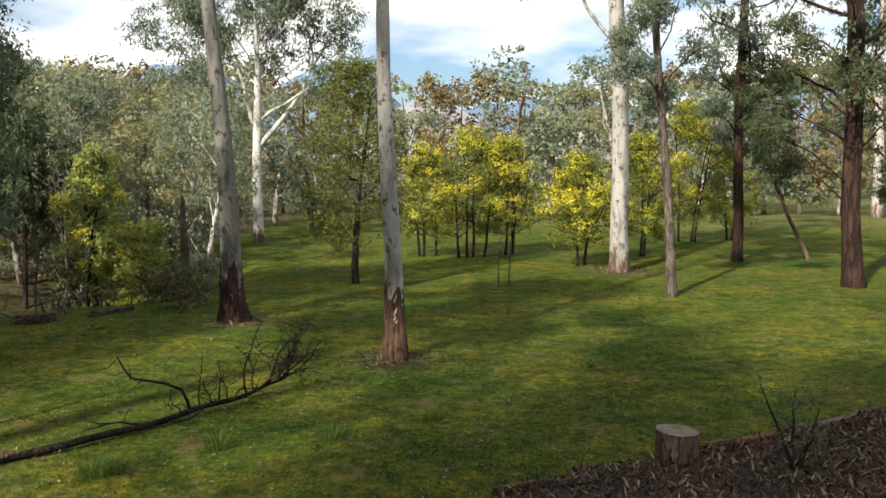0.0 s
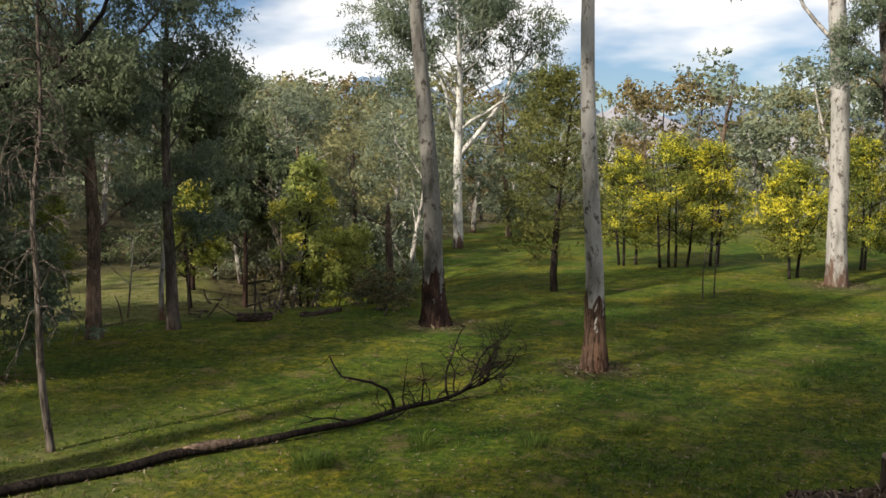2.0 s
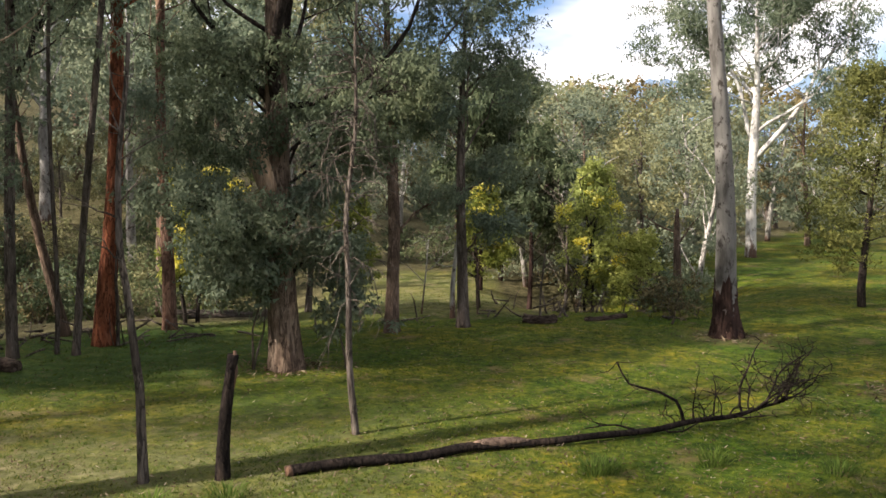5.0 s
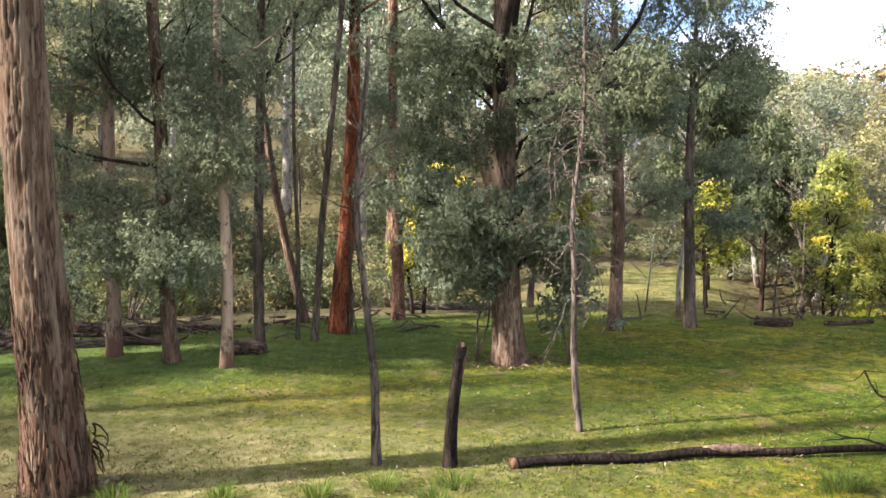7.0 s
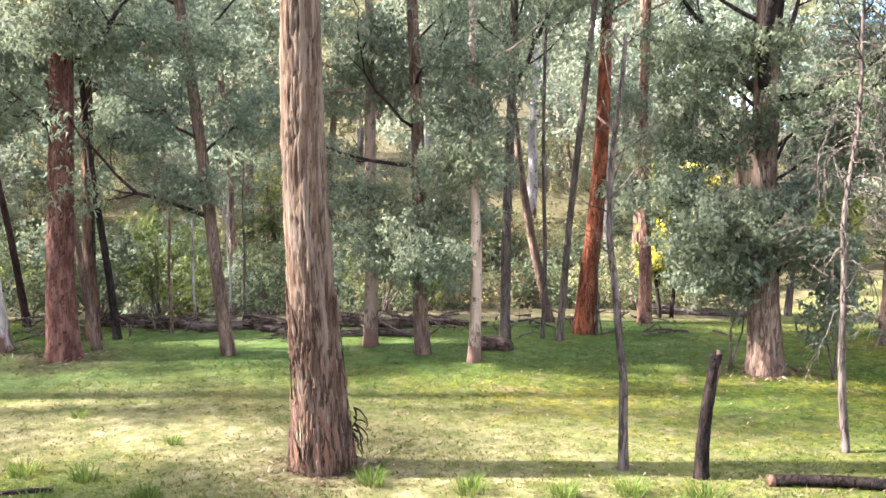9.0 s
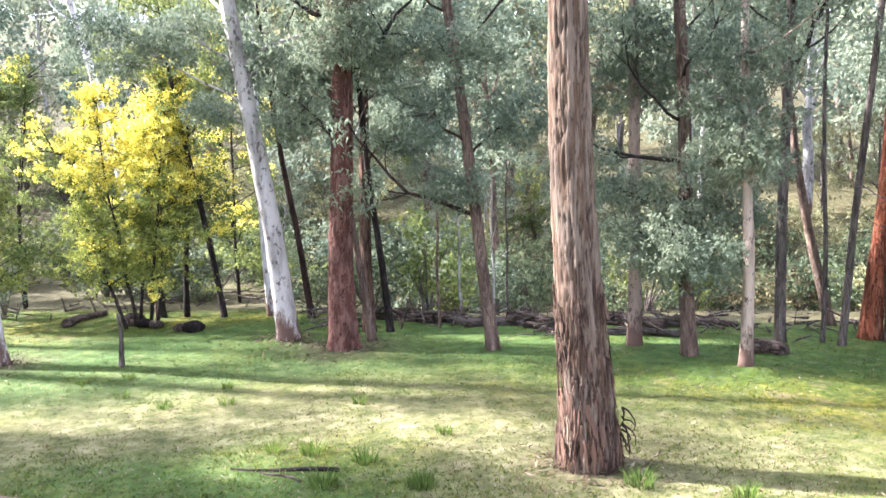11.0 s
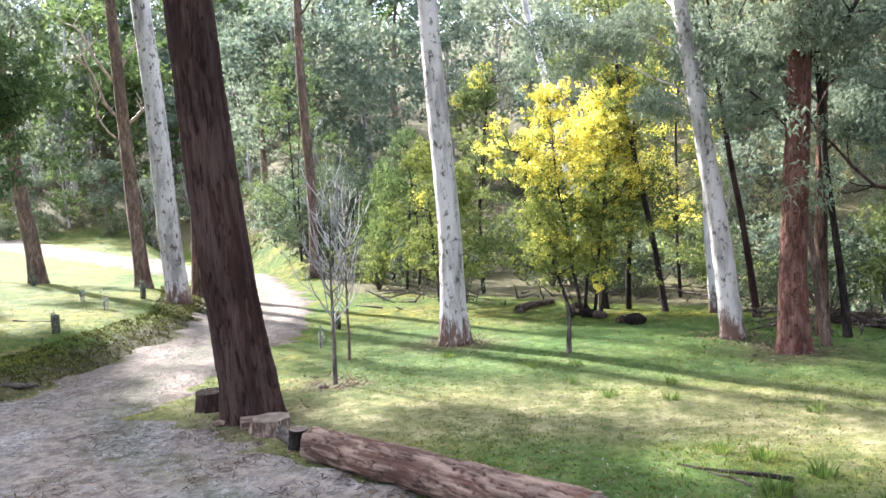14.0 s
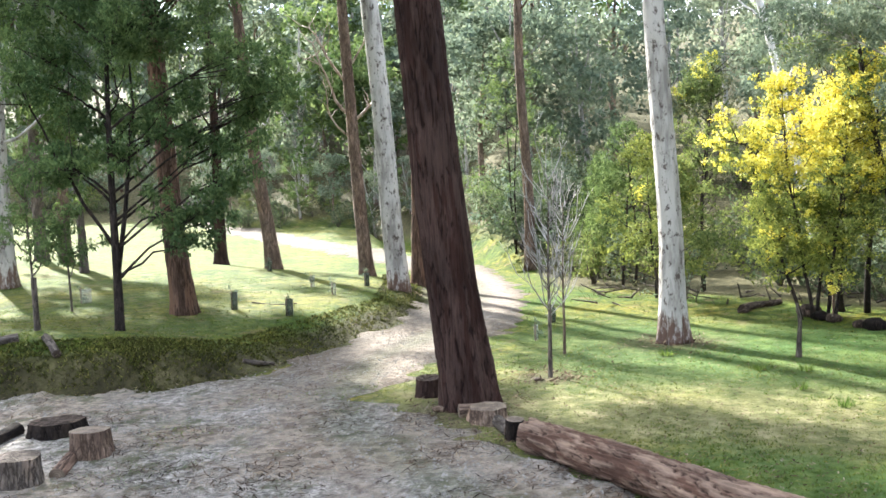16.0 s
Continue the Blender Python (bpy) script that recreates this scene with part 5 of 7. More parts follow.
for k, (wx, wy, h, w, ye, lf) in enumerate([(-27.0, -4.5, 6.5, 3.0, 0.08, LEAF_WATTLE), (-24.8, -5.6, 4.4, 2.8, 0.05, LEAF_OLIVE_WATTLE), (-23.6, -4.7, 3.6, 2.2, 0.0, LEAF_WATTLE), (-28.5, -7.2, 5.0, 3.0, 0.0, LEAF_BRIGHT), (-34.6, -13.2, 8.4, 4.6, 0.0, LEAF_BRIGHT), (-31.0, -8.6, 4.0, 2.6, 0.0, LEAF_BRIGHT), (-25.5, 1.2, 9.0, 2.6, 0.5, LEAF_WATTLE), (-14.8, 14.6, 3.2, 1.0, 0.3, LEAF_LIME), (-12.6, 17.6, 2.8, 1.2, 0.05, LEAF_LIME), (-10.2, 19.6, 2.8, 1.2, 0.06, LEAF_LIME), (-19.5, 20.5, 4.0, 2.2, 0.6, LEAF_WATTLE)]):
    wattle((wx, wy), 2, h, w, 0.8, 160 + k, ye, lf, "wattle among the woodland with scattered yellow flowers" if ye else "slim fresh-green tree at the woodland edge", 1.0, 0.12, group="woodland wattles")

gum((-30.4, -1.5), 0.30, 0.20, 9.0, (0.15, -1.85), 13, GUM_WHITE, "bare white gum behind the golden wattle", 151, (9.0, 6, 2.4, 12, 0.16, 0.5), LEAF_BLUE, extra=[(5.8, 330, 2.6, 1.6, 0.10), (8.0, 160, 2.2, 1.3, 0.08)], sides=12, group="woodland gums", lobes=0.1)

# -- trees added behind the camera's left, mostly unseen, shading the drive and the lawn
for k, (sx, sy, h) in enumerate([(-21.5, -27.0, 29), (-17.8, -21.8, 14), (-3.6, -8.6, 15), (0.5, -7.5, 14), (5.0, -6.0, 15), (-24.5, -28.2, 14)]):
    gum((sx, sy), 0.5, 0.36, 7, (0.1, 0.1), h, (BARK_TAN, GUM_PALE, BARK_GREY)[k % 3], "tall gum added for its shade", 180 + k, (3.6 if h == 14 else 0.28 * h if h > 25 else 0.45 * h, 15, 4.2 if h > 25 else 3.4, 24 if sy < -10 else 60, 0.28, 0.7), LEAF_GUM, sides=12, group="gums beyond the drive")


gum((-14.5, -22.5), 0.6, 0.45, 9, (0.1, 0.1), 29, GUM_PALE, "very tall pale gum added out of view for its shade", 180, (16, 18, 5.5, 60, 0.4, 0.9), LEAF_GUM, sides=12, group="gums beyond the drive")
# Added so that its crown, above the view, shades the grass by the log.
gum((-24.6, -27.0), 0.42, 0.32, 9, (0.1, 0.1), 22, BARK_TAN, "tall gum added with a high small crown for its shade", 197, (4.2, 20, 4.4, 130, 0.28, 0.7), LEAF_GUM, sides=12, group="gums beyond the drive")
gum((-22.0, -23.4), 0.3, 0.2, 5, (0.1, 0.1), 10, BARK_GREY, "leafy young gum at the top of the grassy slope", 195, (2.2, 16, 2.8, 60, 0.17, 0.6), LEAF_BRIGHT, sides=10, group="gums beyond the drive")
# Added just out of view to lay shade across the slope.
gum((-20.2, -25.6), 0.4, 0.3, 6, (0.1, 0.1), 13, BARK_TAN, "leafy gum added to shade the grassy slope", 196, (4.2, 18, 3.2, 60, 0.2, 0.6), LEAF_GUM, sides=12, group="gums beyond the drive")


# ------------------------------------------------------------ forest behind
def forest_kind(seed, leaf, bark, slim, open_from, fine):
    """One forest tree about 10 m high > trunk, crown. fine: 2 for those that stand near, 0 for the farthest."""
    rng = np.random.default_rng(seed)
    tree = thing("forest_tree", (0, 0, 0), "forest gum with a rounded grey-green crown", "tree", "forest trees")
    path = wander(rng, (0, 0, -0.3), (0, 0, 1), 9.0, 12, 0.3, 0.05)
    geo = [tube(path, np.linspace(0.19, 0.03, 12), 7)]
    for k in range((4, 6, 8)[fine]):
        zz = open_from + (8.0 - open_from) * (k + 0.3) / 8
        a = k * 2.4 + rng.uniform(-0.4, 0.4)
        br = wander(rng, at_height(path, zz), (math.cos(a), math.sin(a), 0.9), slim * rng.uniform(0.7, 1.1), 6, 0.6, 0.15)
        geo.append(tube(br, np.linspace(0.06, 0.012, 6), 5, cap=False))
    part("trunk", joined(geo), bark, tree)
    n = (24, 30, 40)[fine]
    q = rng.uniform(0, 1, n)
    a = rng.uniform(0, 6.28, n)
    rr = slim * np.interp(q, [0, 0.3, 0.65, 1], [0.6, 1.0, 0.95, 0.3]) * np.sqrt(rng.uniform(0.3, 0.9, n))
    c = np.stack([rr * np.cos(a), rr * np.sin(a), open_from + (9.6 - open_from) * q], axis=-1)
    part("crown", leaves(rng, c, (68, 94, 120)[fine], (1.35, 1.15, 0.95)[fine], (0.345, 0.262, 0.196)[fine], (0.72, 0.68, 0.56)[fine], 0.3, 0.6), leaf, tree)
    return tree


LOOKS = [(LEAF_BLUE, GUM_PALE, 2.6, 0.9), (LEAF_OLIVE, BARK_GREY, 2.7, 1.0), (LEAF_GUM, GUM_GREY, 2.3, 3.2), (LEAF_BLUE, BARK_TAN, 2.7, 1.3), (LEAF_RUST, BARK_GREY, 2.4, 1.4), (LEAF_OLIVE, BARK_TAN, 2.1, 4.0), (LEAF_GUM, BARK_FAWN, 1.9, 4.4), (LEAF_BLUE, GUM_GREY, 1.8, 4.8), (LEAF_BRIGHT, GUM_PALE, 2.3, 1.6)]


def plant_forest():
    rng = random.Random(77)
    kinds = {}
    # (from azimuth, to azimuth, distance, spacing in degrees, height from, height to)
    rows = [(-30, -3, 58, 2.0, 7.6, 10.0), (-3, 8, 56, 2.2, 5.6, 7.2), (7, 36, 44, 2.5, 5.8, 7.8), (-30, 8, 76, 1.9, 9.0, 11.2), (8, 38, 76, 1.9, 9.4, 11.4), (8, 36, 59, 2.2, 7.2, 9.6), (14, 28, 28, 3.4, 4.4, 5.8), (11, 30, 35, 2.6, 5.2, 6.9), (-30, 10, 50, 4.5, 3.0, 4.4)]
    rows += [(38, 92, 30, 11, 8, 11), (32, 95, 39, 6.4, 9, 13), (34, 112, 50, 4.2, 9, 13), (38, 115, 62, 5.0, 9, 13), (113, 125, 69, 2.4, 7, 11), (113, 126, 77, 2.4, 9, 13), (113, 126, 88, 2.2, 13, 18), (113, 130, 64, 2.2, 3.6, 5.4), (126, 148, 78, 1.9, 4.5, 6.4), (126, 150, 86, 2.0, 6.5, 8.8), (126, 152, 97, 2.0, 10, 13.5), (126, 154, 107, 2.2, 12, 17), (106, 116, 50, 3.0, 6, 9), (44, 98, 37, 3.4, 3.0, 4.6), (44, 100, 46, 3.0, 4.0, 6.0), (40, 126, 92, 4.4, 10, 14), (106, 115, 43, 3.4, 9, 13), (100, 160, 114, 2.6, 13, 18), (112, 124, 74, 4.2, 11, 15)]
    for a0, a1, r, step, h0, h1 in rows:
        a = a0 + rng.uniform(0, step)
        while a < a1:
            rr = r * rng.uniform(0.92, 1.08)
            x, y = -rr * math.sin(radians(a)), rr * math.cos(radians(a))
            key = (rng.choice(((0, 0, 1, 3, 3) if r < 57 else (0, 1, 3, 4) if r < 70 else (0, 1, 4)) if a < 34 else (2, 2, 6, 6, 8, 8, 0) if a > 100 else ((0, 1, 1, 3) if r in (69, 37, 46) else (2, 5, 6, 7) if r < 42 else (0, 1, 2, 3, 5, 5, 6, 6, 7))), 2 if r < 40 else 1 if r < 60 or r in (64, 78) else 0)
            s = rng.uniform(h0, h1) / 9.6
            m = pose(x, y, gz(x, y), 0, 0, rng.uniform(0, 360))
            if key in kinds:
                t = copy_thing(kinds[key], m)
            else:
                t = kinds[key] = forest_kind(300 + len(kinds), *LOOKS[key[0]], key[1])
                t.matrix_basis = m
            w = s * rng.uniform(0.9, 1.2)
            t.scale = (w, w, s)
            a += step * rng.uniform(0.75, 1.25)


plant_forest()


def undergrowth():
    rng = random.Random(5)
    kinds = [(LEAF_GUM, "grey-green shrub under the trees"), (LEAF_OLIVE, "olive scrub under the trees"), (REED, "dry brown scrub by the gully"), (LEAF_DARK, "dark leafy shrub under the trees"), (LEAF_WATTLE, "fresh green scrub under the trees")]
    made = {}
    for a0, a1, r0, r1, n in ((14.5, 26, 21, 25, 10), (14, 34, 29, 34, 12), (38, 84, 21.5, 27, 26), (46, 84, 25, 33, 44), (36, 97, 27, 36, 36), (105.5, 112.5, 37, 45, 26), (84, 104, 24, 29, 10), (97, 110, 29, 36, 11), (40, 112, 42, 60, 30), (58, 94, 29, 44, 46), (113, 130, 59, 65, 34), (128, 146, 71, 79, 34), (104, 116, 42, 50, 22)):
        for _ in range(n):
            a, r = radians(rng.uniform(a0, a1)), rng.uniform(r0, r1)
            x, y = -r * math.sin(a), r * math.cos(a)
            if 24 < math.degrees(a) < 44 and r < 30:
                continue
            which = rng.choice((2, 3, 3, 0) if a0 < 15 else (3, 3, 3, 0, 2) if a0 in (46, 105.5) else (0, 1, 3, 3, 4))
            m = pose(x, y, gz(x, y), 0, 0, rng.uniform(0, 360))
            key = (which, rng.randrange(2))
            if key not in made:
                made[key] = shrub((x, y), 1.7, 1.7, 400 + len(made), kinds[which][0], kinds[which][1], per=27, size=0.13, dens=1.3)
                t = made[key]
            else:
                t = copy_thing(made[key], m)
            s = rng.uniform(0.6, 1.35) * (0.62 if a0 == 14.5 else 1.5 if a0 == 105.5 else 1)
            t.scale = (s, s, s * rng.uniform(0.7, 1.2))


undergrowth()


# ------------------------------------------------------------ dead wood, stumps, posts
def log_thing(name, a, b, r0, r1, mat, label, category, seed, sides=22, sag=0.0, group="", rough=0.05, split=False, ends=True, sink=0.25, end_mat=None, plates=None):
    """A lying log > bark, cut_end (two). a, b: the ends on the ground."""
    rng = np.random.default_rng(seed)
    a, b = np.array(a, float), np.array(b, float)
    ob = thing(name, (*a, gz(*a)), label, category, group)
    n = 110 if plates else 26
    t = np.linspace(0, 1, n)
    za, zb = gz(*a) + r0 * (1 - sink), gz(*b) + r1 * (1 - sink)
    d3 = Vector((b[0] - a[0], b[1] - a[1], zb - za))
    ob.location = (a[0], a[1], za)
    ob.rotation_mode = "QUATERNION"
    ob.rotation_quaternion = d3.to_track_quat("Z", "Y")
    rr = r0 + (r1 - r0) * t
    p = np.stack([np.sin(t * 5 + seed) * sag, np.cos(t * 4 + seed) * sag * 0.2, t * d3.length], axis=-1)
    relief, plate, crack = bark_plates(rng, n, sides, d3.length, *plates) if plates else (None, None, None)
    v, f = tube(p, rr, sides, rough, rng, 0, cap=False, relief=relief)
    if split:
        k = int(sides * split)
        v.reshape(n, sides, 3)[:, k] -= (v.reshape(n, sides, 3)[:, k] - p) * 0.42
        v.reshape(n, sides, 3)[: n // 2, k + 3] -= (v.reshape(n, sides, 3)[: n // 2, k + 3] - p[: n // 2]) * 0.30
    bark = part("bark", (v, f), mat, ob)
    if plates:
        for key, value in (("plate", plate), ("crack", crack)):
            layer = bark.data.attributes.new(key, "FLOAT", "POINT")
            layer.data.foreach_set("value", value.ravel().astype(np.float32))
    if ends:
        for i, s in ((0, -1), (n - 1, 1)):
            ring = v.reshape(n, sides, 3)[i]
            d = (p[i] - p[i - s]) / np.linalg.norm(p[i] - p[i - s])
            mid = p[i] + d * 0.012
            vv = np.concatenate([ring, (ring + p[i]) / 2 + d * 0.01, [mid]])
            j = np.arange(sides)
            ff = np.stack([j, (j + 1) % sides, sides + (j + 1) % sides, sides + j], axis=-1)
            j = np.arange(0, sides, 2)
            f2 = np.stack([sides + j, sides + (j + 1) % sides, sides + (j + 2) % sides, np.full(len(j), 2 * sides)], axis=-1)
            part("cut_end", (vv, np.concatenate([ff, f2])), end_mat or CUT_WOOD, ob, "weathered sawn end grain" if end_mat is None else "rotten broken end")
    return ob


def stump(xy, dia, h, mat, label, seed, group="cut stumps", tilt=0.03, name="tree_stump", flare=0.15, top=None):
    """A sawn stump > bark, cut_top."""
    rng = np.random.default_rng(seed)
    ob = thing(name, (*xy, gz(*xy)), label, "stump", group)
    n, sides = 12, 30
    z = np.linspace(-0.06, h, n)
    p = np.stack([0 * z, 0 * z, z], axis=-1)
    v, f = tube(p, dia / 2 * (1 + flare * np.exp(-np.clip(z, 0, None) / 0.12)), sides, 0.05, rng, flare, cap=False)
    v[:, 2] += (v[:, 0] * tilt * rng.uniform(-3, 3) + v[:, 1] * tilt * rng.uniform(-3, 3)) * np.clip(v[:, 2] / h, 0, 1)
    part("bark", (v, f), mat, ob)
    ring = v.reshape(n, sides, 3)[-1]
    c = ring.mean(axis=0)
    inner = c + (ring - c) * 0.55 + np.array([0, 0, 0.004]) + rng.normal(0, 0.004, ring.shape)
    vv = np.concatenate([ring, inner, [c + np.array([0, 0, 0.002])]])
    j = np.arange(sides)
    ff = np.stack([j, (j + 1) % sides, sides + (j + 1) % sides, sides + j], axis=-1)
    j = np.arange(0, sides, 2)
    f2 = np.stack([sides + j, sides + j + 1, sides + (j + 2) % sides, np.full(len(j), 2 * sides)], axis=-1)
    part("cut_top", (vv, np.concatenate([ff, f2])), top or CUT_WOOD, ob, "grey sawn top with growth rings" if top is None else "weathered grey top" if top is DEAD_WOOD else "blackened top")
    return ob


def rock(xy, size, seed, label, squash=0.55, mat=None, name="rock", category="rock"):
    rng = np.random.default_rng(seed)
    bm = bmesh.new()
    bmesh.ops.create_icosphere(bm, subdivisions=3, radius=size / 2)
    for q in bm.verts:
        n3 = noise.noise(q.co * 5 + Vector((seed, 0, 0))) * 0.22 + noise.noise(q.co * 12 + Vector((0, seed, 0))) * 0.08
        q.co *= 1 + n3
        q.co.z *= squash
    me = bpy.data.meshes.new(name)
    bm.to_mesh(me)
    bm.free()
    me.polygons.foreach_set("use_smooth", np.full(len(me.polygons), True))
    me.materials.append(mat or STONE)
    ob = new(name, me)
    ob.location = (*xy, gz(*xy) + size * squash * 0.3)
    ob.rotation_euler.z = rng.uniform(0, 6)
    return tagged(ob, label, category)


# the long log beside the drive, and what lies at the dark gum's foot
log_thing("fallen_log", (-10.56, -3.95), (-8.28, -0.50), 0.205, 0.255, PLATED_LOG, "long old log with split brown bark edging the drive", "log", 201, 72, 0.02, split=0.55, rough=0.035, sink=0.15, plates=(24, 0.30, 0.026))
stump((-10.93, -4.28), 0.22, 0.26, CHARRED, "short dark log stub propping the end of a log", 202, "", 0.05)
stump((-11.65, -4.95), 0.46, 0.20, BARK_FAWN, "pale grey sawn stump beside the drive", 203, tilt=0.02)
stump((-12.86, -6.45), 0.36, 0.28, BARK_DARK, "small dark stump behind the leaning gum", 204, top=ROTTEN)
log_thing("log_round", (-11.9, -5.1), (-11.72, -5.42), 0.10, 0.10, BARK_TAN, "short pale round of wood at the gum's foot", "log", 205, 18, rough=0.04)
log_thing("log_piece", (-11.45, -4.72), (-11.08, -4.42), 0.09, 0.08, DEAD_WOOD, "weathered grey piece of log in the grass", "log", 206, 16, rough=0.07)
rock((-11.95, -5.85), 0.2, 207, "small tan stone at the gum's foot", 0.5, BARK_FAWN)
rock((-14.4, -5.2), 0.14, 208, "small brown stone in leaf litter", 0.5, MULCH)
# stumps on the gravel
stump((-8.55, -9.05), 0.45, 0.37, BARK_TAN, "tan sawn stump on the gravel yard", 210, tilt=0.02)
stump((-7.45, -9.0), 0.46, 0.36, DEAD_WOOD, "grey sawn stump on the gravel yard", 211, tilt=0.015, top=DEAD_WOOD)
stump((-9.2, -10.35), 0.66, 0.22, CHARRED, "low charred stump on the gravel yard", 212, tilt=0.03, top=ROTTEN)
log_thing("log_piece", (-8.35, -9.15), (-7.75, -8.75), 0.09, 0.09, LOG_BARK, "short log lying between two stumps", "log", 213, 16)
log_thing("log_piece", (-9.0, -10.9), (-8.1, -10.6), 0.11, 0.10, CHARRED, "charred log lying behind the stumps", "log", 214, 16)
# the garden bed's stump and its edging
stump((2.47, 9.78), 0.43, 0.35, BARK_TAN, "sawn brown stump at the edge of a mulched bed", 215, tilt=0.02, flare=0.1)
for k, (a, b, r) in enumerate([((0.5, 8.72), (1.3, 9.22), 0.06), ((1.35, 9.3), (2.2, 9.72), 0.055), ((2.78, 10.05), (3.95, 10.62), 0.085), ((4.05, 10.68), (5.7, 11.6), 0.08), ((5.8, 11.65), (7.6, 12.6), 0.08)]):
    log_thing("edging_log", a, b, r, r * 0.85, (EDGE_WOOD, BARK_TAN)[k % 2], "half-buried old orange-brown log edging the garden bed", "log", 220 + k, 14, 0.05, "bed edging logs", 0.13, sink=0.45, end_mat=ROTTEN)
rock((2.85, 9.72), 0.12, 226, "small pale stone on the mulch")
rock((3.65, 9.05), 0.10, 227, "white stone lying on dark mulch")


def fallen_branch():
    """A fallen dead tree > trunk, broken_wood, limb, twigs."""
    rng = np.random.default_rng(230)
    ax, ay = -6.31, 7.67
    ob = thing("fallen_dead_tree", (ax, ay, gz(ax, ay)), "long fallen dead tree with a black stem and bare twigs", "fallen tree")
    key = np.array([(-6.31, 7.67), (-5.44, 8.66), (-4.95, 9.30), (-4.14, 10.05), (-3.45, 10.89), (-2.86, 11.65), (-2.46, 12.25), (-2.22, 12.75)])
    t = np.linspace(0, 1, 44)
    kx, ky = np.interp(t, np.linspace(0, 1, 8), key[:, 0]), np.interp(t, np.linspace(0, 1, 8), key[:, 1])
    rad = np.interp(t, [0, 0.3, 0.36, 0.75, 1], [0.060, 0.054, 0.046, 0.032, 0.013])
    z = ground_z(kx, ky) + rad * 0.85 + np.interp(t, [0, 0.6, 1], [0, 0.04, 0.17]) + 0.012 * np.sin(t * 30)
    p = np.stack([kx - ax, ky - ay, z - gz(ax, ay)], axis=-1)
    part("trunk", tube(p, rad, 14, 0.09, rng), CHARRED, ob)
    d = p[15] - p[12]
    part("broken_wood", tube(p[12:17] + np.array([0, 0, 0.035]), np.array([0.02, 0.05, 0.055, 0.045, 0.012]), 9, 0.25, rng), BARK_TAN, ob, "torn brown wood at a break")
    part("cut_end", tube(np.array([p[0] - (p[1] - p[0]) * 0.25, p[0] + (p[1] - p[0]) * 0.1]), [0.058, 0.066], 14, 0.05, rng), BARK_RED, ob, "brown sawn end")
    # standing side branches: place along the stem, way, length, thickness
    arch = p[28] + np.array([(0, 0, 0), (-0.03, -0.01, 0.14), (-0.09, -0.03, 0.27), (-0.26, -0.10, 0.37), (-0.48, -0.19, 0.43), (-0.62, -0.25, 0.47), (-0.70, -0.28, 0.60), (-0.76, -0.30, 0.74)])
    geo = [tube(arch, np.linspace(0.024, 0.010, 8), 7)]
    for i in (4, 5, 5, 6, 7, 7):
        tw = wander(rng, arch[i], rng.normal(0, 1, 3) * np.array([1, 1, 0.4]) + np.array([0, 0, -0.3]), rng.uniform(0.2, 0.45), 5, 0, 0.3)
        geo.append(tube(tw, np.linspace(0.006, 0.0025, 5), 4))
    part("limb", joined(geo), CHARRED, ob)
    for s, way, ln, th in ( (24, (-0.75, -0.1, 0.35), 0.75, 0.016), (29, (0.1, 0.3, 1.0), 0.45, 0.014), (31, (-0.3, 0.3, 0.9), 0.55, 0.014), (33, (0.3, 0.1, 0.8), 0.5, 0.013), (35, (-0.2, 0.4, 1.0), 1.05, 0.02), (37, (0.5, 0.5, 0.6), 0.8, 0.016), (39, (0.1, 0.3, 1.0), 0.95, 0.018), (40, (0.7, 0.1, 0.3), 0.8, 0.015), (41, (0.2, 0.6, 0.8), 0.9, 0.016), (43, (0.5, 0.5, 0.35), 0.9, 0.014), (43, (-0.2, 0.6, 0.6), 0.8, 0.014), (26, (0.6, -0.5, -0.02), 0.8, 0.013), (34, (0.7, -0.6, 0.0), 0.7, 0.012), (32, (0.2, 0.2, 1.0), 0.4, 0.011), (36, (-0.5, 0.2, 0.9), 0.7, 0.013), (38, (0.6, 0.2, 0.8), 0.75, 0.013), (42, (-0.4, 0.3, 0.9), 0.8, 0.013), (42, (0.6, 0.2, 0.9), 0.85, 0.013), (43, (0.2, 0.7, 0.1), 0.9, 0.013), (43, (0.7, 0.3, 0.7), 0.7, 0.012), (30, (-0.2, 0.1, 1.0), 0.35, 0.010), (27, (0.3, 0.2, 1.0), 0.3, 0.010)):
        limb, tips = wander(rng, p[s], way, ln, 10, -0.3 if s < 26 else 0.05, 0.2), []
        geo = [tube(limb, np.linspace(th, th * 0.3, 10), 6)]
        for k in range(12 if s > 34 else 5):
            i = int(rng.integers(3, 10))
            tw = wander(rng, limb[i], rng.normal(0, 1, 3) * np.array([1, 1, 0.5]) + np.array([0, 0, 0.35]), rng.uniform(0.15, 0.45), 5, 0, 0.35)
            tw[:, 2] = np.maximum(tw[:, 2], 0.01)
            geo.append(tube(tw, np.linspace(0.006, 0.0025, 5), 4))
        v, f = joined(geo)
        v[:, 2] = np.maximum(v[:, 2], 0.004)
        part("limb", (v, f), CHARRED, ob)


fallen_branch()
log_thing("fallen_stick", (-10.62, 0.30), (-10.02, 1.40), 0.016, 0.030, BARK_BLACK, "dark crooked stick lying in the grass", "stick", 330, 8, 0.05, rough=0.12, sink=0.3, end_mat=ROTTEN)
log_thing("fallen_stick", (-10.35, 0.62), (-9.88, 0.98), 0.010, 0.016, BARK_GREY, "thin grey stick lying in the grass", "stick", 331, 7, 0.03, rough=0.12, sink=0.3, end_mat=ROTTEN)


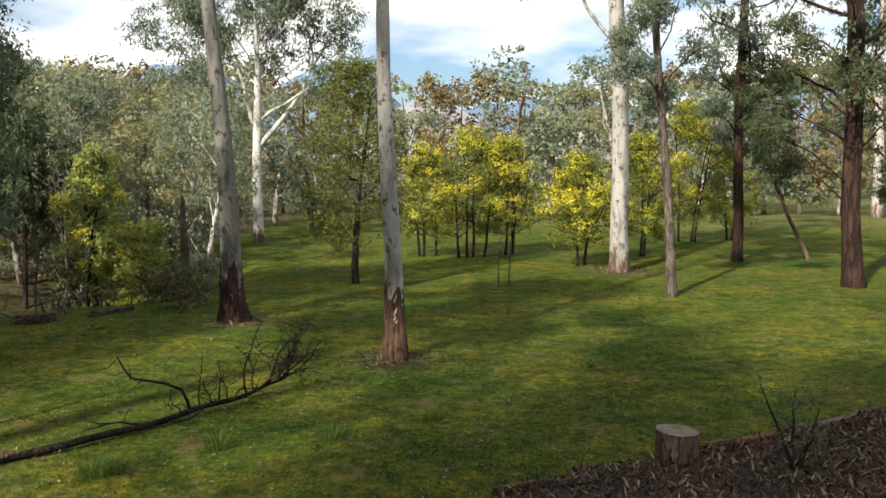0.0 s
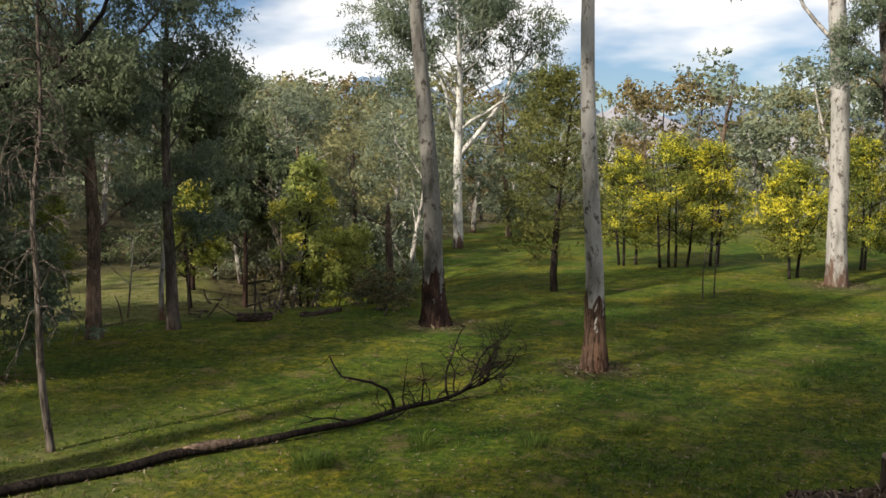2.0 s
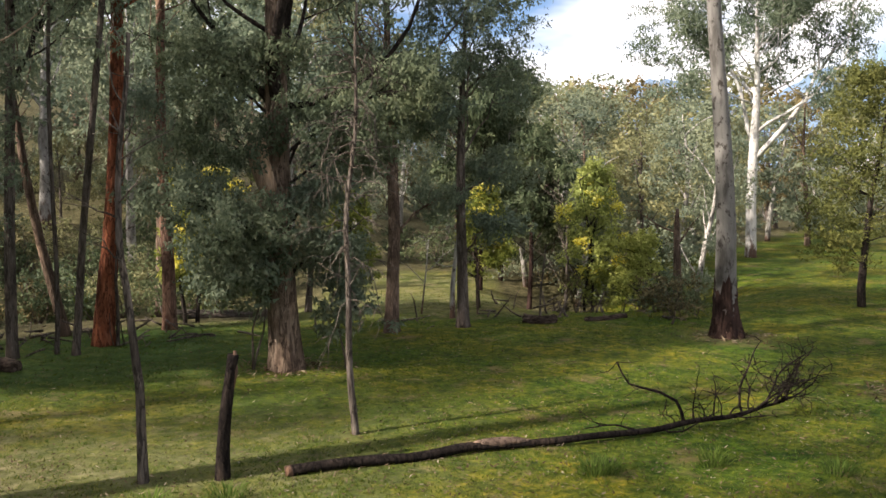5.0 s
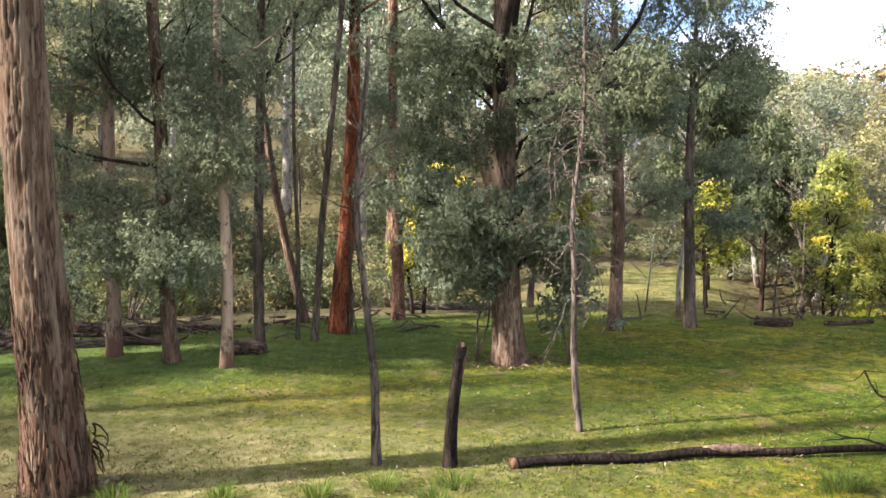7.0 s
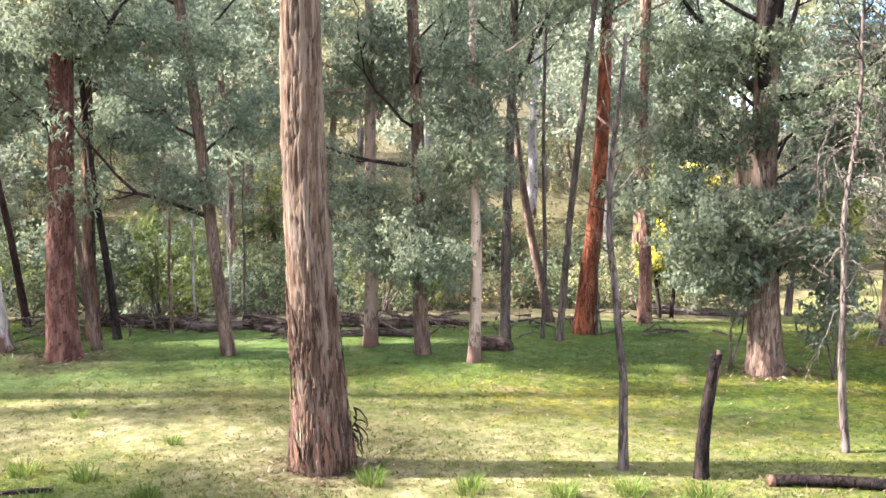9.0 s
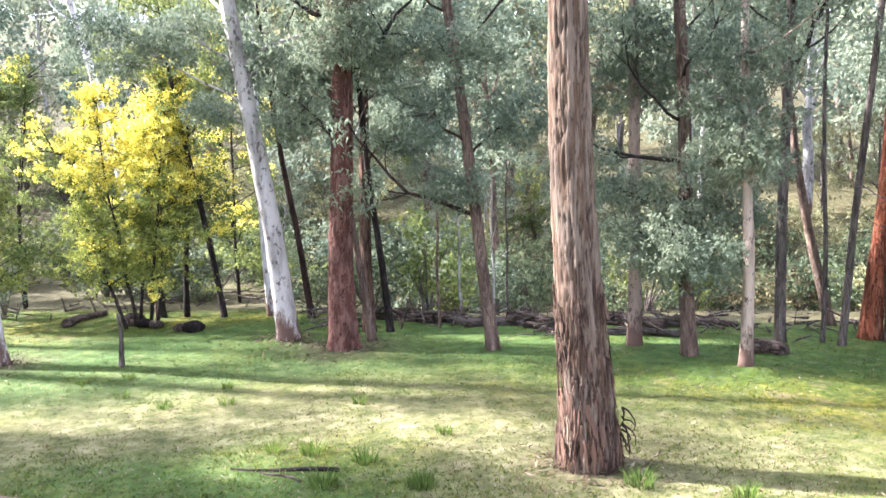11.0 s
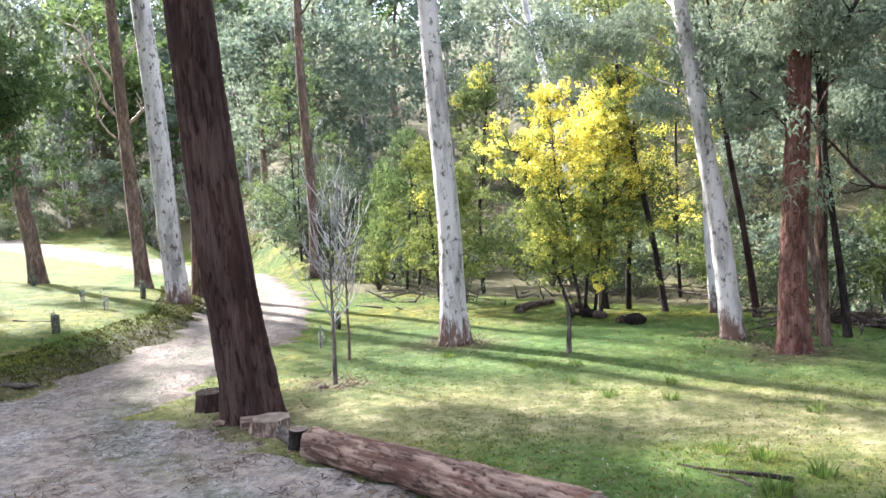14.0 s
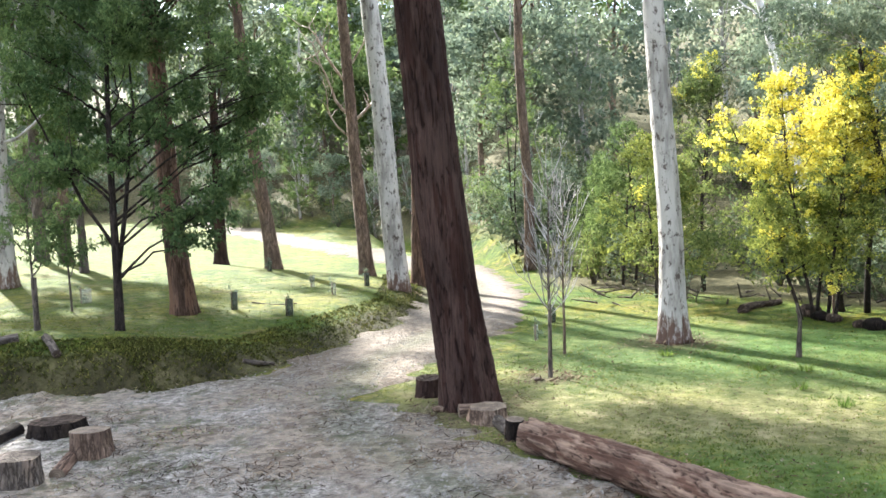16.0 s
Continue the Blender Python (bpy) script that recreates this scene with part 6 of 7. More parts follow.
def dead_pole(xy, pts, r0, r1, mat, label, seed, twigs=0, name="dead_sapling", low=0.3, tw_mat=None, sides=12, tl=(0.3, 0.8), category="tree", group="", up=0.4, tr=1.0, wob=0.2):
    """A thin bare stem through the points (dx, dy, z) > trunk, twig."""
    rng = np.random.default_rng(seed)
    ob = thing(name, (*xy, gz(*xy)), label, category, group)
    pts = np.array(pts, float)
    z = np.linspace(pts[0, 2], pts[-1, 2], 34)
    p = np.stack([np.interp(z, pts[:, 2], pts[:, 0]), np.interp(z, pts[:, 2], pts[:, 1]), z], axis=-1)
    p[1:-1, :2] = (p[:-2, :2] + 2 * p[1:-1, :2] + p[2:, :2]) / 4
    p[:, :2] += 0.012 * np.sin(z * 3.1 + seed)[:, None]
    q = np.linspace(0, 1, 34)
    part("trunk", tube(p, r0 + (r1 - r0) * q ** 0.8, sides, 0.07, rng, 0.3 if r0 > 0.05 else 0.0), mat, ob)
    for k in range(twigs):
        i = int(rng.integers(int(34 * low), 34))
        a = rng.uniform(0, 6.28)
        br = wander(rng, p[i], (math.cos(a), math.sin(a), rng.uniform(0.3, 1.0)), rng.uniform(*tl), 7, up, wob)
        geo = [tube(br, np.linspace(0.011, 0.004, 7) * tr, 5)]
        for _ in range(4):
            j = int(rng.integers(2, 7))
            sub = wander(rng, br[j], (br[j] - br[j - 1]) + rng.normal(0, 0.06, 3), rng.uniform(0.12, 0.4), 5, up, 0.2)
            geo.append(tube(sub, np.linspace(0.005, 0.002, 5), 4))
        part("twig", joined(geo), tw_mat or mat, ob)
    return ob


dead_pole((-7.52, 6.74), [(0, 0, -0.1), (0.0, 0.0, 0.3), (0.02, 0.03, 1.0), (-0.05, -0.03, 1.7), (-0.10, -0.11, 2.4), (-0.06, -0.06, 3.6), (0.0, 0.02, 4.6)], 0.058, 0.02, DEAD_WOOD, "crooked grey dead sapling standing on the lawn", 240, 11, low=0.5)
dead_pole((-6.62, 9.28), [(0, 0, -0.1), (-0.02, -0.02, 0.6), (-0.06, -0.04, 1.6), (-0.06, -0.04, 2.5), (0.02, 0.03, 3.6), (0.08, 0.06, 5.2)], 0.050, 0.016, DEAD_WOOD, "thin dead sapling tangled with bare dry twigs", 241, 64, low=0.34, tw_mat=DEAD_WOOD, up=-0.9, tl=(0.35, 1.0), tr=0.8, wob=0.42)
POST = dead_pole((-6.88, 7.25), [(0, 0, -0.1), (0.02, 0.02, 0.3), (0.05, 0.05, 0.8), (0.09, 0.09, 1.32)], 0.075, 0.058, CHARRED, "leaning charred wooden post with a split top", 242, 0, name="burnt_post", sides=16, category="post")
part("split_wood", tube(np.array([(0.10, 0.07, 0.9), (0.125, 0.10, 1.15), (0.12, 0.105, 1.36)]), [0.012, 0.03, 0.018], 8, 0.2, np.random.default_rng(2)), BARK_RED, POST, "bare tan split wood")
dead_pole((-17.32, -1.36), [(0, 0, -0.1), (0.0, 0.01, 0.3), (0.0, 0.02, 0.62), (0.0, -0.04, 0.95)], 0.06, 0.025, DEAD_WOOD, "old grey broken stake standing in the lawn", 243, 0, name="wooden_stake", sides=8, category="stake")
BARE = [((-14.73, -5.08), 3.3, 0.045, 34, "leafless young tree ringed with bark litter"), ((-16.9, -5.53), 2.9, 0.035, 30, "leafless pale-twigged sapling in the grass")]
for k, (xy, h, r, n, label) in enumerate(BARE):
    dead_pole(xy, [(0, 0, -0.1), (0.0, 0.0, h * 0.3), (-0.03, 0.02, h * 0.7), (-0.02, 0.04, h)], r, 0.006, BARK_GREY if k == 0 else BARK_TAN, label, 250 + k, n, "bare_sapling", 0.35, GUM_GREY if k == 0 else GUM_PALE, 9, (0.5, 1.25), group="bare saplings", up=1.3)
for k, (sx, sy) in enumerate([(1.38, 22.9), (1.66, 23.1)]):
    dead_pole((sx, sy), [(0, 0, -0.1), (0.0, 0.0, 0.6), (0.03, 0.0, 1.25)], 0.022, 0.01, BARK_GREY, "thin leafless sapling stem on the far lawn", 255 + k, 3, "bare_sapling", 0.5, group="bare saplings", sides=7, tl=(0.1, 0.3))
for k, (sx, sy, h, r, ln) in enumerate([(-10.0, 17.7, 2.0, 0.07, 0.15), (-8.4, 18.9, 1.6, 0.03, 0.1), (-9.7, 18.4, 1.8, 0.03, -0.1), (-10.9, 17.9, 1.7, 0.025, 0.2), (-13.95, 11.9, 3.0, 0.04, 0.1), (-18.9, 4.9, 3.4, 0.04, 0.1), (-19.6, 5.6, 3.0, 0.035, -0.1), (-20.2, 6.9, 3.6, 0.035, 0.1), (-23.0, -1.0, 1.3, 0.03, -0.3), (-19.4, 6.3, 3.2, 0.03, 0.0)]):
    dead_pole((sx, sy), [(0, 0, -0.1), (ln * 0.3, 0.0, h * 0.4), (ln, 0.02, h)], r, r * 0.5, (GUM_GREY, DEAD_WOOD, BARK_TAN)[k % 3], "slim bare stem at the woodland edge", 260 + k, 4, "dead_sapling", 0.4, group="bare woodland stems", sides=8)
dead_pole((-13.6, 17.2), [(0, 0, -0.1), (0.1, 0, 2.0), (0.0, 0.1, 4.5)], 0.09, 0.03, DEAD_WOOD, "grey dead tree with spreading bare twigs", 275, 26, "dead_tree", 0.3, sides=10, tl=(0.8, 1.8))
dead_pole((-9.6, 23.2), [(0, 0, -0.1), (0.1, 0, 1.6), (0.0, 0.1, 3.2)], 0.07, 0.02, DEAD_WOOD, "grey dead tree with spreading bare twigs", 276, 24, "dead_tree", 0.3, sides=10, tl=(0.6, 1.4))

# logs and debris along the wood's edge
for k, (a, b, r) in enumerate([((-20.1, 4.6), (-19.2, 5.5), 0.17), ((-19.9, 5.2), (-18.6, 5.5), 0.11), ((-18.6, 6.4), (-17.7, 7.0), 0.20), ((-17.9, 7.9), (-16.6, 9.0), 0.19), ((-17.6, 8.6), (-16.6, 9.6), 0.12), ((-20.9, 3.9), (-20.2, 4.7), 0.20), ((-19.2, 6.0), (-18.5, 7.2), 0.10), ((-18.9, 5.6), (-18.2, 6.6), 0.13), ((-16.9, 9.4), (-16.3, 10.4), 0.11), ((-18.0, 6.5), (-17.2, 6.9), 0.08), ((-15.6, 14.6), (-13.7, 16.8), 0.13), ((-8.25, 17.7), (-7.7, 18.1), 0.13), ((-7.3, 18.8), (-6.6, 19.6), 0.07), ((-16.9, 7.2), (-15.4, 8.9), 0.09), ((-13.9, 9.1), (-13.5, 9.5), 0.16), ((-22.6, -3.0), (-24.5, -2.4), 0.12)]):
    log_thing("fallen_log", a, b, r, r * 0.8, (ROTTEN, DEAD_WOOD, ROTTEN)[k % 3], "old rotting log lying at the woodland edge", "log", 280 + k, 20, 0.08, "woodland logs", 0.09, split=0.4, sink=0.5, end_mat=ROTTEN)
for k, (x, y, s) in enumerate([(-22.4, -1.5, 0.55), (-21.9, -1.2, 0.42), (-21.7, -0.95, 0.36), (-20.7, -0.15, 0.50), (-20.95, -0.4, 0.34)]):
    rock((x, y), s, 291 + k, "dark rotten chunk of a broken log", 0.62, (ROTTEN, CHARRED)[k % 2], "rotten_log", "log")
log_thing("branch_piece", (-18.9, -14.4), (-19.3, -13.3), 0.026, 0.012, DEAD_WOOD, "pale fallen branch on the grassy slope", "branch", 297, 8, 0.10)
log_thing("branch_piece", (-14.0, -10.9), (-14.5, -10.55), 0.05, 0.04, DEAD_WOOD, "short grey branch on the edge of the drive", "branch", 298, 8, 0.03)


log_thing("timber_offcut", (-11.38, -12.75), (-11.85, -13.55), 0.075, 0.07, DEAD_WOOD, "grey timber offcut leaning on the cut bank", "timber", 341, 12, 0.01, rough=0.04, sink=0.2, end_mat=ROTTEN)
log_thing("timber_offcut", (-10.95, -14.35), (-11.6, -13.95), 0.09, 0.085, DEAD_WOOD, "short weathered log lying on top of the bank", "timber", 342, 14, 0.01, rough=0.05, sink=0.3, end_mat=ROTTEN)


def debris_sticks():
    """Heaped sticks and dry stalks at the foot of the wood."""
    rng = np.random.default_rng(299)
    geo = []
    for a0, a1, r0, r1, n in ((70, 84, 19.2, 21.2, 100), (56, 70, 17.8, 20, 90), (42, 56, 18, 20.5, 60), (15, 27, 19.8, 23.5, 45), (84, 106, 24, 27, 90), (26, 40, 18.6, 21, 10)):
        for _ in range(n):
            a, r = radians(rng.uniform(a0, a1)), rng.uniform(r0, r1)
            x, y = -r * math.sin(a), r * math.cos(a)
            flat = rng.uniform() < (0.35 if a0 == 15 else 0.8)
            way = rng.normal(0, 1, 3) * np.array([1, 1, 0.16]) + (np.array([0, 0, 0.1]) if flat else np.array([0, 0, 2.2]))
            st = wander(rng, (x, y, gz(x, y) + (rng.uniform(0.0, 0.3) if flat else -0.05)), way, rng.uniform(0.2, 0.8), 5, -0.05 if flat else 0.1, 0.1)
            st[:, 2] = np.maximum(st[:, 2], gz(x, y) - 0.05)
            geo.append(tube(st, np.linspace(0.022, 0.008, 5) * rng.uniform(0.4, 1.7), 5))
    tagged(part("fallen_sticks", joined(geo), DEAD_WOOD), "grey fallen sticks and dry stalks along the wood", "sticks", kind="stuff")


debris_sticks()


# ------------------------------------------------------------ tree guards and posts on the slope
def guard(xy, dia, h, mat, label, seed, plant=True):
    """A planted seedling's sleeve > sleeve, stake, seedling."""
    rng = np.random.default_rng(seed)
    ob = thing("tree_guard", (*xy, gz(*xy)), label, "tree guard", "tree guards")
    a = np.linspace(0, 2 * math.pi, 13)[:-1] + 0.2
    wob = 1 + 0.12 * np.cos(3 * a)
    ring = np.stack([np.cos(a) * dia / 2 * wob, np.sin(a) * dia / 2 * wob], axis=-1)
    inner = ring * 0.95
    v = np.concatenate([np.column_stack([ring, np.full(12, -0.03)]), np.column_stack([ring * 1.04, np.full(12, h)]), np.column_stack([inner * 1.04, np.full(12, h)]), np.column_stack([inner, np.full(12, -0.03)])])
    f = []
    for k in range(3):
        for j in range(12):
            f.append((k * 12 + j, k * 12 + (j + 1) % 12, (k + 1) * 12 + (j + 1) % 12, (k + 1) * 12 + j))
    part("sleeve", (v, np.array(f)), mat, ob)
    part("stake", tube(np.array([(dia * 0.55, 0, -0.1), (dia * 0.56, 0.01, h * 1.15)]), [0.012, 0.012], 6), BARK_TAN, ob)
    if plant:
        st = wander(rng, (0, 0, 0), (0.1, 0, 1), h * 1.3, 6, 0.2, 0.1)
        ob2 = part("seedling", leaves(rng, st[2:], 16, 0.14, 0.08), LEAF_GUM, ob)
        ob2["kind"] = "stuff"


for k, (xy, d, h, m, label) in enumerate([((-17.96, -14.19), 0.16, 0.42, SLEEVE_GREEN, "dark green mesh guard round a seedling"), ((-17.93, -12.57), 0.18, 0.40, SLEEVE_GREEN, "dark green mesh guard round a seedling"), ((-23.85, -13.9), 0.16, 0.40, SLEEVE_GREEN, "green mesh guard beside the pale gum"), ((-16.71, -17.74), 0.26, 0.36, SLEEVE, "wide pale plastic guard on the slope"), ((-21.2, -13.4), 0.13, 0.32, SLEEVE, "pale translucent plastic tree guard"), ((-22.6, -15.0), 0.13, 0.34, SLEEVE, "pale translucent plastic tree guard"), ((-18.3, -6.6), 0.10, 0.34, SLEEVE, "pale tree guard by the drive's grass verge"), ((-20.6, -7.0), 0.14, 0.36, SLEEVE_GREEN, "dark tree guard by the drive's grass verge"), ((-26.0, -19.0), 0.16, 0.36, SLEEVE_GREEN, "dark green guard high on the slope")]):
    guard(xy, d, h, m, label, 310 + k)
dead_pole((-12.4, -14.4), [(0, 0, -0.1), (0, 0, 0.5), (0.0, 0.0, 1.0)], 0.055, 0.052, DEAD_WOOD, "square grey timber post on the bank", 320, 0, "timber_post", sides=6, category="post")
gum((-12.9, -15.0), 0.06, 0.04, 1.6, (0.03, 0.02), 2.9, BARK_GREY, "tall thin young wattle behind a post", 321, (0.9, 9, 0.7, 16, 0.09, 0.22), LEAF_FERN, sides=8, name="young_wattle", group="", lobes=0)
gum((-15.6, -17.0), 0.06, 0.04, 1.2, (0.02, 0.0), 2.2, BARK_GREY, "young planted tree with soft foliage", 322, (0.7, 9, 0.7, 20, 0.09, 0.22), LEAF_FERN, sides=8, name="young_tree", group="", lobes=0)
shrub((3.55, 9.35), 0.75, 1.05, 323, LEAF_DARK, "sparse dark twiggy shrub in the mulched bed", "garden_shrub", 30, 0.042, 1.3, "", stems=4, stem_mat=BARK_BLACK)


def bark_strips(tree, r, seed, n, z0, z1, path):
    """Shaggy strips hanging on a stringybark's trunk, joined, too many to pick apart."""
    rng = np.random.default_rng(seed)
    geo = []
    for _ in range(n):
        z, a = z0 + (z1 - z0) * rng.uniform() ** 2.0, rng.uniform(0, 6.28)
        ln, w = rng.uniform(0.12, 0.42), rng.uniform(0.008, 0.024)
        rad = r * np.interp(z, [0, 0.35, 1.2, 5], [1.32, 1.12, 1.0, 0.80])
        c, s = math.cos(a), math.sin(a)
        rows = []
        curl = rng.uniform(0.0, 0.035)
        for k in range(4):
            q = k / 3
            o = rad + 0.004 + curl * q ** 2
            zz = z + ln * (1 - q)
            cx, cy = np.interp(zz, path[:, 2], path[:, 0]), np.interp(zz, path[:, 2], path[:, 1])
            ww = w * (1 - 0.5 * q)
            tx = 0.02 * math.sin(q * 3 + a * 5)
            rows += [(cx + c * o - s * (tx - ww), cy + s * o + c * (tx - ww), zz), (cx + c * (o + 0.008) - s * tx, cy + s * (o + 0.008) + c * tx, zz), (cx + c * o - s * (tx + ww), cy + s * o + c * (tx + ww), zz)]
        f = []
        for k in range(3):
            for j in range(2):
                f.append((k * 3 + j, k * 3 + j + 1, k * 3 + j + 4, k * 3 + j + 3))
        geo.append((np.array(rows), np.array(f)))
    ob = part("shaggy_bark", joined(geo), BARK_RED, tree, "shaggy hanging strips of bark")
    ob["kind"] = "stuff"


for ob in list(bpy.data.objects):
    if ob.parent is None and "stringybark" in str(ob.get("label", "")):
        bark_strips(ob, 0.268, 330, 330, 0.0, 1.7, trunk_path(20, (-0.04, -0.10), 4.9, (), 0.05, 134))
        rng_s = np.random.default_rng(331)
        for _ in range(9):
            st = wander(rng_s, (0.20 + rng_s.uniform(0, 0.08), 0.26, rng_s.uniform(0.25, 0.7)), (0.5, 0.7, rng_s.uniform(-0.5, 0.2)), rng_s.uniform(0.25, 0.45), 7, -1.2, 0.35)
            part("loose_bark", tube(st, np.linspace(0.012, 0.004, 7), 5), BARK_DARK, ob)


# ------------------------------------------------------------ grass, litter, chips
def scatter(rng, n, a0, a1, r0, r1, power=1.0):
    a = np.radians(rng.uniform(a0, a1, n))
    r = r0 * (r1 / r0) ** (rng.uniform(0, 1, n) ** power)
    return -r * np.sin(a), r * np.cos(a)


def on_lawn(x, y):
    return (road_depth(x, y) < 0.05) & (inside(x, y, BED) < 0.0) & (litter_share(x, y) < 0.55)


def blades(rng, x, y, h, w, lean=0.5, per=3):
    n = len(x)
    x, y = np.repeat(x, per), np.repeat(y, per)
    h = np.repeat(h, per) * rng.uniform(0.6, 1.25, n * per)
    x = x + rng.normal(0, 0.02, n * per)
    y = y + rng.normal(0, 0.02, n * per)
    z = ground_z(x, y)
    a = rng.uniform(0, 6.28, n * per)
    b = rng.uniform(0, 6.28, n * per)
    wx, wy = np.cos(a) * w * 0.5, np.sin(a) * w * 0.5
    lx, ly = np.cos(b) * h * lean * rng.uniform(0.2, 1.2, n * per), np.sin(b) * h * lean * rng.uniform(0.2, 1.2, n * per)
    v = np.stack([np.stack([x - wx, y - wy, z - 0.005], -1), np.stack([x + wx, y + wy, z - 0.005], -1), np.stack([x + lx, y + ly, z + h], -1)], axis=1).reshape(-1, 3)
    return v, np.arange(len(v)).reshape(-1, 3)


def grow_grass():
    rng = np.random.default_rng(500)
    x, y = scatter(rng, 105000, -28, 143, 7.2, 30, 0.85)
    k = on_lawn(x, y)
    x, y = x[k], y[k]
    patch = 0.5 + 0.5 * np.sin(x * 1.1 + 2 * np.sin(y * 0.7)) * np.sin(y * 1.3 + 1)
    keep = rng.uniform(0, 1, len(x)) < 0.45 + 0.55 * patch
    x, y, patch = x[keep], y[keep], patch[keep]
    g = blades(rng, x, y, 0.018 + 0.022 * patch, 0.011, 1.3)
    tagged(part("grass", g, GRASS_BLADE, smooth=False), "short green and straw-coloured lawn grass", "grass", kind="stuff")
    # clumps of taller grass all over the turf
    x, y = scatter(rng, 11000, -28, 143, 7.2, 24, 0.9)
    k = on_lawn(x, y) & (rng.uniform(0, 1, len(x)) > 1.25 * dry_sunlit_share(x, y))
    g = blades(rng, x[k], y[k], rng.uniform(0.018, 0.05, k.sum()), 0.012, 1.9, 6)
    tagged(part("grass_clumps", g, TUSSOCK, smooth=False), "small clumps of taller green grass in the lawn", "grass", kind="stuff")
    # sparse weeds along the middle of the yard
    x, y = scatter(rng, 16000, 96, 146, 9.0, 17, 0.9)
    w = np.sin(x * 2.3 + 1.5 * np.sin(y * 1.7)) * np.sin(y * 1.9 + x * 0.7)
    k = (road_depth(x, y) > 0.05) & (np.abs(y + 8.6 + 0.25 * (x + 9.5)) < 1.5) & (w > rng.uniform(-0.2, 0.9, len(x)))
    g = blades(rng, x[k], y[k], rng.uniform(0.06, 0.095, k.sum()), 0.010, 1.4, 4)
    tagged(part("weeds", g, TUSSOCK, smooth=False), "sparse low weeds growing through the gravel yard", "weeds", kind="stuff")
    # the rough verge on the bank's lip
    t = rng.uniform(0, 1, 8500)
    seg = BANK[1:-1]
    pos = t * (len(seg) - 1)
    i = np.minimum(pos.astype(int), len(seg) - 2)
    fr = (pos - i)[:, None]
    p = seg[i] + (seg[i + 1] - seg[i]) * fr
    e = seg[i + 1] - seg[i]
    nrm = np.stack([-e[:, 1], e[:, 0]], -1) / np.linalg.norm(e, axis=1)[:, None]
    p = p + nrm * rng.uniform(-0.1, 1.5, (len(p), 1))
    g = blades(rng, p[:, 0], p[:, 1], rng.uniform(0.015, 0.07, len(p)), 0.024, 1.5, 4)
    tagged(part("bank_moss", g, MOSS, smooth=False), "yellow-green moss and rough grass on the cut bank", "moss", kind="stuff")


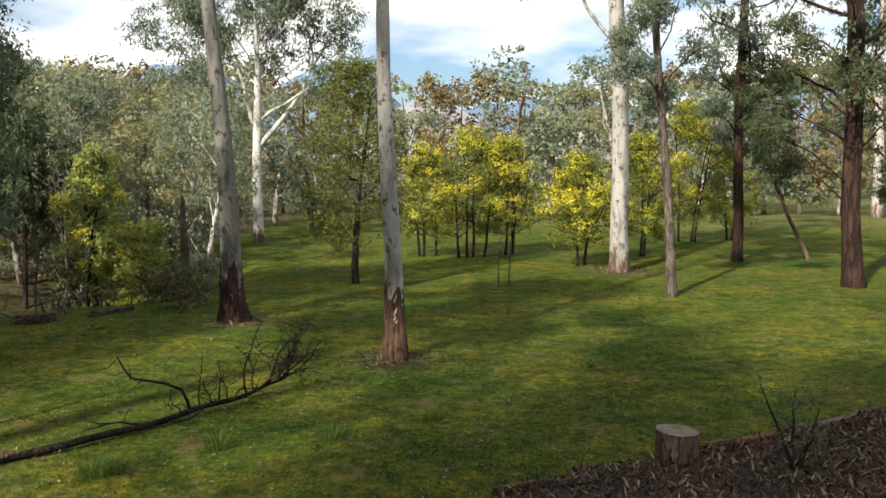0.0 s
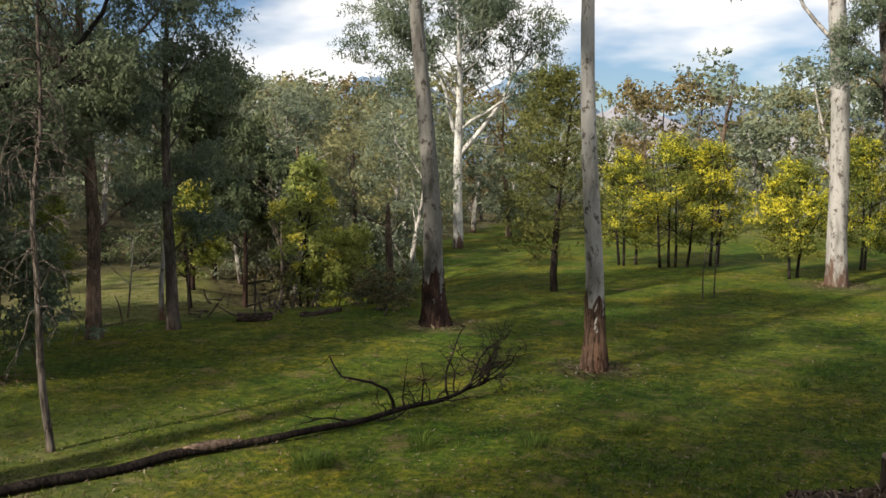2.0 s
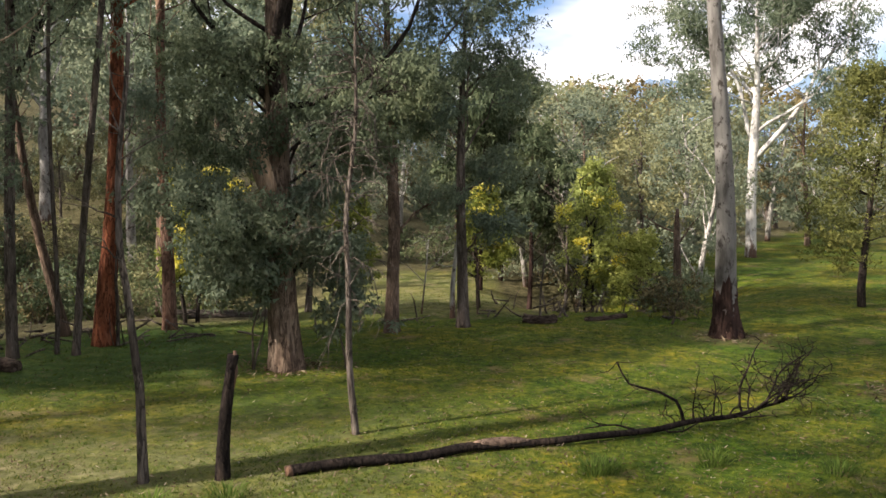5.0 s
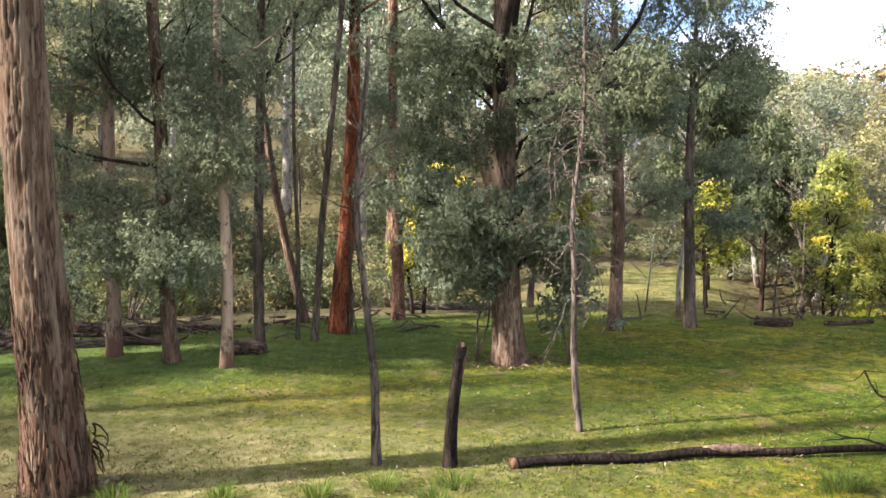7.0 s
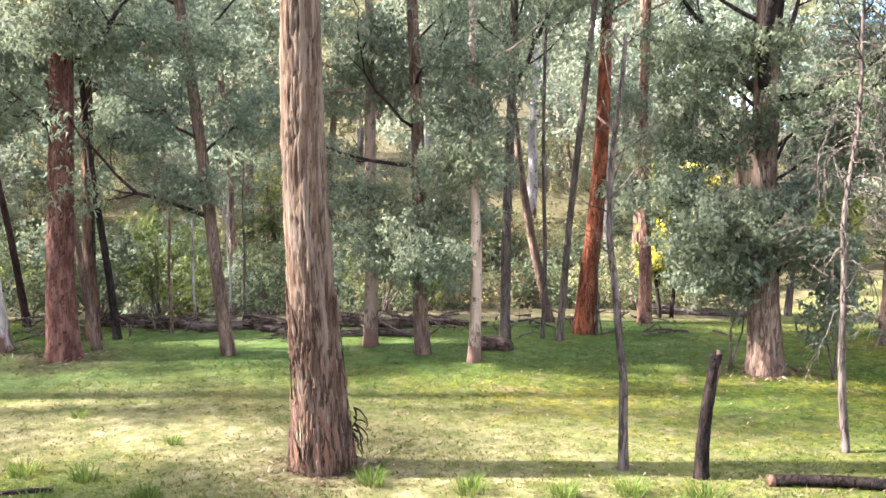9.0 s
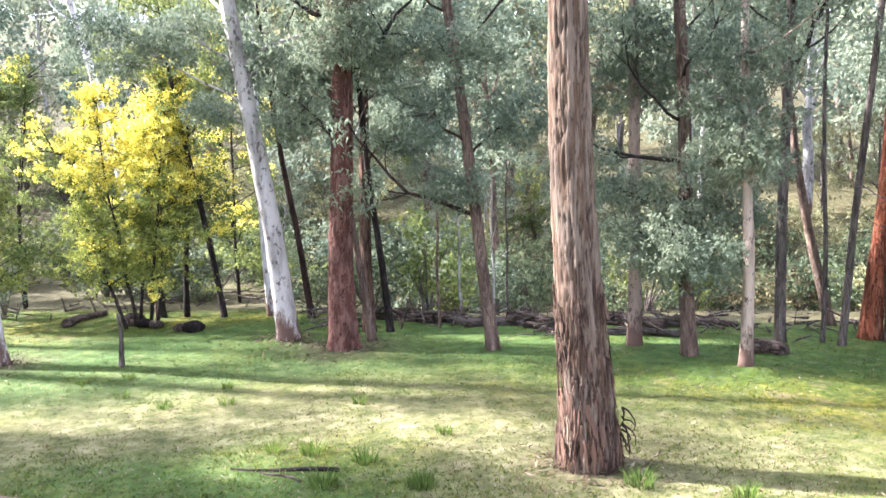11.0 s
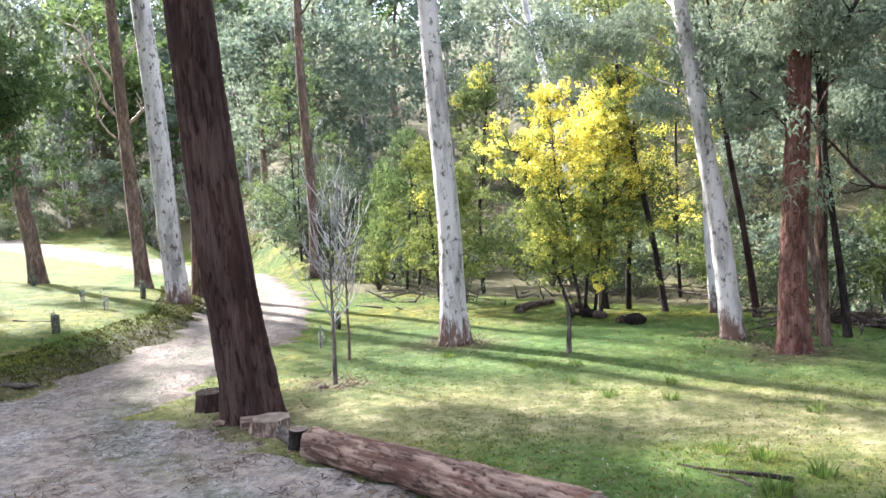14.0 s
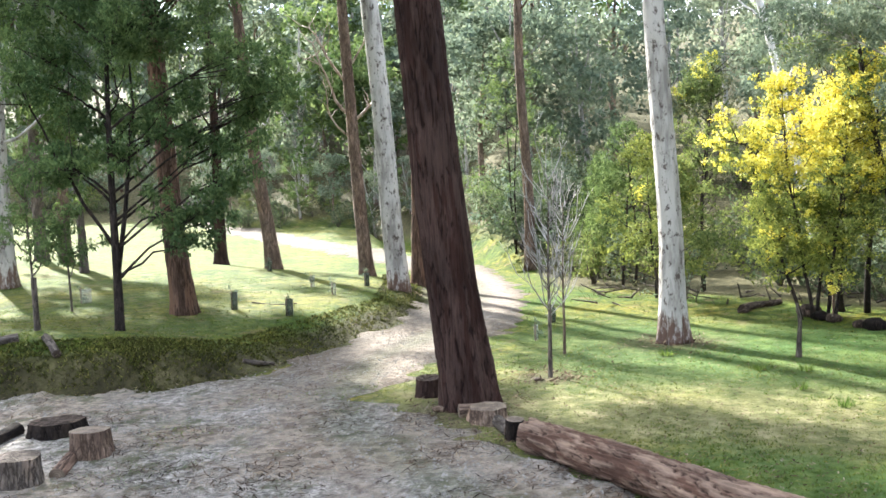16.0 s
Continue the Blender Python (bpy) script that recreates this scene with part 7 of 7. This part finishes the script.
def drop_litter():
    rng = np.random.default_rng(510)

    def flat_leaves(x, y, size, slim, tilt=0.25, lift=0.006):
        n = len(x)
        z = ground_z(x, y) + lift
        a = rng.uniform(0, 6.28, n)
        ln = size * rng.uniform(0.5, 1.4, n)
        d = np.stack([np.cos(a), np.sin(a), rng.normal(0, tilt, n)], -1) * ln[:, None]
        q = np.stack([-np.sin(a), np.cos(a), rng.normal(0, tilt, n)], -1) * (ln * slim)[:, None]
        p = np.stack([x, y, z + np.abs(d[:, 2]) * 0.5], -1)
        v = np.stack([p - d / 2, p + q / 2, p + d / 2, p - q / 2], axis=1).reshape(-1, 3)
        return v, np.arange(len(v)).reshape(-1, 4)

    x, y = scatter(rng, 56000, -28, 143, 7.2, 28, 0.9)
    k = inside(x, y, BED) < 0
    g1 = flat_leaves(x[k], y[k], 0.055, 0.28, lift=0.02)
    tagged(part("leaf_litter", g1, LITTER, smooth=False), "brown and pale fallen gum leaves on the grass", "leaf litter", kind="stuff")
    # leaves and bark gathered round the feet of the trees
    geo = []
    for tx, ty, w in ((-9.3, 4.1, 0.9), (-18.6, -3.8, 1.1), (-0.78, 14.8, 0.7), (-12.3, -5.5, 1.0), (-14.7, -5.1, 0.8), (-17.5, 2.6, 1.1), (5.0, 25.9, 1.1), (-4.1, 18.1, 0.9), (-18.7, 1.7, 0.8), (-9.7, 11.8, 0.9), (-24.1, -12.9, 1.2)):
        d, a = 0.25 + np.abs(rng.normal(0, 0.45, 330)) * w, rng.uniform(0, 6.28, 330)
        geo.append(flat_leaves(tx + d * np.cos(a), ty + d * np.sin(a), 0.11, 0.22, 0.3, 0.02))
    tagged(part("bark_flakes", joined(geo), LITTER, smooth=False), "shed bark and brown leaves round the tree feet", "bark litter", kind="stuff")
    x, y = scatter(rng, 40000, 96, 146, 7.2, 22, 0.9)
    k = road_depth(x, y) > -0.15
    w = 0.5 + 0.5 * np.sin(x * 1.9 + np.sin(y * 1.4) * 2) * np.sin(y * 2.1 + x * 0.5)
    k &= rng.uniform(0, 1, len(x)) < w ** 1.5
    g = flat_leaves(x[k], y[k], 0.15, 0.10, 0.08, 0.055)
    tagged(part("bark_litter", g, CHIPS, smooth=False), "dark bark shreds and twigs strewn on the gravel", "bark litter", kind="stuff")
    n = 40000
    x, y = rng.uniform(0.2, 7.5, n), rng.uniform(7.0, 13, n)
    k = inside(x, y, BED) > 0.05
    g = flat_leaves(x[k], y[k], 0.085, 0.22, 0.5, 0.08)
    tagged(part("mulch_chips", g, CHIPS, smooth=False), "coarse dark bark chips covering the bed", "mulch", kind="stuff")
    # loose stones on the drive
    x, y = scatter(rng, 15000, 96, 146, 7.2, 24, 0.8)
    k = road_depth(x, y) > 0.1
    x, y = x[k], y[k]
    s = rng.uniform(0.008, 0.03, len(x))
    z = ground_z(x, y) + 0.045 + s * 0.2
    off = np.array([(1, 0, 0), (0, 1, 0), (-1, 0, 0), (0, -1, 0), (0, 0, 0.8)])
    rot = rng.uniform(0, 6.28, len(x))
    c, sn = np.cos(rot), np.sin(rot)
    o = off[None] * s[:, None, None] * rng.uniform(0.6, 1.2, (len(x), 5, 1))
    v = np.stack([x[:, None] + o[..., 0] * c[:, None] - o[..., 1] * sn[:, None], y[:, None] + o[..., 0] * sn[:, None] + o[..., 1] * c[:, None], z[:, None] + o[..., 2]], -1).reshape(-1, 3)
    b = (np.arange(len(x)) * 5)[:, None, None]
    f = (np.array([(0, 1, 4), (1, 2, 4), (2, 3, 4), (3, 0, 4)])[None] + b).reshape(-1, 3)
    tagged(part("loose_gravel", (v, f), PEBBLE, smooth=False), "loose pale gravel stones on the drive", "gravel", kind="stuff")


def tussock(xy, w, h, seed, n=90):
    rng = np.random.default_rng(seed)
    a, r = rng.uniform(0, 6.28, n), w * 0.35 * np.sqrt(rng.uniform(0, 1, n))
    x, y = r * np.cos(a), r * np.sin(a)
    ln = h * rng.uniform(0.6, 1.15, n)
    d = np.stack([np.cos(a) * 0.45, np.sin(a) * 0.45, np.ones(n)], -1) + rng.normal(0, 0.22, (n, 3))
    d /= np.linalg.norm(d, axis=1)[:, None]
    p0 = np.stack([x, y, np.full(n, -0.02)], -1)
    p1 = p0 + d * (ln * 0.6)[:, None]
    p2 = p0 + d * ln[:, None] + np.stack([np.cos(a), np.sin(a), -0.5 * np.ones(n)], -1) * (ln * 0.22)[:, None]
    q = np.cross(d, np.array([0, 0, 1.0]))
    q = q / (np.linalg.norm(q, axis=1)[:, None] + 1e-6) * 0.006
    v = np.stack([p0 - q, p0 + q, p1 + q * 0.8, p1 - q * 0.8, p2], axis=1).reshape(-1, 3)
    b = (np.arange(n) * 5)[:, None, None]
    f = (np.array([(0, 1, 2), (0, 2, 3), (3, 2, 4)])[None] + b).reshape(-1, 3)
    ob = part("grass_tussock", (v, f), TUSSOCK, smooth=False)
    ob.location = (*xy, gz(*xy))
    return tagged(ob, "tuft of long bright green grass on the lawn", "grass tuft", "grass tufts")


grow_grass()
drop_litter()
TUFTS = [(-6.88, 6.30), (-6.41, 6.83), (-3.52, 9.25), (-8.58, 4.28), (-10.33, 1.76), (-7.83, 5.00), (-9.31, 2.18), (-9.67, 1.21), (-13.80, 0.35), (-13.90, -0.53), (-14.85, -1.18), (-16.13, -1.90), (-16.2, -1.19), (-13.07, 2.18), (-11.10, 2.91), (-14.90, 0.36), (-11.06, 0.80), (-10.83, 1.25), (-17.15, -3.65), (-1.26, 10.49), (-0.12, 11.35), (2.22, 14.12), (-2.50, 10.21), (-3.41, 9.38), (0.41, 18.18), (-6.2, 6.3), (-7.2, 5.7)]
for k, xy in enumerate(TUFTS):
    big = math.hypot(*xy) < 11
    tussock(xy, 0.42 if big else 0.30, 0.22 if big else 0.17, 600 + k, 110 if big else 60)
